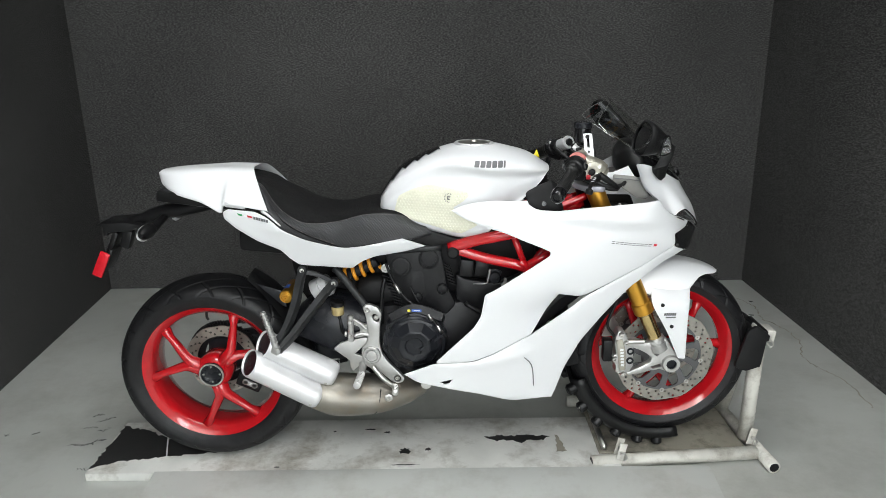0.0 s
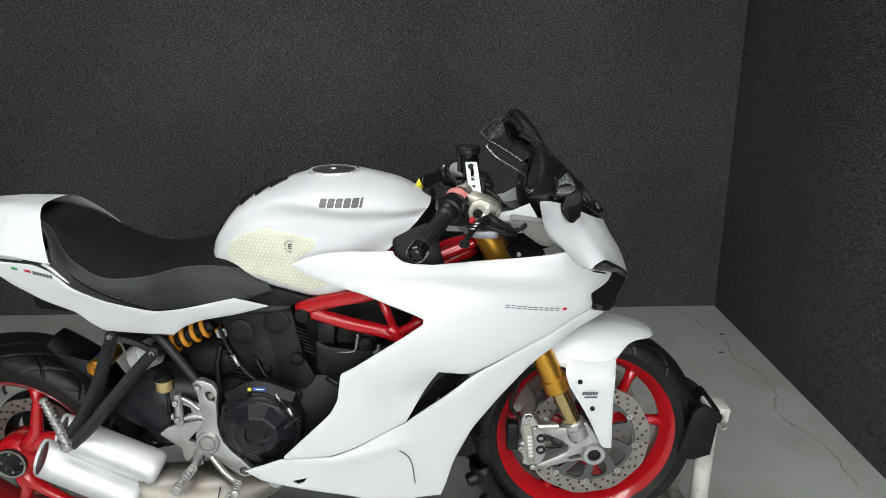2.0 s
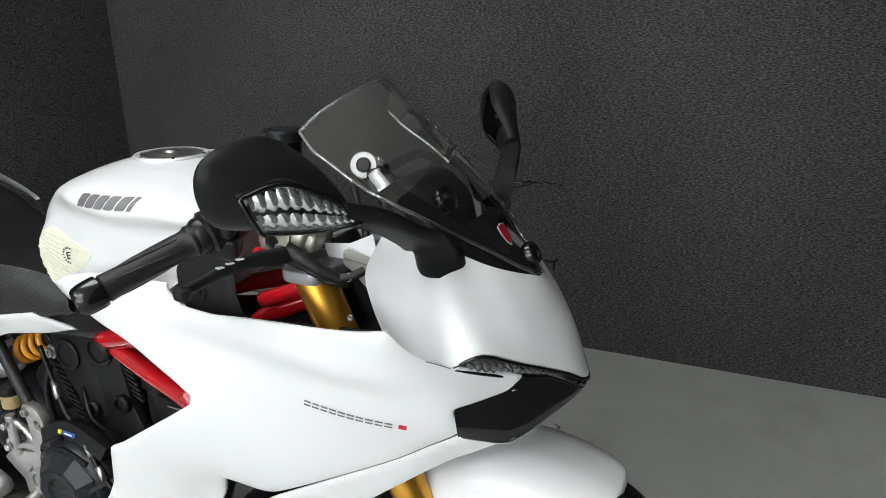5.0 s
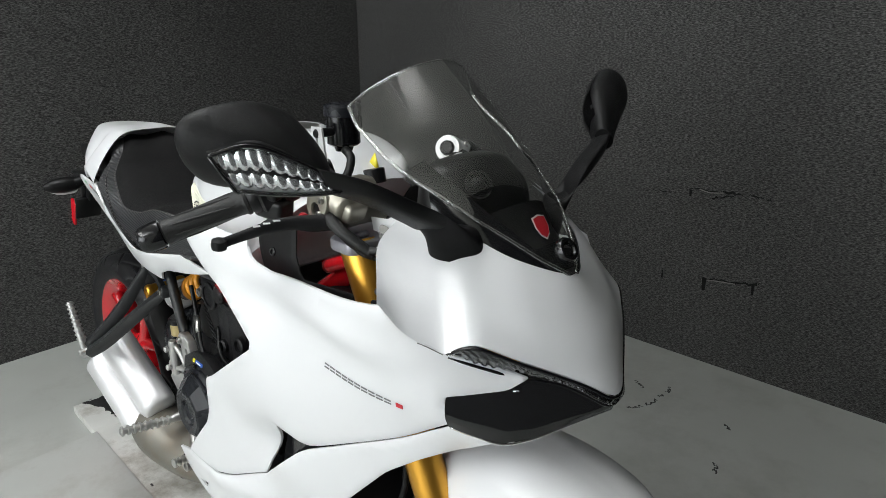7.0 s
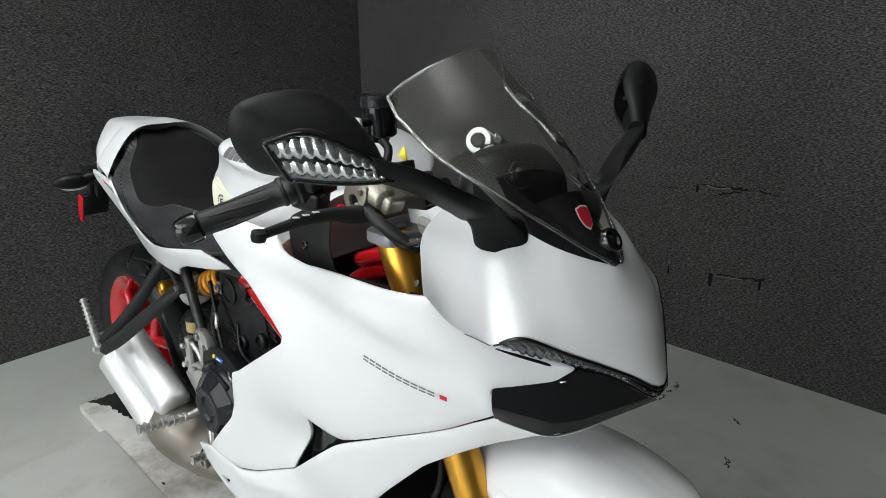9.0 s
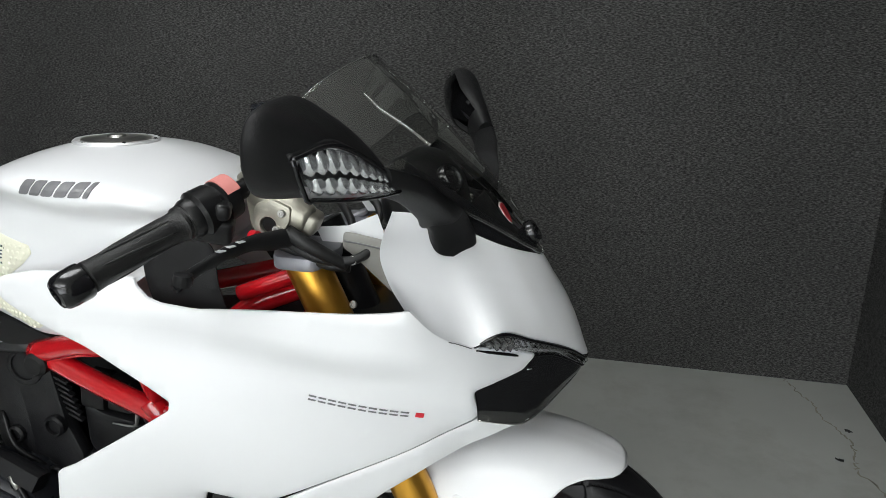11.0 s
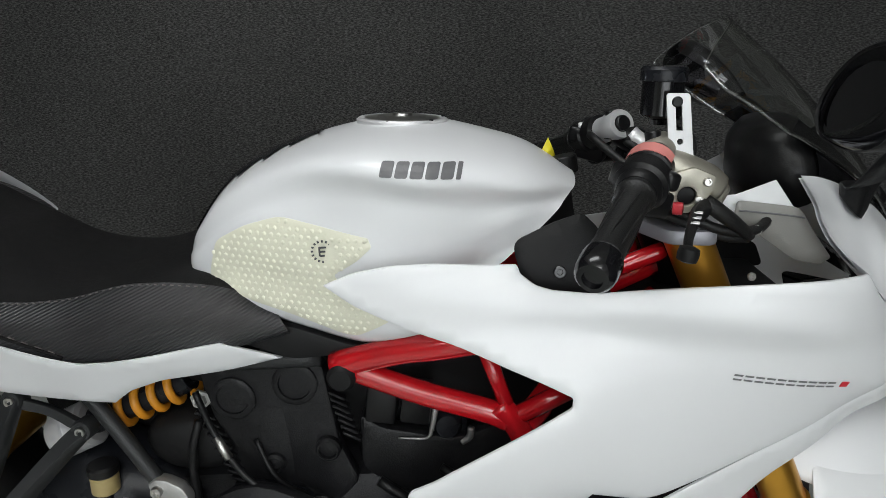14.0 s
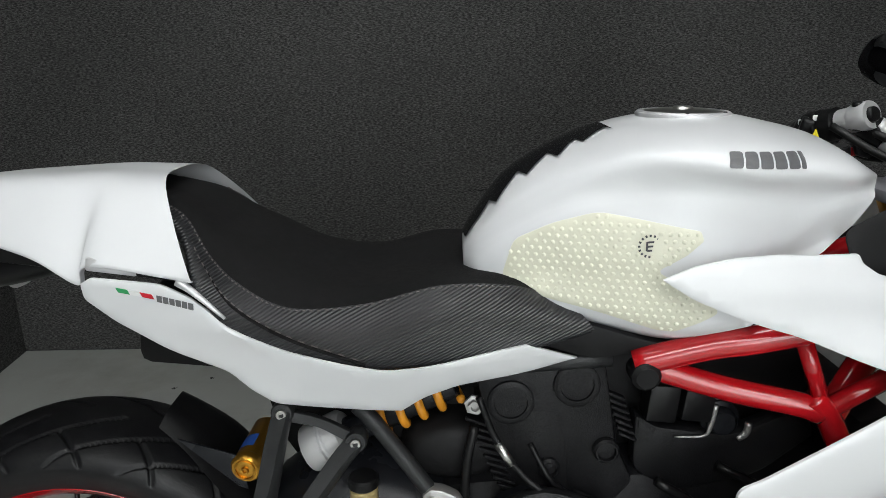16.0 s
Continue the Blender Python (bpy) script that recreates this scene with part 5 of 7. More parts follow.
# shock absorber
ax0, ax1 = np.array((0.438, -0.036, 0.660)), np.array((0.556, -0.036, 0.717))
bm = B()
tube(bm, [ax0 + (ax1 - ax0) * t + 0.0245 * (math.cos(2 * math.pi * 4.6 * t) * np.array((-0.46, 0, 0.89)) + math.sin(2 * math.pi * 4.6 * t) * np.array((0, 1, 0))) for t in np.linspace(0, 1, 130)], 0.0062, 10, 2)
part("shock_spring", bm, SPRING, bike, "yellow coil spring")
bm = B()
cyl(bm, tuple(ax0 - (ax1 - ax0) * 0.7), tuple(ax1), 0.020)
part("shock_body", bm, COVER, bike)
bm = B()
lathe(bm, [(0.02, 0), (0.033, 0.003), (0.035, 0.008), (0.035, 0.030), (0.032, 0.032), (0.032, 0.036), (0.035, 0.038), (0.035, 0.058), (0.030, 0.064), (0.018, 0.066)], tuple(ax0 - (ax1 - ax0) * 0.78), tuple(ax1 - ax0), 32)
part("shock_collar", bm, SATIN, bike, "silver preload adjuster")
# added block that closes the view through behind the shock
bm = B()
plate(bm, soften([(0.345, 0.455), (0.44, 0.44), (0.60, 0.44), (0.625, 0.77), (0.30, 0.775), (0.262, 0.70), (0.285, 0.60), (0.325, 0.53)], (), 0.02), 0.12, xz(0.16), b_=0.006)
part("shock_filler", bm, MATT, bike, "matt black filler added behind the shock")
bm = B()
loft(bm, [[(x, -w * 0.80, z0), (x, -w, z0 + 0.3 * (z1 - z0)), (x, -w * 0.92, z0 + 0.7 * (z1 - z0)), (x, -w * 0.45, z1), (x, 0.05, z1), (x, 0.06, z0)] for x, w, z0, z1 in [(0.290, 0.060, 0.47, 0.545), (0.335, 0.078, 0.455, 0.575), (0.40, 0.086, 0.425, 0.590), (0.47, 0.082, 0.405, 0.575), (0.55, 0.076, 0.40, 0.56)]], 5)
part("swingarm_shield", bm, COVER, bike, "dark grey swingarm casting")
RES, RAX = np.array((0.268, -0.080, 0.614)), (0.10, 1.0, 0.10)
bm = B()
lathe(bm, [(0.0185, -0.003), (0.0215, 0.0), (0.0228, 0.003), (0.0228, 0.010), (0.0212, 0.012), (0.0212, 0.09), (0.018, 0.095)], tuple(RES), RAX, 32)
res = part("shock_reservoir", bm, GOLD, bike, "gold shock reservoir")
bm = B()
lathe(bm, [(0.0125, -0.0055), (0.0155, -0.0045), (0.0155, -0.002), (0.0125, -0.002)], tuple(RES), RAX, 28, True)
part("reservoir_cap", bm, GOLD, res)
bm = B()
bolt(bm, tuple(RES + np.array((0, -0.002, 0))), (-0.1, -1, -0.1), 0.0055, 0.004)
part("cap_screw", bm, GOLD, res)
bm = B()
za = np.array(axes(RAX)[2])
rows = []
for h in (0.022, 0.048):
    rows.append([tuple(RES + za * h + 0.0216 * (math.cos(a) * np.array((-0.35, 0.0, 0.94)) + math.sin(a) * np.array((-0.94, 0.0, -0.35)))) for a in np.linspace(-0.55, 0.55, 9)])
quad_grid(bm, rows, False)
part("reservoir_label", bm, BLUED, res, "small blue label")
# red trellis frame
for s in (1, -1):
    for pts, r in (([(0.783, -0.110, 0.777), (0.867, -0.124, 0.804), (0.933, -0.138, 0.820), (1.09, -0.152, 0.858)], 0.0178), ([(0.80, -0.108, 0.772), (0.894, -0.122, 0.746), (0.976, -0.138, 0.732), (1.006, -0.143, 0.722)], 0.0158), ([(0.974, -0.142, 0.820), (1.002, -0.143, 0.745)], 0.0100), ([(0.992, -0.142, 0.743), (1.012, -0.144, 0.720), (1.034, -0.146, 0.678)], 0.0158), ([(1.012, -0.142, 0.725), (1.10, -0.138, 0.774)], 0.0125), ([(1.05, -0.11, 0.80), (1.11, -0.07, 0.862), (1.19, -0.04, 0.895)], 0.016), ([(1.02, -0.13, 0.70), (1.10, -0.08, 0.78), (1.20, -0.045, 0.85)], 0.018)):
        bm = B()
        tube(bm, [(x, y * s, z) for x, y, z in pts], r, 16, 6)
        part("frame_tube", bm, RED, bike, "gloss red trellis frame tube")
bm = B()
cyl(bm, (0.794, -0.095, 0.767), (0.794, -0.134, 0.766), 0.0185, 24, 0.005)
part("frame_plug", bm, MATT, bike, "black rubber frame end plug")
bm = B()
plate(bm, soften([(0.635, 0.812), (0.72, 0.832), (0.80, 0.806), (0.84, 0.80), (0.80, 0.79), (0.73, 0.783), (0.69, 0.795)], (), 0.01), 0.02, xz(-0.090), b_=0.003)
part("frame_cover", bm, MATT, bike, "black trim between tank and side panel")
# passenger peg hanger
for s in (-1, 1):
    bm = B()
    out_ = (-0.25, s * 0.80, 0.55)
    beam(bm, [(0.330, s * 0.092, 0.708), (0.322, s * 0.115, 0.670), (0.312, s * 0.160, 0.610), (0.290, s * 0.205, 0.555), (0.266, s * 0.238, 0.522)], [0.026, 0.025, 0.022, 0.018, 0.020], [0.016, 0.022, 0.028, 0.028, 0.026], out_)
    beam(bm, [(0.425, s * 0.096, 0.665), (0.400, s * 0.115, 0.640), (0.350, s * 0.165, 0.583), (0.305, s * 0.210, 0.532), (0.272, s * 0.240, 0.506)], [0.026, 0.024, 0.021, 0.018, 0.020], [0.016, 0.022, 0.028, 0.028, 0.026], out_)
    beam(bm, [(0.340, s * 0.090, 0.700), (0.378, s * 0.090, 0.690), (0.415, s * 0.094, 0.672)], [0.016, 0.014, 0.016], 0.012, (0, s, 0.2))
    for p in ((0.330, s * 0.088, 0.707), (0.425, s * 0.092, 0.665)):
        lathe(bm, [(0.013, -0.012), (0.0150, -0.010), (0.0150, 0.010), (0.013, 0.013), (0.008, 0.013)], p, (0, s, 0.1), 24)
    hang = part("peg_hanger", bm, SUBF, bike, "anthracite passenger peg hanger")
    for p in ((0.330, s * 0.100, 0.708), (0.425, s * 0.104, 0.666)):
        bm = B()
        bolt(bm, p, (0, s, 0.1), 0.0075, 0.005)
        part("bolt", bm, STEEL, hang)
    bm = B()
    box(bm, (0.268, s * 0.243, 0.510), (0.026, 0.022, 0.026), (0, 20, s * 20), 0.005, 2)
    cyl(bm, (0.272, s * 0.230, 0.515), (0.276, s * 0.262, 0.513), 0.008, 14)
    part("peg_clevis", bm, SILVER, hang, "cast aluminium peg clevis")
    p0, p1 = np.array((0.270, s * 0.246, 0.515)), np.array((0.241, s * 0.254, 0.634))
    bm = B()
    tube(bm, [p0, p1], [0.0095, 0.0065], 10)
    for k in range(10):
        t = 0.16 + 0.088 * k
        lathe(bm, [(0.006, -0.0028), (0.0112 - 0.0002 * k, -0.0018), (0.0112 - 0.0002 * k, 0.0018), (0.006, 0.0028)], tuple(p0 * (1 - t) + p1 * t), tuple(p1 - p0), 10)
    part("passenger_peg", bm, SILVER, hang, "folded ribbed aluminium peg")
for pts, r in (([(0.425, -0.075, 0.706), (0.445, -0.082, 0.688), (0.485, -0.090, 0.636), (0.523, -0.096, 0.582)], 0.0115), ([(0.35, -0.066, 0.738), (0.47, -0.070, 0.745), (0.60, -0.080, 0.762), (0.76, -0.085, 0.775)], 0.013)):
    bm = B()
    tube(bm, pts, r, 12)
    part("subframe_tube", bm, SUBF, bike)
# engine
VIEW_INSET = 0.052
bm = B()
loft(bm, [[(x, -w, z0), (x, -w, z1), (x, w, z1), (x, w, z0)] for x, w, z0, z1 in [(0.46, 0.07, 0.40, 0.52), (0.55, 0.10, 0.35, 0.58), (0.70, 0.115, 0.335, 0.60), (0.86, 0.105, 0.36, 0.60), (0.98, 0.09, 0.42, 0.62), (1.08, 0.07, 0.46, 0.60)]], 5)
eng = part("engine", bm, ENGINE, bike, "dark twin-cylinder engine")
bm = B()
loft(bm, [[(x0 + 0.06, -w, z), (x0 - 0.08, -w, z), (x0 - 0.08, w, z), (x0 + 0.06, w, z)] for x0, w, z in [(0.70, 0.10, 0.55), (0.685, 0.105, 0.65), (0.68, 0.10, 0.74), (0.68, 0.085, 0.80)]], 4)
part("cylinder_head", bm, ENGINE, eng)
bm = B()
plate(bm, soften([(0.592, 0.755), (0.612, 0.785), (0.655, 0.778), (0.70, 0.795), (0.755, 0.782), (0.765, 0.72), (0.775, 0.655), (0.80, 0.60), (0.77, 0.565), (0.70, 0.60), (0.64, 0.635), (0.605, 0.69)], (), 0.01), 0.022, xz(-0.104), b_=0.005)
part("belt_cover", bm, ENGINE, eng, "black timing belt cover")
for x, z, r, h in ((0.636, 0.722, 0.030, 0.006), (0.720, 0.745, 0.030, 0.006), (0.760, 0.652, 0.017, 0.012), (0.686, 0.628, 0.014, 0.012), (0.745, 0.558, 0.02, 0.008)):
    bm = B()
    lathe(bm, [(r, 0), (r, h * 0.7), (r - 0.003, h), (r * 0.72, h), (r * 0.70, h * 0.5), (0.0, h * 0.6)], (x, -0.126, z), (0, -1, 0), 28)
    part("cover_boss", bm, ENGINE, eng)
for k in range(12):
    bm = B()
    box(bm, (0.592 + 0.0045 * k, -0.118, 0.69 - 0.011 * k), (0.030, 0.008, 0.004), (0, 20, 0), 0.001, 1)
    part("cooling_fin", bm, ENGINE, eng)
for k in range(7):
    bm = B()
    box(bm, (0.772 + 0.003 * k, -0.118, 0.725 - 0.010 * k), (0.026, 0.010, 0.004), (0, 25, 0), 0.001, 1)
    part("cooling_fin", bm, ENGINE, eng)
for x in (0.832, 0.878):
    bm = B()
    box(bm, (x, -0.112, 0.715), (0.040, 0.035, 0.052), (0, 6, 0), 0.004)
    part("relay_box", bm, BLACK, bike, "small black relay box")
bm = B()
plate(bm, soften([(0.80, 0.695), (0.83, 0.675), (0.93, 0.66), (1.02, 0.70), (1.04, 0.66), (0.97, 0.60), (0.86, 0.575), (0.80, 0.61)], (), 0.012), 0.03, xz(-0.085), b_=0.006)
part("intake_cover", bm, ENGINE, eng, "black head cover")
bm = B()
lathe(bm, [(0.026, 0), (0.026, 0.008), (0.020, 0.010), (0.019, 0.018), (0.015, 0.022), (0.0, 0.023)], (0.918, -0.092, 0.675), (0, -1, 0.1), 32)
part("head_bolt", bm, COVER, eng, "large round bolt head")
bm = B()
tube(bm, [(0.903, -0.118, 0.708), (0.898, -0.120, 0.680), (0.890, -0.120, 0.664), (0.852, -0.118, 0.662)], [0.0045, 0.0035, 0.002, 0.0012], 8)
part("bracket", bm, SILVER, bike, "bare aluminium bracket edge")
bm = B()
tube(bm, [(0.938, -0.112, 0.655), (0.948, -0.114, 0.664), (0.950, -0.114, 0.678)], 0.005, 8)
part("bracket", bm, SILVER, bike, "bare aluminium bracket edge")
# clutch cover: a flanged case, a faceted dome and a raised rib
VIEW_INSET = 0.02
CL = np.array((0.672, -0.140, 0.490))
bm = B()
lathe(bm, [(0.096, -0.05), (0.098, 0.004), (0.095, 0.012), (0.086, 0.014), (0.082, 0.022), (0.070, 0.030)], tuple(CL), (0.02, -1, 0.0), 48)
part("clutch_cover", bm, COVER, eng, "dark blue-grey round clutch cover")
bm = B()
lathe(bm, [(0.078, 0.016), (0.074, 0.030), (0.052, 0.050), (0.046, 0.052), (0.030, 0.050), (0.026, 0.045), (0.0, 0.045)], tuple(CL), (0.02, -1, 0.0), 9)
part("cover_dome", bm, COVER, eng, "faceted cover dome", angle=12)
for k in range(8):
    a = 2 * math.pi * k / 8 + 0.2
    c = CL + np.array((0.089 * math.cos(a), 0.0, 0.089 * math.sin(a)))
    bm = B()
    lathe(bm, [(0.013, -0.02), (0.013, 0.010), (0.011, 0.013), (0.0, 0.013)], tuple(c), (0, -1, 0), 16)
    part("cover_lug", bm, COVER, eng)
    bm = B()
    bolt(bm, tuple(c + np.array((0, -0.012, 0))), (0, -1, 0), 0.0062, 0.006, 10)
    part("cover_bolt", bm, BLACK, eng)
bm = B()
beam(bm, [tuple(CL + np.array((0.018, -0.048, -0.012))), tuple(CL + np.array((0.055, -0.034, 0.008))), tuple(CL + np.array((0.088, -0.016, 0.026)))], [0.010, 0.009, 0.008], 0.010, (0, -1, 0))
beam(bm, [tuple(CL + np.array((-0.045, -0.026, 0.062))), tuple(CL + np.array((0.005, -0.026, 0.076))), tuple(CL + np.array((0.055, -0.026, 0.058)))], 0.008, 0.008, (0, -1, 0.3))
part("cover_rib", bm, COVER, eng)
bm = B()
beam(bm, [tuple(CL + np.array((-0.07, 0.0, 0.075))), tuple(CL + np.array((0.0, 0.0, 0.105))), tuple(CL + np.array((0.085, 0.0, 0.075)))], 0.030, 0.030, (0, -1, 0.4))
part("case_brow", bm, ENGINE, eng, "black crankcase brow over the cover")
for dx, material, wd in ((-0.014, YELLOW, 0.009), (0.009, BLUED, 0.030)):
    bm = B()
    box(bm, tuple(CL + np.array((dx, -0.016, 0.103))), (wd, 0.003, 0.008), (-22, 3, 0), 0.001, 1)
    part("cover_sticker", bm, material, eng, smooth=False)
bm = B()
box(bm, tuple(CL + np.array((0.010, -0.0175, 0.1035))), (0.018, 0.003, 0.002), (-22, 3, 0), 0)
part("sticker_bar", bm, WHITED, eng, smooth=False)
VIEW_INSET = 0.035
bm = B()
tube(bm, [(0.592, -0.13, 0.735), (0.615, -0.135, 0.675), (0.655, -0.150, 0.625), (0.715, -0.165, 0.585), (0.752, -0.172, 0.535), (0.772, -0.172, 0.512)], 0.0045, 8)
part("hose", bm, BLACK, bike, "thin black hose with steel sleeves")
for a, b in (((0.615, -0.135, 0.672), (0.634, -0.143, 0.645)), ((0.716, -0.166, 0.585), (0.729, -0.169, 0.566)), ((0.742, -0.171, 0.549), (0.757, -0.173, 0.527))):
    bm = B()
    tube(bm, [a, b], 0.006, 10)
    part("hose_sleeve", bm, STEEL, bike)
bm = B()
loft(bm, [[(0.562 + 0.064 * math.cos(a) * k, -0.045 - q, 0.632 + 0.040 * math.sin(a) * k) for a in np.linspace(0, 2 * math.pi, 12, endpoint=False)] for k, q in ((1.2, 0), (1.15, 0.03), (0.9, 0.05), (0.4, 0.058))], 4)
part("airbox_dome", bm, MATT, bike, "black rubbery airbox cover")
bm = B()
bolt(bm, (0.572, -0.098, 0.640), (0, -1, 0), 0.007, 0.004)
part("dome_screw", bm, SUBF, bike)
bm = B()
lathe(bm, [(0.0145, 0), (0.0145, 0.004), (0.010, 0.005), (0.0095, 0.011), (0.006, 0.011), (0.0055, 0.004), (0.0, 0.004)], (0.588, -0.105, 0.712), (0, -1, 0), 6)
part("frame_bolt", bm, SILVER, bike, "round steel frame bolt")
# dark loom and tubes that fill the space round the engine
rnd = random.Random(3)
for k in range(4):
    bm = B()
    x, z = rnd.uniform(0.56, 0.98), rnd.uniform(0.58, 0.72)
    tube(bm, [(x, -0.10 - rnd.uniform(0, 0.03), z), (x + rnd.uniform(-0.05, 0.08), -0.125, z - 0.05), (x + rnd.uniform(-0.02, 0.12), -0.115, z - rnd.uniform(0.08, 0.16))], rnd.uniform(0.004, 0.009), 8)
    part("cable", bm, BLACK, bike)
# black blocks added behind engine and fairing to close the view through
bm = B()
box(bm, (0.80, 0.02, 0.67), (0.52, 0.13, 0.24), (0, -8, 0), 0.02)
part("backing", bm, MATT, bike)
bm = B()
box(bm, (1.12, 0.0, 0.56), (0.05, 0.32, 0.32), (0, -14, 0), 0.01)
part("radiator", bm, MATT, bike, "black radiator behind the fairing")
bm = B()
box(bm, (0.45, 0.0, 0.78), (0.62, 0.16, 0.10), (0, 6, 0), 0.02)
part("undertray", bm, MATT, bike)
# rider foot control
hole = lambda x, z, r: [(x + r * math.cos(a), z + r * math.sin(a)) for a in np.linspace(0, 2 * math.pi, 14, endpoint=False)]
VIEW_INSET = 0.0
bm = B()
arm = soften([(0.510, 0.587), (0.521, 0.597), (0.538, 0.595), (0.559, 0.584), (0.569, 0.565), (0.563, 0.523), (0.559, 0.466), (0.566, 0.428), (0.585, 0.399), (0.619, 0.361), (0.634, 0.341), (0.627, 0.328), (0.611, 0.323), (0.591, 0.333), (0.560, 0.362), (0.545, 0.372), (0.515, 0.385), (0.500, 0.410), (0.500, 0.445), (0.518, 0.470), (0.524, 0.497), (0.521, 0.535), (0.519, 0.558)], (), 0.008)
plate(bm, arm, 0.020, xz(-0.090), [[(0.550 + 0.010 * math.cos(a) - 0.004 * math.sin(a), 0.551 + 0.013 * math.sin(a)) for a in np.linspace(0, 2 * math.pi, 14, endpoint=False)], hole(0.611, 0.341, 0.011)], b_=0.0035)
rear_set = part("footrest_bracket", bm, SILVER, bike, "cast aluminium footrest bracket")
bm = B()
wing = soften([(0.535, 0.482), (0.510, 0.483), (0.463, 0.474), (0.432, 0.464), (0.411, 0.446), (0.430, 0.429), (0.460, 0.405), (0.462, 0.379), (0.470, 0.367), (0.491, 0.387), (0.492, 0.355), (0.508, 0.357), (0.511, 0.385), (0.535, 0.380)], (), 0.008, 0.15)
plate(bm, wing, 0.012, xz(-0.092), [[(0.478, 0.427), (0.503, 0.451), (0.501, 0.420)]], b_=0.002)
part("heel_guard", bm, SILVER, rear_set, "flat aluminium heel guard")
bm = B()
plate(bm, soften([(0.480, 0.541), (0.523, 0.526), (0.523, 0.489), (0.480, 0.480), (0.478, 0.497), (0.498, 0.504), (0.496, 0.519), (0.479, 0.527)], (), 0.008, 0.12), 0.010, xz(-0.094), b_=0.002)
part("cylinder_mount", bm, SILVER, rear_set)
bm = B()
lathe(bm, [(0.029, -0.004), (0.029, 0.006), (0.026, 0.009), (0.021, 0.009), (0.020, 0.003), (0.017, 0.003), (0.016, 0.007), (0.0, 0.008)], (0.532, -0.110, 0.427), (0, -1, 0), 36)
part("pivot_boss", bm, SILVER, rear_set)
for p in ((0.524, -0.110, 0.579), (0.551, -0.100, 0.552), (0.611, -0.100, 0.341)):
    bm = B()
    bolt(bm, p, (0, -1, 0), 0.0085, 0.007)
    part("bolt", bm, STEEL, rear_set)
bm = B()
a_, b_pt = np.array((0.503, -0.120, 0.378)), np.array((0.502, -0.262, 0.398))
tube(bm, [a_, b_pt], [0.009, 0.0075], 10)
for k in range(9):
    t = 0.25 + 0.09 * k
    lathe(bm, [(0.008, -0.003), (0.0115, -0.002), (0.0115, 0.002), (0.008, 0.003)], tuple(a_ * (1 - t) + b_pt * t), tuple(b_pt - a_), 10)
part("foot_peg", bm, SILVER, rear_set, "ribbed aluminium rider foot peg")
bm = B()
tube(bm, [(0.500, -0.095, 0.392), (0.502, -0.118, 0.384), (0.502, -0.150, 0.382)], [0.014, 0.012, 0.009], 10)
part("peg_mount", bm, SILVER, rear_set)
bm = B()
tube(bm, [(0.535, -0.110, 0.385), (0.565, -0.125, 0.352), (0.590, -0.140, 0.338), (0.606, -0.150, 0.334)], [0.009, 0.008, 0.007, 0.007], 10)
for k in range(5):
    t = k / 4
    lathe(bm, [(0.006, -0.004), (0.0105, -0.002), (0.0105, 0.002), (0.006, 0.004)], (0.607 + 0.002 * t, -0.150 - 0.042 * t, 0.334 + 0.002 * t), (0.05, -1, 0.05), 10)
part("brake_pedal", bm, STEEL, rear_set, "steel brake pedal with ribbed toe piece")
VIEW_INSET = 0.052
bm = B()
cyl(bm, (0.480, -0.160, 0.498), (0.483, -0.160, 0.582), 0.0095, 16)
cyl(bm, (0.470, -0.160, 0.522), (0.462, -0.160, 0.522), 0.008, 12)
cyl(bm, (0.4805, -0.172, 0.520), (0.4805, -0.180, 0.520), 0.007, 12)
cyl(bm, (0.482, -0.172, 0.565), (0.482, -0.180, 0.565), 0.007, 12)
tube(bm, [(0.49, -0.158, 0.57), (0.51, -0.155, 0.555), (0.53, -0.155, 0.535)], 0.006, 8)
tube(bm, [(0.49, -0.158, 0.515), (0.512, -0.155, 0.520), (0.54, -0.155, 0.515)], 0.006, 8)
part("rear_brake_cylinder", bm, SILVER, rear_set, "small cast brake cylinder")
bm = B()
cyl(bm, (0.440, -0.125, 0.572), (0.440, -0.125, 0.600), 0.019, 20, 0.003)
pot = part("fluid_pot", bm, FLUID, bike, "amber brake fluid pot")
bm = B()
cyl(bm, (0.440, -0.125, 0.600), (0.440, -0.125, 0.616), 0.021, 20, 0.003)
part("pot_cap", bm, BLACK, pot)
bm = B()
tube(bm, [(0.442, -0.125, 0.572), (0.448, -0.13, 0.545), (0.455, -0.15, 0.525), (0.466, -0.16, 0.521)], 0.0055, 8)
part("pot_hose", bm, BLACK, pot)
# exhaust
VIEW_INSET = 0.0
bm = B()
loft(bm, [[(x + 0.0 * a, y0 + ry * math.cos(a), z + rz * math.sin(a)) for a in np.linspace(0, 2 * math.pi, 12, endpoint=False)] for x, y0, ry, z, rz in [(0.345, -0.150, 0.05, 0.318, 0.050), (0.41, -0.132, 0.072, 0.302, 0.066), (0.49, -0.105, 0.082, 0.286, 0.062), (0.57, -0.08, 0.084, 0.280, 0.056), (0.65, -0.045, 0.08, 0.284, 0.046), (0.70, -0.02, 0.07, 0.296, 0.040)]], 6)
exhaust = part("exhaust_collector", bm, HEATED, bike, "heat-tinted steel exhaust collector box")
bm = B()
tube(bm, [(0.560, -0.145, 0.322), (0.556, -0.166, 0.290), (0.545, -0.160, 0.252), (0.530, -0.140, 0.232)], 0.002, 6)
part("weld_seam", bm, ENGINE, exhaust)
bm = B()
lathe(bm, [(0.012, 0.0), (0.012, 0.006), (0.007, 0.007), (0.006, 0.0)], (0.585, -0.155, 0.300), (0.1, -1, 0.1), 20)
part("lambda_boss", bm, STEEL, exhaust)
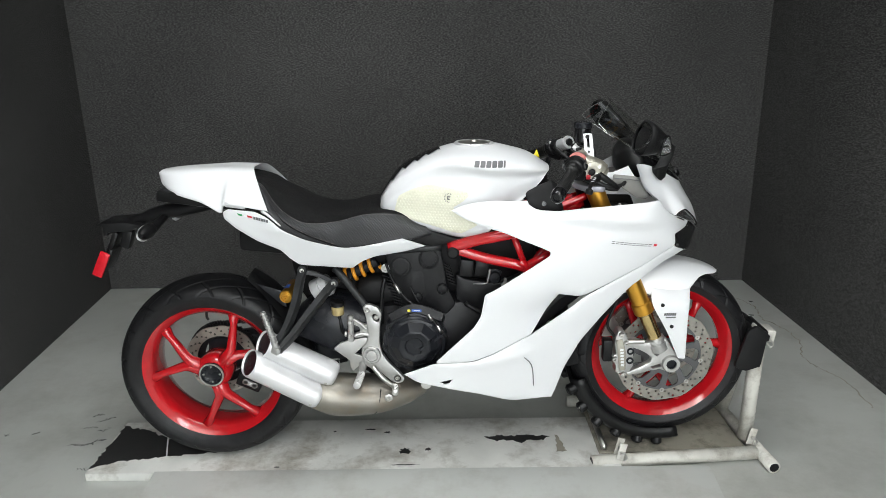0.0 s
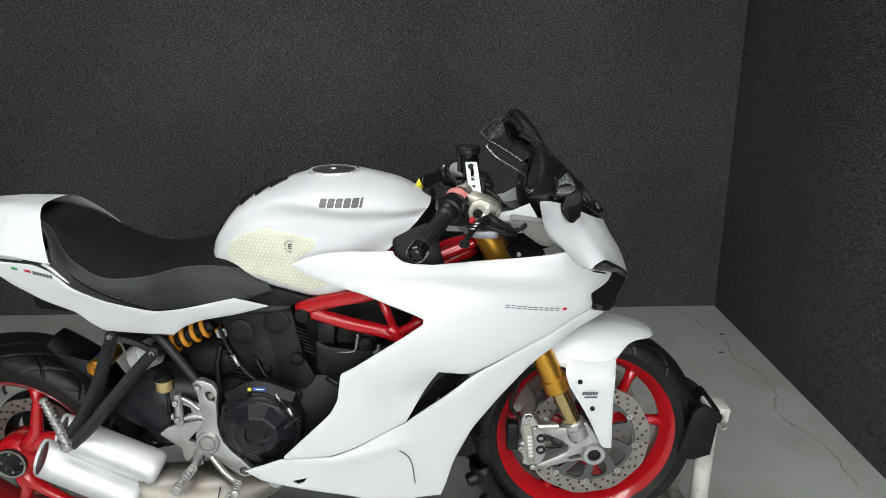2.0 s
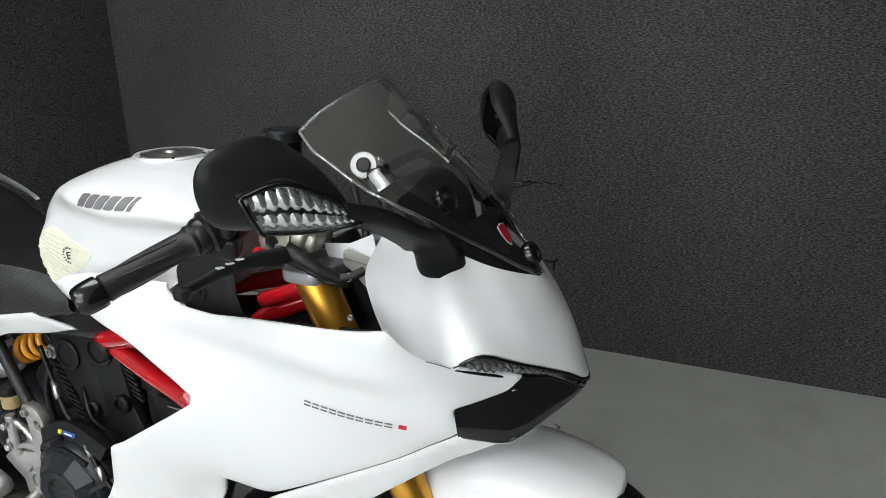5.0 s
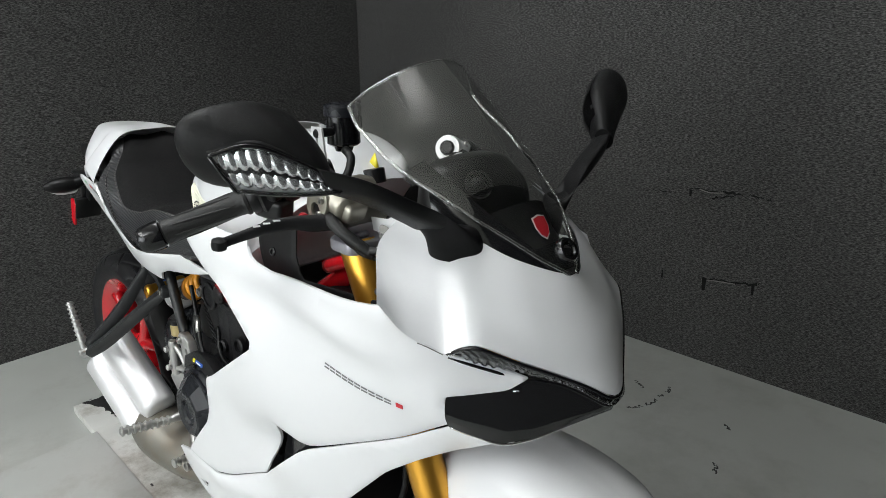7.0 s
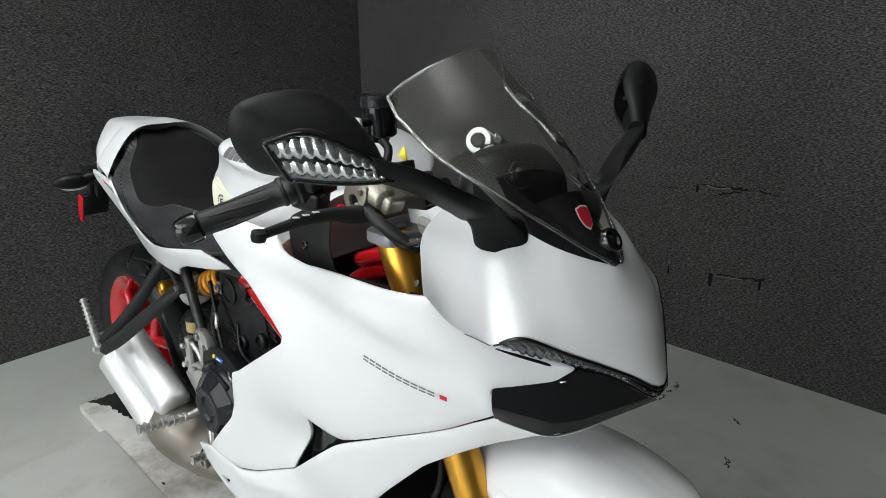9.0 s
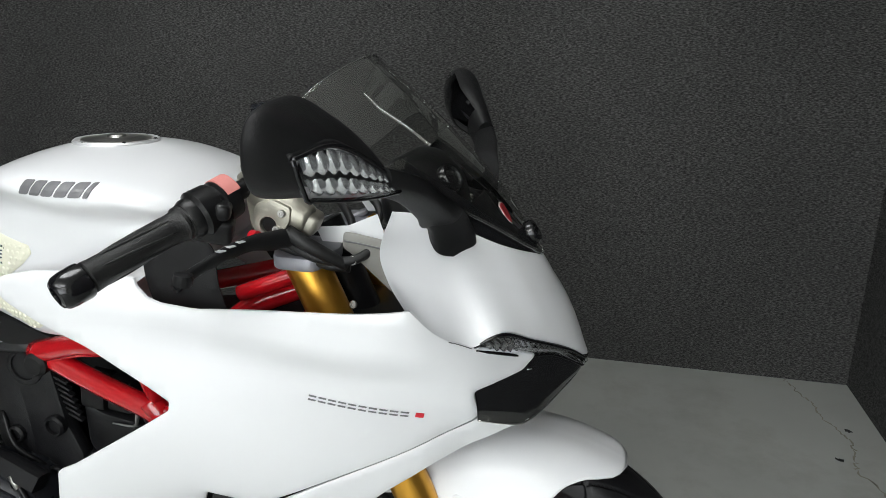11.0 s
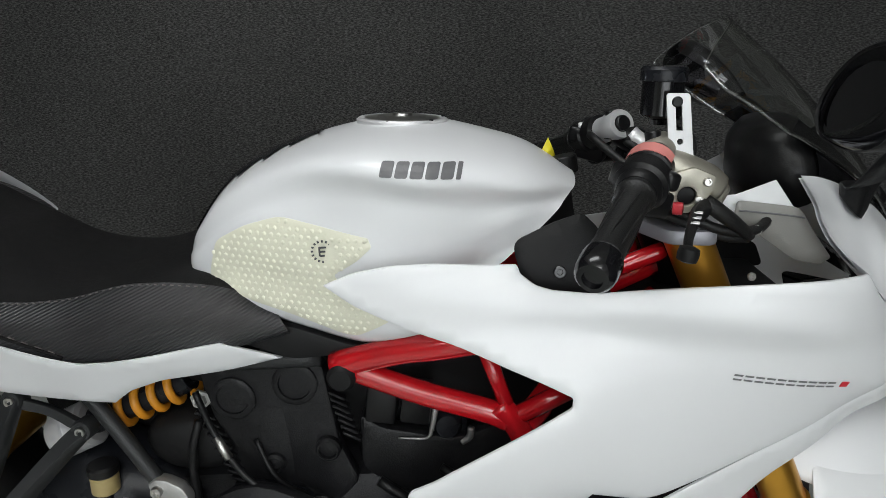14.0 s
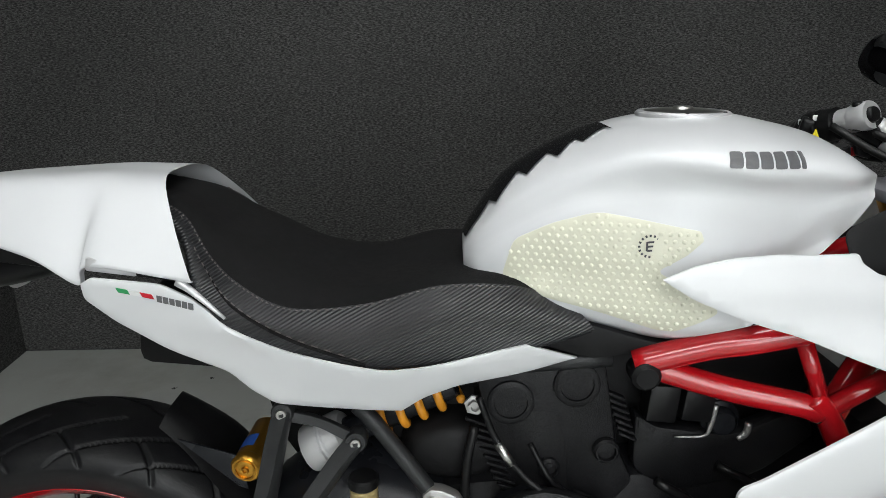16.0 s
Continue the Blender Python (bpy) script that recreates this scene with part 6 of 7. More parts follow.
for a, b in (((0.166, -0.190, 0.444), (0.372, -0.168, 0.312)), ((0.206, -0.158, 0.492), (0.418, -0.140, 0.370))):
    a, b = np.array(a), np.array(b)
    d = b - a
    ln = float(np.linalg.norm(d))

    def scarf(bm):
        """Cuts the tail end at a slant that opens to the side."""
        for v in bm.verts:
            h = (np.array(v.co) - a) @ d / ln
            if h < 0.045:
                v.co += Vector(d / ln) * (-(v.co.y - a[1]) * 0.46 + (v.co.z - a[2]) * 0.10) * (1 - max(0, h) / 0.05)
    bm = B()
    lathe(bm, [(0.0375, 0.03), (0.0385, 0.002), (0.0405, -0.001), (0.0425, 0.003), (0.0425, 0.03), (0.0425, ln - 0.024), (0.0412, ln - 0.012), (0.037, ln - 0.003), (0.030, ln + 0.001), (0.015, ln + 0.002)], tuple(a), tuple(d), 44)
    scarf(bm)
    part("silencer", bm, SATIN, exhaust, "satin aluminium silencer")
    # liner coloured near black to stand in for the shade in the hollow
    bm = B()
    lathe(bm, [(0.0376, 0.004), (0.0365, 0.02), (0.030, 0.07), (0.0, 0.075)], tuple(a), tuple(d), 36)
    scarf(bm)
    part("silencer_mouth", bm, COVER, exhaust, "silencer mouth liner coloured dark for the shade inside")
    bm = B()
    p = b - d / ln * 0.02 + np.array((-0.008, -0.037, -0.016))
    bolt(bm, tuple(p), (0, -0.9, -0.4), 0.0045, 0.003, 10)
    part("rivet", bm, STEEL, exhaust)
VIEW_INSET = 0.0
# sump edge and stand lug under the belly
bm = B()
cyl(bm, (0.705, -0.150, 0.352), (0.705, -0.170, 0.352), 0.017, 24)
part("stand_bobbin", bm, SILVER, bike, "pale round stand lug")

# ---- front end ----


def fork_at(z, y):
    return (1.345 + (0.655 - z) * 0.445, y, z)


for s in (-1, 1):
    bm = B()
    fy = s * 0.100
    cyl(bm, fork_at(0.575, fy), fork_at(0.955, fy), 0.0275, 32)
    leg = part("fork_outer", bm, GOLD, bike, "gold anodised upper fork tube")
    bm = B()
    cyl(bm, fork_at(0.555, fy), fork_at(0.590, fy), 0.0315, 32, 0.003)
    part("fork_collar", bm, GOLD, leg)
    bm = B()
    cyl(bm, fork_at(0.44, fy), fork_at(0.56, fy), 0.0215, 28)
    part("fork_slider", bm, TIN, leg, "pale gold coated slider")
    bm = B()
    cyl(bm, fork_at(0.957, fy), fork_at(0.966, fy), 0.020, 32, 0.003)
    part("fork_cap", bm, CLAMPG, leg)
    # axle foot and radial caliper mount
    bm = B()
    cyl(bm, fork_at(0.425, fy), fork_at(0.472, fy), 0.0275, 28, 0.004)
    lathe(bm, [(0.0275, -0.004), (0.0290, -0.003), (0.0290, 0.003), (0.0275, 0.004)], fork_at(0.452, fy), (-0.41, 0, 0.91), 28)
    part("fork_clamp", bm, SILVER, leg, "cast fork bottom clamp")
    bm = B()
    foot = soften([(1.336, 0.464), (1.362, 0.470), (1.400, 0.456), (1.429, 0.463), (1.459, 0.472), (1.481, 0.438), (1.501, 0.409), (1.507, 0.382), (1.500, 0.360), (1.482, 0.353), (1.462, 0.359), (1.440, 0.368), (1.396, 0.354), (1.348, 0.345), (1.341, 0.355), (1.378, 0.371), (1.415, 0.391), (1.418, 0.405), (1.403, 0.420), (1.378, 0.433), (1.337, 0.449)], (), 0.008)
    window = [(1.413, 0.440), (1.434, 0.441), (1.448, 0.428), (1.436, 0.410), (1.421, 0.420)]
    window2 = [(1.418, 0.374), (1.446, 0.384), (1.452, 0.374), (1.426, 0.366)]
    plate(bm, foot, 0.024, xz(-0.092 if s < 0 else 0.116), [window, window2], b_=0.0035)
    part("axle_foot", bm, SILVER, leg, "cast aluminium axle foot with caliper arms")
    bm = B()
    lathe(bm, [(0.0165, -0.020), (0.026, -0.020), (0.029, -0.016), (0.029, 0.016), (0.026, 0.021), (0.0165, 0.021)], (1.479, s * 0.106, 0.386), (0, s, 0), 36, True)
    part("axle_ring", bm, SILVER, leg)
    bm = B()
    lathe(bm, [(0.0155, 0.0), (0.0155, 0.004), (0.012, 0.005), (0.010, -0.01), (0.0, -0.01)], (1.479, s * 0.120, 0.386), (0, s, 0), 24)
    part("axle_end", bm, COVER, leg, "hollow dark axle end")
    bm = B()
    body = soften([(1.301, 0.481), (1.309, 0.498), (1.326, 0.498), (1.337, 0.478), (1.346, 0.456), (1.358, 0.441), (1.362, 0.378), (1.350, 0.356), (1.325, 0.350), (1.304, 0.357), (1.307, 0.379), (1.296, 0.394), (1.293, 0.413), (1.305, 0.420), (1.299, 0.452)], (), 0.007)
    plate(bm, body, 0.044, xz(-0.072 if s < 0 else 0.116), [], b_=0.005)
    cal = part("brake_caliper", bm, SILVER, bike, "silver radial brake caliper")
    bm = B()
    beam(bm, [(1.312, s * 0.117, 0.470), (1.322, s * 0.120, 0.420), (1.326, s * 0.117, 0.366)], [0.020, 0.026, 0.020], 0.008, (0, s, 0))
    part("caliper_face", bm, BRONZE, cal, "flat caliper face")
    for k in range(6):
        bm = B()
        box(bm, (1.3245 - 0.0009 * k, s * 0.1245, 0.386 + 0.0105 * k), (0.010, 0.0012, 0.0076), (0, 6, 0), 0.0003, 1)
        part("caliper_mark", bm, WHITED, cal, "plain pale slab" if k == 0 else "", smooth=False)
    for z in (0.398, 0.430):
        bm = B()
        lathe(bm, [(0.006, 0.0), (0.0115, 0.0), (0.0115, 0.003), (0.006, 0.003)], (1.349, s * 0.1165, z), (0, s, 0), 20, True)
        part("piston_ring", bm, COVER, cal)
    for x, z in ((1.318, 0.487), (1.334, 0.459), (1.330, 0.352), (1.300, 0.405)):
        bm = B()
        bolt(bm, (x, s * 0.116, z), (0, s, 0), 0.0085, 0.008)
        part("caliper_bolt", bm, STEEL, cal)
    bm = B()
    cyl(bm, (1.338, s * 0.112, 0.461), (1.392, s * 0.112, 0.461), 0.008, 14)
    part("mount_stud", bm, STEEL, cal)
    bm = B()
    box(bm, (1.282, s * 0.088, 0.425), (0.03, 0.035, 0.075), (0, 0, 0), 0.006)
    part("pad_carrier", bm, BLACK, cal)
    bm = B()
    tube(bm, [(1.30, s * 0.10, 0.475), (1.275, s * 0.105, 0.52), (1.30, s * 0.10, 0.60), (1.29, s * 0.09, 0.70)], 0.005, 8)
    part("brake_hose", bm, BLACK, cal)
# mudguard
GPROF = spline([(0.0, 0.326), (0.035, 0.3235), (0.066, 0.309), (0.088, 0.283), (0.104, 0.242)], 8)
rows = []
for a in np.linspace(61.5, 126, 44):
    smax = float(np.interp(a, [61.5, 62.5, 64, 67, 71, 75, 79, 84, 106, 114, 126], [0.12, 0.24, 0.34, 0.43, 0.52, 0.66, 0.88, 1.0, 1.0, 0.85, 0.70]))
    an = radians(a)
    row = []
    for v in np.linspace(-1, 1, 33):
        k = abs(v) * smax * (len(GPROF) - 1)
        y, rr = (float(np.interp(k, range(len(GPROF)), GPROF[:, i])) for i in (0, 1))
        row.append((1.479 + rr * math.cos(an), math.copysign(y, v), 0.377 + rr * math.sin(an)))
    rows.append(row)
bm = B()
quad_grid(bm, rows, False)
guard = part("front_mudguard", bm, WHITE, bike, "pearl white front mudguard", angle=70)
guard.modifiers.new("thickness", "SOLIDIFY").thickness = 0.004
for s in (-1, 1):
    bm = B()
    leg_o = [(1.412, 0.575), (1.404, 0.600), (1.408, 0.640), (1.45, 0.652), (1.495, 0.652), (1.527, 0.640), (1.522, 0.610), (1.517, 0.535), (1.520, 0.405), (1.497, 0.408), (1.458, 0.495)]
    shell(bm, soften(leg_o, (), 0.009), lambda x, z: float(np.interp(z, [0.40, 0.52, 0.55, 0.585, 0.60, 0.612, 0.625, 0.66], [0.127, 0.127, 0.1255, 0.122, 0.117, 0.111, 0.103, 0.076])), s, 0.004)
    part("mudguard_leg", bm, WHITE, guard, "white mudguard side leg")
    for x, z in ((1.437, 0.586), (1.468, 0.517)):
        bm = B()
        bolt(bm, (x, s * (0.1222 if z > 0.55 else 0.127), z), (0, s, 0.1), 0.006, 0.003)
        part("mudguard_screw", bm, BLACK, guard)
bm = B()
for k in range(6):
    shell(bm, [(1.442 + 0.0062 * k, 0.553), (1.447 + 0.0062 * k, 0.553), (1.4485 + 0.0062 * k, 0.561), (1.4435 + 0.0062 * k, 0.561)], lambda x, z: 0.1262, -1, 0.001, 0.004, lift=0.001, roll=0)
shell(bm, [(1.447, 0.545), (1.478, 0.545), (1.479, 0.549), (1.448, 0.549)], lambda x, z: 0.1264, -1, 0.001, 0.004, lift=0.001, roll=0)
part("mudguard_lettering", bm, DECAL, guard, "plain grey slabs", smooth=False)


# cockpit: clamp, clip-ons, levers
bm = B()
plate(bm, soften([(1.185, -0.132), (1.240, -0.135), (1.252, -0.07), (1.225, 0.0), (1.252, 0.07), (1.240, 0.135), (1.185, 0.132), (1.150, 0.05), (1.150, -0.05)], (), 0.01), 0.018, Matrix.Translation((0, 0, 0.945)), b_=0.004)
part("top_clamp", bm, CLAMPG, bike, "lilac-grey top fork clamp")
BAR_A, BAR_B = np.array((1.167, 0.127, 1.054)), np.array((1.072, 0.328, 0.982))
for s in (-1, 1):
    f = np.array((1, s, 1))
    a, b = BAR_A * f, BAR_B * f
    d = (b - a) / np.linalg.norm(b - a)
    bm = B()
    k = 0.85 if s < 0 else 1.0
    lathe(bm, [(0.0125, -0.014), (0.0205 * k, -0.014), (0.022 * k, -0.010), (0.022 * k, 0.010), (0.0205 * k, 0.014), (0.0125, 0.014)], tuple(a), tuple(d), 28, True)
    tube(bm, [a + np.array((0.02, -0.002 * s, -0.012)), a + np.array((0.045, -0.012 * s, -0.035)), (1.205, 0.105 * s, 1.005)], [0.014, 0.015, 0.020], 14)
    clip = part("clip_on", bm, BRONZE if s < 0 else SATIN, bike, "cast aluminium clip-on riser")
    if s > 0:
        bm = B()
        lathe(bm, [(0.0125, 0.012), (0.0195, 0.014), (0.0195, 0.034), (0.016, 0.036), (0.016, 0.046), (0.0125, 0.047)], tuple(a), tuple(d), 24)
        box(bm, tuple(a + d * 0.022 + np.array((0.016, 0, 0.008))), (0.022, 0.028, 0.020), (0, 20, 66), 0.005, 3)
        part("bar_clamp", bm, SATIN, clip, "bright aluminium bar clamp")
        bm = B()
        bolt(bm, tuple(a + d * 0.022 + np.array((0.026, 0, 0.014))), (0.9, 0, 0.4), 0.0055, 0.004)
        part("clamp_bolt", bm, STEEL, clip)
    bm = B()
    cyl(bm, tuple(a - d * 0.02), tuple(b - d * 0.02), 0.0115, 20)
    part("bar_tube", bm, BLACK, clip)
    bm = B()
    prof = [(0.0150, 0.0), (0.0175, 0.003), (0.0168, 0.010), (0.0160, 0.030), (0.0164, 0.070), (0.0172, 0.100), (0.0180, 0.110), (0.0205, 0.113), (0.0205, 0.117), (0.0190, 0.118), (0.0205, 0.121), (0.0205, 0.125), (0.015, 0.127)]
    lathe(bm, prof, tuple(b - d * 0.012), tuple(-d), 30)
    gx, gy = (np.array(v) for v in axes(tuple(-d))[:2])
    rubber = part("grip", bm, RUBBER, clip, "fluted black rubber grip")
    for k in range(7):
        bm = B()
        an = 2 * math.pi * k / 7
        rib = [b - d * 0.012 - d * h + (0.0163 if h < 0.08 else 0.0170) * (math.cos(an + 6 * h) * gx + math.sin(an + 6 * h) * gy) for h in (0.016, 0.04, 0.07, 0.098)]
        tube(bm, rib, [0.0008, 0.0018, 0.0018, 0.0008], 6)
        part("grip_flute", bm, RUBBER, rubber)
    bm = B()
    lathe(bm, [(0.014, -0.005), (0.0192, -0.003), (0.0198, 0.001), (0.0192, 0.016), (0.0178, 0.023), (0.0145, 0.027), (0.0095, 0.028), (0.0088, 0.024), (0.0, 0.024)], tuple(b - d * 0.008), tuple(d), 28)
    part("bar_end", bm, GLOSSB, clip, "gloss black bar end weight")
    bm = B()
    c = a + d * 0.070
    lathe(bm, [(0.017, -0.034), (0.025, -0.032), (0.0265, -0.014), (0.0235, -0.012), (0.0235, -0.008), (0.0275, -0.006), (0.0285, 0.016), (0.024, 0.020), (0.024, 0.026), (0.021, 0.032)], tuple(c), tuple(d), 26)
    part("switch_housing", bm, BLACK, clip, "black bar switch housing")
    for off, size in (((0.004, 0, -0.022), (0.046, 0.034, 0.030)), ((-0.020, 0, 0.004), (0.022, 0.030, 0.026)), ((0.020, 0, 0.002), (0.018, 0.040, 0.020))):
        bm = B()
        box(bm, tuple(c + np.array(off)), size, (8, 12, s * -24), 0.006, 3)
        part("switch_block", bm, BLACK, clip)
    if s < 0:
        bm = B()
        q = a + d * 0.045
        lathe(bm, [(0.018, -0.010), (0.0275, -0.009), (0.0275, 0.009), (0.018, 0.010)], tuple(q), tuple(d), 32)
        bmesh.ops.delete(bm, geom=[v for v in bm.verts if v.co.z < q[2] + 0.009], context="VERTS")
        part("stop_switch", bm, PINK, clip, "faded red stop switch")
    else:
        for k in range(3):
            bm = B()
            box(bm, tuple(a + d * (0.055 + 0.013 * k) + np.array((-0.022, 0, 0.012))), (0.006, 0.008, 0.009), (0, 0, 66), 0.0015)
            part("switch_button", bm, WHITED, clip, "small pale switch button")
    # levers and cylinders
    m0 = np.array((1.166, 0.130 * s, 1.046))
    m1 = np.array((1.236, 0.132 * s, 1.012))
    p0 = np.array((1.206, 0.156 * s, 1.004))
    cast = BRONZE if s < 0 else BLACK
    bm = B()
    tube(bm, [m0, m0 * 0.7 + m1 * 0.3, m0 * 0.25 + m1 * 0.75, m1], [0.016, 0.020, 0.021, 0.016], 18)
    tube(bm, [m0 + np.array((-0.003, 0, -0.01)), m0 + np.array((-0.006, -0.002 * s, 0.018))], 0.0125, 16)
    part("master_cylinder", bm, cast, clip, "bronze-grey master cylinder" if s < 0 else "")
    bm = B()
    flange = soften([(1.172, 1.012), (1.180, 1.034), (1.200, 1.040), (1.224, 1.030), (1.222, 1.014), (1.212, 1.000), (1.196, 0.988), (1.178, 0.994)], (), 0.006)
    plate(bm, flange, 0.010, xz(s * 0.150 + 0.005), [hole(1.194, 1.008, 0.0105)], 0.0015)
    part("lever_perch", bm, cast, clip)
    bm = B()
    box(bm, (1.226, s * 0.120, 1.010), (0.038, 0.036, 0.028), (0, 26, s * -8), 0.007, 3)
    part("master_block", bm, cast, clip)
    # black plug stands in for the shade in the bore
    bm = B()
    cyl(bm, (1.194, s * 0.138, 1.008), (1.194, s * 0.150, 1.008), 0.0105, 18)
    part("bore_shade", bm, BLACK, clip)
    bm = B()
    cyl(bm, tuple(m0 + np.array((-0.006, -0.002 * s, 0.018))), tuple(m0 + np.array((-0.008, -0.003 * s, 0.030))), 0.009, 16)
    part("bleed_cap", bm, BLACK, clip)
    for q in ((1.214, 1.024), (1.206, 1.004)):
        bm = B()
        bolt(bm, (q[0], s * 0.156, q[1]), (0, s, 0.15), 0.0048, 0.004)
        part("perch_bolt", bm, STEEL, clip)
    bm = B()
    tip = np.array((1.162, 0.281 * s, 0.980))
    tube(bm, [p0 + np.array((0.012, -0.010 * s, -0.010)), p0 + np.array((0.0, 0.012 * s, -0.010)), (1.194, 0.192 * s, 0.997), (1.182, 0.222 * s, 0.994), (1.169, 0.255 * s, 0.986), tip], [0.012, 0.012, 0.0095, 0.0085, 0.0070, 0.0068], 12, 5, 0.65, (0, 0, 1))
    lathe(bm, [(0.004, -0.008), (0.0095, -0.006), (0.0105, 0), (0.0095, 0.006), (0.004, 0.008)], tuple(tip), (0.2, 0, 1), 14)
    part("lever", bm, MATT, clip, "short black adjustable lever")
    bm = B()
    for k in range(3):
        q = np.array((1.186, 0.212 * s, 1.000)) * (1 - k / 3) + np.array((1.171, 0.248 * s, 0.993)) * k / 3
        box(bm, tuple(q + np.array((0.004, 0, 0.0035))), (0.009, 0.0085, 0.0012), (0, 0, s * -70), 0.0003, 1)
    part("lever_mark", bm, SATIN, clip, "plain pale strokes", smooth=False)
    bm = B()
    lathe(bm, [(0.003, -0.006), (0.007, -0.005), (0.007, 0.005), (0.003, 0.006)], (1.182, 0.166 * s, 0.997), (0.9, 0.3 * s, 0), 14)
    part("lever_adjuster", bm, REDD, clip, "small red adjuster wheel")
    bm = B()
    tube(bm, [(1.215, 0.148 * s, 1.002), (1.232, 0.147 * s, 0.990), (1.252, 0.140 * s, 0.976), (1.279, 0.122 * s, 0.955)], [0.0085, 0.009, 0.0085, 0.007], 12)
    part("lever_cable", bm, RUBBER, clip, "black rubber cable boot")
# brake fluid reservoir on its bracket
POT = (1.175, -0.088, 1.087)
bm = B()
lathe(bm, [(0.012, -0.008), (0.014, -0.002), (0.020, 0.0), (0.0235, 0.003), (0.0235, 0.042), (0.021, 0.044)], POT, (0.02, 0, 1), 32)
pot = part("brake_reservoir", bm, GLOSSB, bike, "dark smoked brake fluid reservoir")
bm = B()
lathe(bm, [(0.022, 0.040)] + [(0.0260 + (0.0006 if k % 2 else 0), 0.041 + 0.0025 * k) for k in range(6)] + [(0.0245, 0.057), (0.019, 0.058), (0.0, 0.0575)], POT, (0.02, 0, 1), 40)
part("reservoir_lid", bm, COVER, pot, "grey ribbed lid")
bm = B()
cyl(bm, (1.180, -0.108, 1.108), (1.180, -0.138, 1.108), 0.006, 14)
part("bracket_bolt", bm, BLACK, pot)
bm = B()
plate(bm, soften([(1.168, 1.117), (1.193, 1.117), (1.203, 1.046), (1.177, 1.040)], (), 0.006, 0.15), 0.003, xz(-0.133), [[(1.1785, 1.104), (1.1855, 1.104), (1.1885, 1.077), (1.1815, 1.077)], hole(1.1865, 1.065, 0.0035), hole(1.1890, 1.050, 0.0042)])
part("reservoir_bracket", bm, SATIN, pot, "slotted aluminium bracket", smooth=False)
bm = B()
tube(bm, [(1.190, -0.098, 1.084), (1.204, -0.098, 1.072), (1.208, -0.110, 1.050), (1.196, -0.122, 1.040)], 0.006, 10)
part("reservoir_hose", bm, RUBBER, pot)
# ignition key with a yellow tag, cables
bm = B()
cyl(bm, (1.085, 0.035, 1.000), (1.080, 0.035, 1.024), 0.018, 24)
key = part("ignition_lock", bm, BLACK, bike, "black ignition lock")
bm = B()
plate(bm, [(-0.013, 0.0), (0.013, -0.002), (0.002, 0.026)], 0.002, pose(1.060, 0.050, 1.020, 80, 0, 15))
part("key_tag", bm, YELLOW, bike, "small yellow key tag")
for k, pts in enumerate(([(1.15, 0.15, 1.05), (1.20, 0.10, 1.02), (1.26, 0.06, 0.98), (1.24, 0.03, 0.93)], [(1.165, -0.135, 1.00), (1.203, -0.128, 0.981), (1.243, -0.130, 0.964), (1.285, -0.122, 0.962), (1.31, -0.10, 0.975)], [(1.17, -0.13, 0.985), (1.21, -0.12, 0.968), (1.25, -0.122, 0.954), (1.28, -0.115, 0.950)], [(1.13, 0.14, 1.04), (1.18, 0.08, 1.0), (1.24, 0.0, 0.97), (1.22, -0.02, 0.92)])):
    bm = B()
    tube(bm, pts, 0.006, 10)
    part("cable", bm, RUBBER, bike)
# instrument pod behind the screen, inner cowl
bm = B()
loft(bm, [[(x + rx * math.cos(a), ry * math.sin(a), z + rx * 0.5 * math.cos(a)) for a in np.linspace(0, 2 * math.pi, 14, endpoint=False)] for x, z, rx, ry in [(1.36, 0.985, 0.045, 0.085), (1.345, 1.02, 0.050, 0.092), (1.335, 1.043, 0.044, 0.084), (1.325, 1.064, 0.034, 0.070), (1.318, 1.076, 0.015, 0.045)]], 5)
pod = part("instrument_pod", bm, BLACK, bike, "black instrument pod behind the screen")
bm = B()
lathe(bm, [(0.020, -0.02), (0.020, 0.004), (0.017, 0.008), (0.014, 0.008), (0.012, 0.004), (0.006, 0.009), (0.0, 0.010)], (1.385, -0.035, 1.052), (0.75, -0.25, 0.55), 28)
part("pod_knob", bm, GLOSSB, pod, "round glossy knob")
bm = B()
rows = []
for sct in np.linspace(0.0, 0.30, 10):
    rows.append([screen_pt(sct, v * 0.98) + np.array([-0.022 * min(1, sct * 5), 0, -0.012 * min(1, sct * 5)]) for v in np.linspace(-1, 1, 13)])
quad_grid(bm, rows, False)
part("inner_cowl", bm, MATT, bike, "matt black inner cowl under the screen")
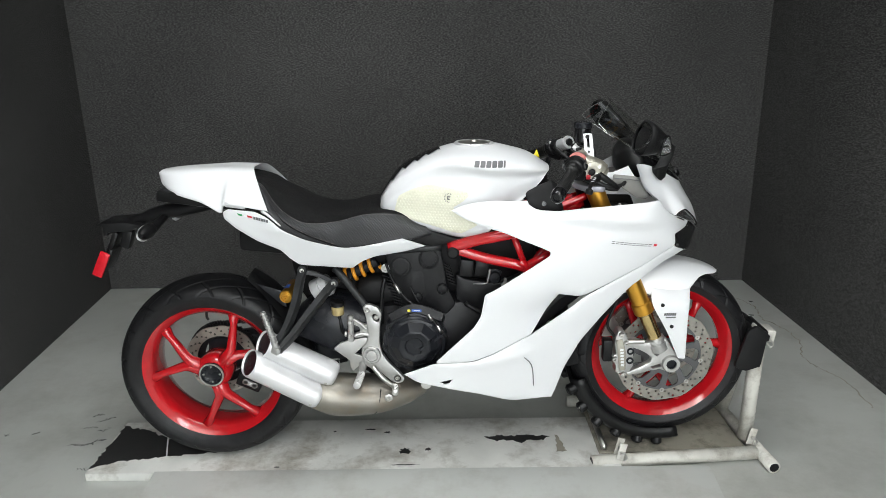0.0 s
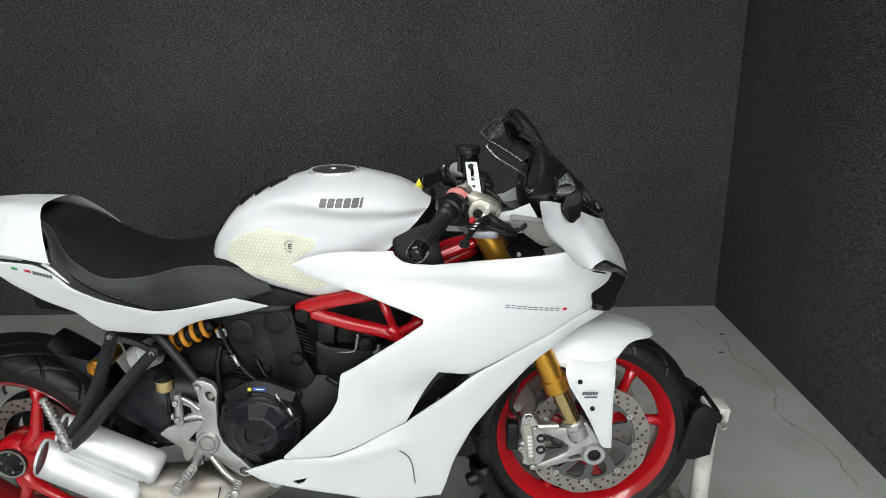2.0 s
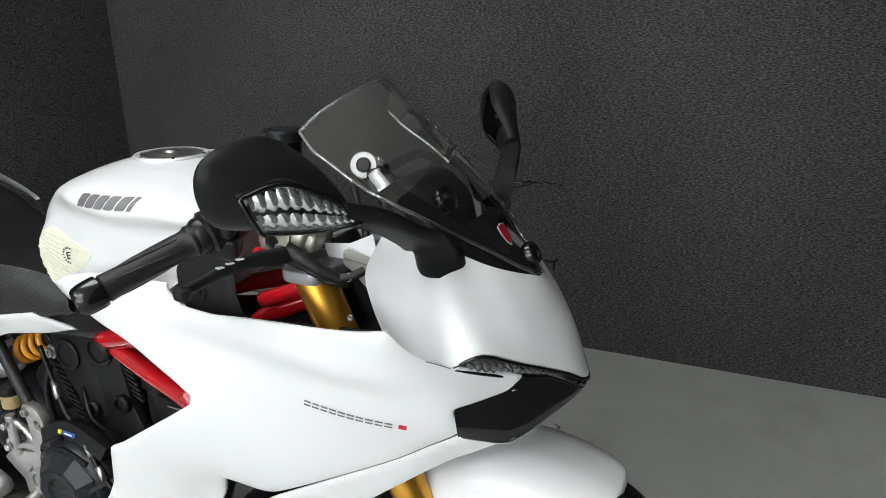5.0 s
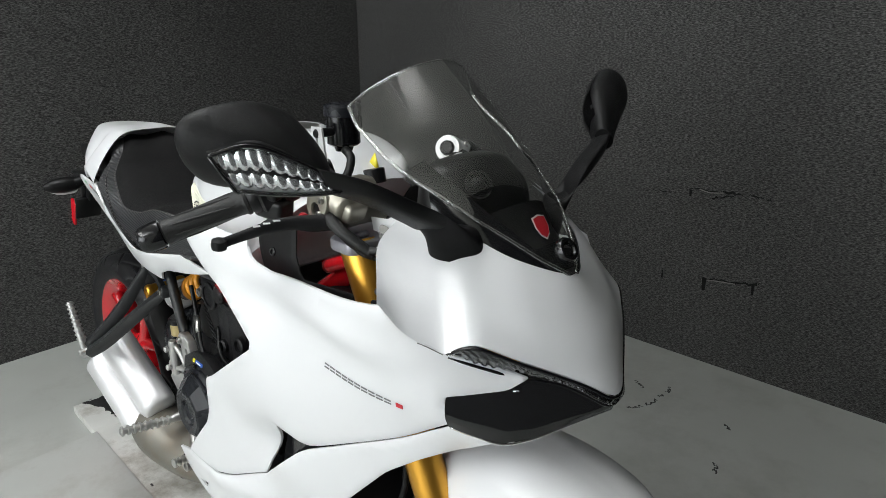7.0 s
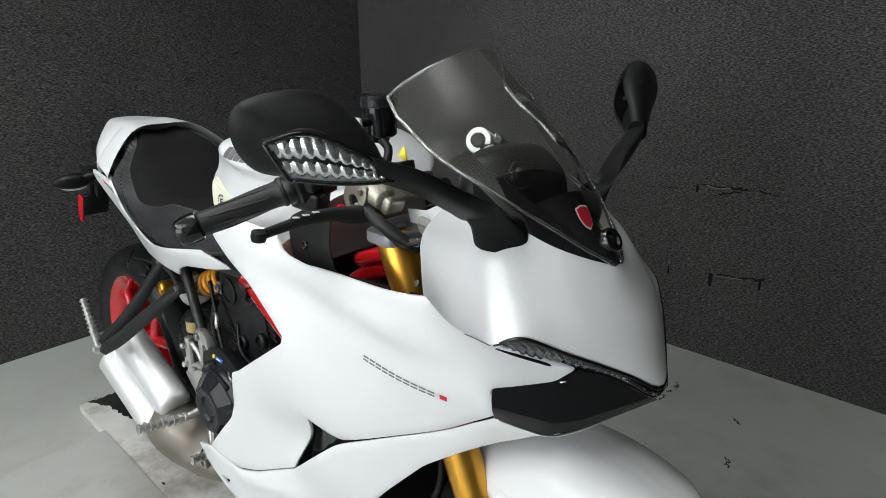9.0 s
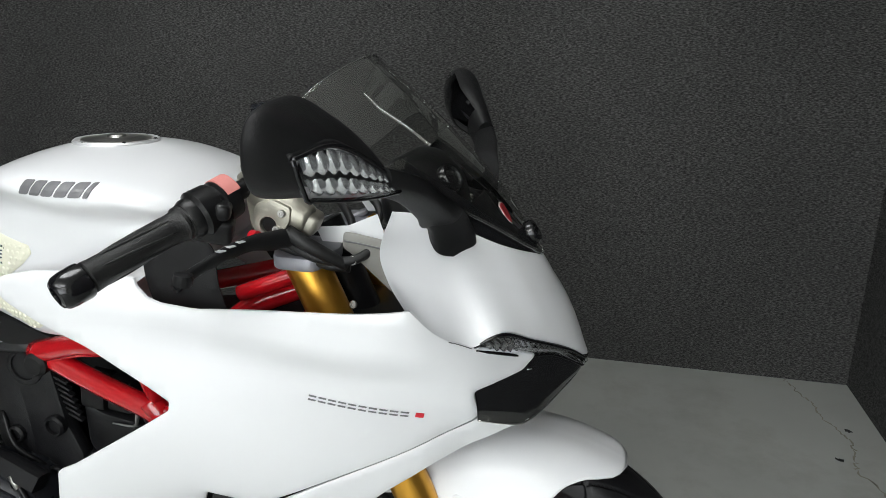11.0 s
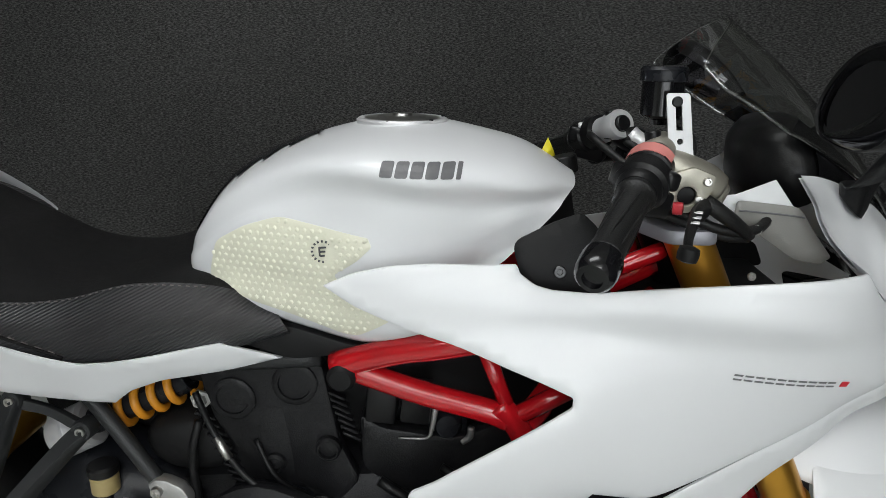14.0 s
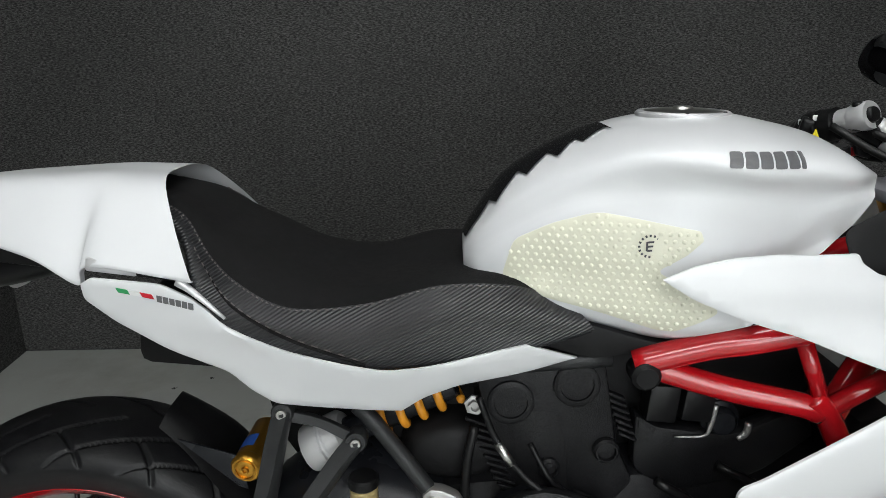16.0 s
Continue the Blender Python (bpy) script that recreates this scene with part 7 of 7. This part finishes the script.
for s in (-1, 1):
    bm = B()
    quad_grid(bm, [[(1.222, s * 0.082, 0.990), (1.27, s * 0.090, 0.997), (1.311, s * 0.098, 1.016)], [(1.232, s * 0.086, 0.973), (1.285, s * 0.094, 0.975), (1.333, s * 0.12, 0.978)]], False)
    part("inner_panel_white", bm, WHITE, bike, "white inner cowl edge")
    bm = B()
    shell(bm, soften([(1.268, 0.992), (1.333, 0.988), (1.350, 0.960), (1.370, 0.932), (1.360, 0.922), (1.334, 0.925), (1.266, 0.972)], (), 0.01), lambda x, z: 0.105 + 0.3 * max(0, x - 1.28), s, 0.004)
    part("inner_panel_grey", bm, GREYIN, bike, "grey plastic inner panel")
    bm = B()
    tube(bm, [(x, s * (0.1062 + 0.3 * max(0, x - 1.28)), z) for x, z in ((1.270, 0.981), (1.29, 0.980), (1.315, 0.979), (1.338, 0.977))], 0.0012, 6)
    part("panel_gap", bm, DECAL, bike)
    bm = B()
    shell(bm, soften([(1.005, 0.950), (1.05, 0.972), (1.085, 0.984), (1.105, 0.965), (1.112, 0.925), (1.122, 0.886), (1.375, 0.887), (1.39, 0.85), (1.20, 0.83), (1.03, 0.86)], (), 0.012), lambda x, z: 0.150 - 0.16 * max(0, x - 1.08) - 0.25 * max(0, z - 0.92), s, 0.004)
    part("inner_panel_black", bm, MATT, bike, "matt black inner fairing panel")
    bm = B()
    bolt(bm, (1.060, s * 0.150, 0.918), (0, s, 0.2), 0.0075, 0.003)
    part("panel_screw", bm, GLOSSB, bike)
    bm = B()
    bolt(bm, (1.286, s * 0.122, 0.962), (0, s, 0.2), 0.006, 0.003)
    part("panel_screw", bm, STEEL, bike)
    bm = B()
    bolt(bm, (1.286, s * 0.124, 0.906), (0, s, 0.2), 0.005, 0.003)
    part("panel_screw", bm, STEEL, bike)
bm = B()
tube(bm, [(1.108, -0.084, 0.890), (1.15, -0.080, 0.906), (1.195, -0.074, 0.923)], 0.0115, 16)
part("frame_tube", bm, RED, bike)
bm = B()
loft(bm, [[(x0, -0.118, z), (x1, -0.116, z), (x1 - 0.004, -0.045, z), (x0, -0.045, z)] for x0, x1, z in ((1.165, 1.206, 0.977), (1.158, 1.215, 0.981), (1.152, 1.217, 0.998), (1.150, 1.205, 1.012), (1.148, 1.192, 1.030), (1.152, 1.184, 1.036))], 3, True, 1)
casting = part("riser_casting", bm, BRONZE, bike, "champagne cast riser block", angle=40)
bm = B()
bolt(bm, (1.187, -0.117, 0.996), (0.2, -1, 0.1), 0.0065, 0.003)
part("casting_bolt", bm, STEEL, casting)
bm = B()
cyl(bm, (1.255, 0, 0.83), (1.190, 0, 0.975), 0.032, 24)
part("steering_head", bm, ENGINE, bike)
bm = B()
box(bm, (1.24, 0, 0.845), (0.26, 0.22, 0.03), (0, 0, 0), 0.01)
part("cockpit_floor", bm, MATT, bike)

# mirrors with indicator lenses


RIM = [(-0.378, 1.138), (-0.373, 1.156), (-0.355, 1.166), (-0.325, 1.171), (-0.290, 1.171), (-0.252, 1.157), (-0.226, 1.130), (-0.222, 1.106), (-0.240, 1.087), (-0.280, 1.079), (-0.320, 1.080), (-0.349, 1.090), (-0.369, 1.112)]


def near_head():
    """A wedge-shaped mirror head, drawn in from the rim of the glass."""
    def ring(x, k, q):
        return [(x + (z - 1.085) * 0.17 * q, -0.250 + (y + 0.250) * k, 1.088 + (z - 1.088) * k) for y, z in RIM]
    bm = B()
    loft(bm, [ring(*r) for r in ((1.286, 0.90, 1.0), (1.282, 0.935, 1.0), (1.284, 0.965, 1.0), (1.290, 0.975, 0.9), (1.302, 0.945, 0.6), (1.318, 0.84, 0.35), (1.336, 0.69, 0.2), (1.350, 0.54, 0.1), (1.362, 0.38, 0.0), (1.371, 0.22, 0.0), (1.376, 0.08, 0.0))], 4)
    head_ = part("mirror", bm, MATT, bike, "matt black mirror with a clear indicator lens")
    bm = B()
    quad_grid(bm, [spline(ring(1.2845 - 0.002 * (k < 0.87), k, 1.0), 3, True) for k in (0.915, 0.87, 0.5, 0.02)], True)
    part("mirror_glass", bm, MIRROR, head_, "mirror glass coloured dark for the wall it reflects")
    return head_


def far_head(inner, tip):
    """The other mirror, placed and shaped to fit the camera's view."""
    inner, tip = np.array(inner), np.array(tip)
    ax = tip - inner
    fwd = np.cross((0, 0, 1.0), ax)
    fwd = fwd / np.linalg.norm(fwd) * (1 if fwd[0] > 0 else -1)
    up = np.cross(fwd, ax)
    up = up / np.linalg.norm(up) * (1 if up[2] > 0 else -1)
    along = [0, 0.12, 0.35, 0.65, 0.88, 0.97, 1.0]
    hh = lambda t: float(np.interp(t, along, [0.020, 0.031, 0.044, 0.049, 0.043, 0.026, 0.005]))
    dd = lambda t: float(np.interp(t, along, [0.014, 0.018, 0.028, 0.033, 0.029, 0.018, 0.003]))

    def pt(t, a):
        c = inner + ax * t + up * 0.004 * math.sin(math.pi * min(1, t * 0.9)) - fwd * 0.020 * min(1, 2.5 * t)
        ca, sa = math.cos(a), math.sin(a)
        return c + up * hh(t) * (1 if sa > 0 else 0.80) * sa + fwd * dd(t) * (1.1 if ca > 0 else 0.9) * ca
    bm = B()
    loft(bm, [[pt(t, a) for a in np.linspace(0, 2 * math.pi, 14, endpoint=False)] for t in (0, 0.06, 0.15, 0.3, 0.5, 0.7, 0.85, 0.94, 0.985, 1.0)], 5)
    head_ = part("mirror", bm, MATT, bike, "matt black mirror on a bent stalk")
    bm = B()
    quad_grid(bm, [[pt(t, math.pi + q) - fwd * 0.001 for q in np.linspace(-1.1, 1.1, 9)] for t in np.linspace(0.14, 0.92, 12)], False)
    part("mirror_glass", bm, MIRROR, head_, "mirror glass coloured dark for the wall it reflects")
    return head_


def mirror(s, inner, tip):
    """A mirror head on a bent stalk; the near one shows its indicator lens."""
    inner = np.array(inner)
    head_ = near_head() if s < 0 else far_head(inner, tip)
    bm = B()
    f = np.array((1, s, 1))
    mid = inner * 0.7 + np.array((1.396, s * 0.165, 1.044)) * 0.3
    rings = []
    for c, u, v in (((1.4035, 0.0925, 0.984), (0.0195, -0.0285, -0.0065), (0.0095, 0.0095, -0.013)), ((1.4035, 0.0935, 0.994), (0.0205, -0.0285, -0.005), (0.0105, 0.0105, -0.012)), ((1.402, 0.102, 1.008), (0.021, -0.024, -0.003), (0.010, 0.011, -0.006)), ((1.399, 0.130, 1.024), (0.022, -0.012, 0.002), (0.006, 0.012, 0.014)), ((1.396, 0.165, 1.044), (0.019, -0.004, 0.003), (0, 0.009, 0.0165)), (mid * f, (0.017, 0, 0.004), (0, 0.007, 0.0145)), ((inner + np.array((-0.016, s * 0.024, 0.006))) * f, (0.014, 0, 0.004), (0, 0.006, 0.0125))):
        c, u, v = np.array(c), np.array(u), np.array(v)
        rings.append([(c + u * math.copysign(abs(math.cos(q)) ** 0.6, math.cos(q)) + v * math.copysign(abs(math.sin(q)) ** 0.6, math.sin(q))) * f for q in np.linspace(0, 2 * math.pi, 16, endpoint=False)])
    loft(bm, rings, 6, True, 2)
    part("mirror_stalk", bm, MATT, head_)
    if s > 0:
        return head_
    # lens: slanted window low on the front face, two rows of reflector facets
    top_e = spline([(1.326, -0.355, 1.125), (1.348, -0.320, 1.133), (1.367, -0.276, 1.112), (1.379, -0.243, 1.089)], 10)
    low_e = spline([(1.325, -0.330, 1.086), (1.348, -0.295, 1.080), (1.368, -0.262, 1.078), (1.381, -0.240, 1.079)], 10)
    out_n = np.array((0.74, -0.50, -0.46))

    def on(u, v, off):
        i = u * (len(top_e) - 1)
        a, b = (np.array([np.interp(i, range(len(e)), e[:, k]) for k in range(3)]) for e in (top_e, low_e))
        return a * (1 - v) + b * v + out_n * (off + 0.0025 + 0.007 * math.sin(math.pi * u) * math.sin(math.pi * v))
    us = np.linspace(0, 1, 21)
    bm = B()
    quad_grid(bm, [[on(u, v, off) for u in us] for v, off in ((0, -0.006), (0, 0.0), (0.1, -0.002), (0.5, -0.003), (0.9, -0.002), (1, 0.0), (1, -0.006))], False)
    part("indicator_bowl", bm, SATIN, head_, "silver indicator bowl")
    for v0, v1, n in ((0.08, 0.47, 11.5), (0.53, 0.93, 10.5)):
        bm = B()
        quad_grid(bm, [[on(u, v0 + (v1 - v0) * q, 0.0005 + 0.003 * abs(math.sin(math.pi * n * (u + 0.03 * q))) - 0.004 * (2 * q - 1) ** 2) for u in np.linspace(0.04, 0.96, 100)] for q in np.linspace(0, 1, 7)], False)
        part("reflector", bm, SILVERED, head_, "scalloped bright reflector row")
    bm = B()
    ring = [on(u, 0, 0) for u in us] + [on(1, v, 0) for v in (0.33, 0.67)] + [on(u, 1, 0) for u in us[::-1]] + [on(0, v, 0) for v in (0.67, 0.33)]
    mid_l = np.mean(ring, 0)
    quad_grid(bm, [[mid_l + (q - mid_l) * k + out_n * o for q in ring] for k, o in ((1.0, -0.001), (1.02, 0.0), (1.03, -0.004), (1.02, -0.012), (0.9, -0.022))], True, False, True)
    part("lens_housing", bm, MATT, head_)
    bm = B()
    edge = [on(u, 0, 0.002) for u in us] + [on(u, 1, 0.002) for u in us[::-1]]
    tube(bm, edge + edge[:1], 0.0024, 8, 2)
    part("indicator_rim", bm, GLOSSB, head_, "glossy lens rim")
    bm = B()
    quad_grid(bm, [[on(u, v, 0.0035) for u in us] for v in np.linspace(0, 1, 9)], False)
    part("indicator_lens", bm, LENS, head_, "clear faceted indicator lens")
    return head_


mirror(-1, (1.384, -0.236, 1.084), None)
mirror(1, (1.380, 0.244, 1.076), (1.319, 0.386, 1.144))

# ---- tail: plate hanger, reflector, indicators ----
bm = B()
tube(bm, [(0.06, 0, 0.915), (-0.05, 0, 0.888), (-0.13, 0, 0.872), (-0.20, 0, 0.850), (-0.275, 0, 0.842)], [0.03, 0.026, 0.022, 0.018, 0.010], 12, 5, 1.5, (0, 0, 1))
hang = part("plate_hanger", bm, BLACK, bike, "black number plate hanger")
bm = B()
plate(bm, soften([(-0.305, 0.852), (-0.215, 0.858), (-0.16, 0.845), (-0.20, 0.830), (-0.27, 0.826), (-0.275, 0.815), (-0.285, 0.815), (-0.285, 0.846)], (), 0.01), 0.12, xz(0.06), b_=0.003)
part("plate_light", bm, BLACK, hang)
bm = B()
box(bm, (-0.268, 0, 0.79), (0.018, 0.10, 0.075), (0, 26, 0), 0.004)
box(bm, (-0.225, -0.03, 0.80), (0.03, 0.03, 0.06), (0, 20, 0), 0.004)
part("plate_bracket", bm, BLACK, hang)
bm = B()
box(bm, (-0.300, -0.072, 0.728), (0.032, 0.009, 0.086), (0, 27, 0), 0.004)
part("reflector", bm, REFL, hang, "red side reflector")
bm = B()
box(bm, (-0.280, -0.035, 0.740), (0.012, 0.075, 0.075), (0, 27, 0), 0.003)
part("reflector_arm", bm, BLACK, hang)
for s in (-1, 1):
    bm = B()
    tube(bm, [(-0.10, s * 0.02, 0.868), (-0.105, s * 0.07, 0.858), (-0.11, s * 0.105, 0.850)], [0.012, 0.013, 0.017], 12)
    loft(bm, [[(-0.112 + 0.020 * k * math.cos(a), s * (0.085 + q), 0.848 + 0.022 * k * math.sin(a)) for a in np.linspace(0, 2 * math.pi, 10, endpoint=False)] for k, q in ((0.5, 0), (0.8, 0.015), (1, 0.045), (0.8, 0.08), (0.35, 0.10))], 3)
    part("rear_indicator", bm, BLACK, hang, "small black indicator")
    bm = B()
    loft(bm, [[(-0.124 + 0.014 * k * math.cos(a), s * (0.095 + q), 0.842 + 0.022 * k * math.sin(a)) for a in np.linspace(0, 2 * math.pi, 10, endpoint=False)] for k, q in ((0.6, 0), (1, 0.012), (1, 0.05), (0.5, 0.075))], 3)
    part("indicator_lens", bm, SATIN, hang, "clear indicator lens")
bm = B()
box(bm, (0.03, 0, 0.925), (0.26, 0.16, 0.035), (0, 8, 0), 0.008)
part("tail_tray", bm, BLACK, bike)
for sgn in (-1, 1):
    bm = B()
    box(bm, (0.157, sgn * 0.133, 0.924), (0.062, 0.014, 0.017), (0, 8, 0), 0.004)
    part("seat_latch", bm, SATIN, bike, "silver trim under the tail cowl")
    bm = B()
    box(bm, (0.212, sgn * 0.137, 0.915), (0.050, 0.014, 0.011), (0, 9, 0), 0.003)
    part("seat_latch_cover", bm, BLACK, bike)
    bm = B()
    tube(bm, [(0.238, sgn * 0.150, 0.909), (0.256, sgn * 0.154, 0.897), (0.290, sgn * 0.155, 0.864)], [0.006, 0.0045, 0.002], 10)
    part("seat_trim", bm, SATIN, bike)

# ---- wheel chock ----
chock = thing("wheel_chock", "white painted steel wheel chock with chipped tubes holding a wheel", "wheel chock", (1.5, 0.1, 0.0))


def ctube(pts, r, label="", name="tube", material=None):
    bm = B()
    tube(bm, pts, r, 20, straight=True)
    return part(name, bm, material or CHOCK, chock, label)


Z0 = 0.022
ctube([(1.246, -0.112, Z0 + 0.003), (1.81, -0.066, Z0 + 0.003)], 0.0225, "white base tube", "base_tube")
ctube([(1.233, 0.300, Z0), (1.81, 0.270, Z0)], 0.021, "white base tube", "base_tube")
ctube([(1.835, -0.150, Z0), (1.795, 0.34, Z0)], 0.0215, "white cross tube with an open end", "cross_tube")
# dark discs stand in for the shade inside the open tube ends
bm = B()
cyl(bm, (1.8352, -0.1512, Z0), (1.8346, -0.143, Z0), 0.016)
part("tube_end_shade", bm, ENGINE, chock)
bm = B()
cyl(bm, (1.2445, -0.1122, Z0 + 0.003), (1.2525, -0.1116, Z0 + 0.003), 0.017)
part("tube_end_shade", bm, ENGINE, chock)
ctube([(1.792, -0.012, 0.05), (1.798, -0.012, 0.435)], 0.0235, "white upright tube", "upright")
ctube([(1.800, 0.215, 0.03), (1.805, 0.075, 0.40)], 0.0215, "white leaning tube", "upright")
bm = B()
box(bm, (1.806, -0.018, 0.445), (0.058, 0.06, 0.040), (0, 8, 0), 0.004)
part("upright_clevis", bm, CHOCK, chock, "chipped white clevis")
bm = B()
cyl(bm, (1.807, -0.052, 0.440), (1.807, 0.018, 0.440), 0.006)
lathe(bm, [(0.006, 0), (0.012, 0), (0.012, 0.005), (0.006, 0.006)], (1.807, -0.048, 0.440), (0, -1, 0), 16)
tube(bm, [(1.821, -0.047, 0.43), (1.830, -0.049, 0.415), (1.821, -0.049, 0.405), (1.811, -0.048, 0.418)], 0.0025, 6)
part("clevis_pin", bm, STEEL, chock, "steel pin with a ring")
for y in (-0.064, 0.078):
    bm = B()
    plate(bm, soften([(1.700, 0.350), (1.732, 0.475), (1.758, 0.492), (1.797, 0.466), (1.784, 0.350), (1.736, 0.334)], (), 0.01), 0.014, xz(y), b_=0.003)
    part("stop_cheek", bm, MATT, chock, "black rubber wheel stop cheek")
bm = B()
box(bm, (1.788, 0, 0.405), (0.016, 0.13, 0.13), (0, 6, 0), 0.004)
part("wheel_stop", bm, MATT, chock, "black rubber wheel stop")
bm = B()
box(bm, (1.785, 0.0, 0.445), (0.05, 0.13, 0.022), (0, 8, 0), 0.005)
part("stop_bracket", bm, BLACK, chock)
bm = B()
rows = []
for a in np.linspace(radians(196), radians(283), 18):
    rows.append([(1.479 + rr * math.cos(a), y, 0.377 + rr * math.sin(a)) for rr, y in ((0.303, -0.030), (0.288, -0.046), (0.262, -0.050), (0.262, -0.056), (0.296, -0.056), (0.315, -0.034), (0.315, 0.078), (0.296, 0.100), (0.262, 0.100), (0.262, 0.094), (0.288, 0.090), (0.303, 0.074))])
quad_grid(bm, rows, True, True, True)
part("cradle", bm, BLACK, chock, "black plastic wheel cradle")
for a in (202, 216, 230, 244, 258, 270):
    for s in (-1, 1):
        bm = B()
        an = radians(a)
        cyl(bm, (1.479 + 0.300 * math.cos(an), 0.022 + s * 0.055, 0.377 + 0.300 * math.sin(an)), (1.479 + 0.335 * math.cos(an), 0.022 + s * 0.064, 0.377 + 0.328 * math.sin(an)), 0.019, 14, 0.006)
        part("cradle_lug", bm, BLACK, chock)
bm = B()
box(bm, (1.53, 0.095, 0.030), (0.50, 0.33, 0.012), b_=0.002)
part("base_board", bm, DIRTYWD, chock, "oily dirty plywood base board")
for x, y in ((1.34, -0.112), (1.800, -0.03)):
    bm = B()
    for dy in (-0.016, 0.016):
        box(bm, (x, y + dy, 0.075), (0.024, 0.005, 0.060), (0, 12, 0), 0.001)
    part("lug_plate", bm, CHOCK, chock)
    bm = B()
    cyl(bm, (x, y - 0.028, 0.072), (x, y + 0.028, 0.072), 0.006)
    tube(bm, [(x + 0.004, y - 0.026, 0.078), (x + 0.014, y - 0.028, 0.060), (x + 0.006, y - 0.028, 0.048)], 0.003, 6)
    part("lug_pin", bm, STEEL, chock)
ctube([(1.30, -0.06, 0.045), (1.30, 0.25, 0.045)], 0.010, "", "cradle_axle", STEEL)
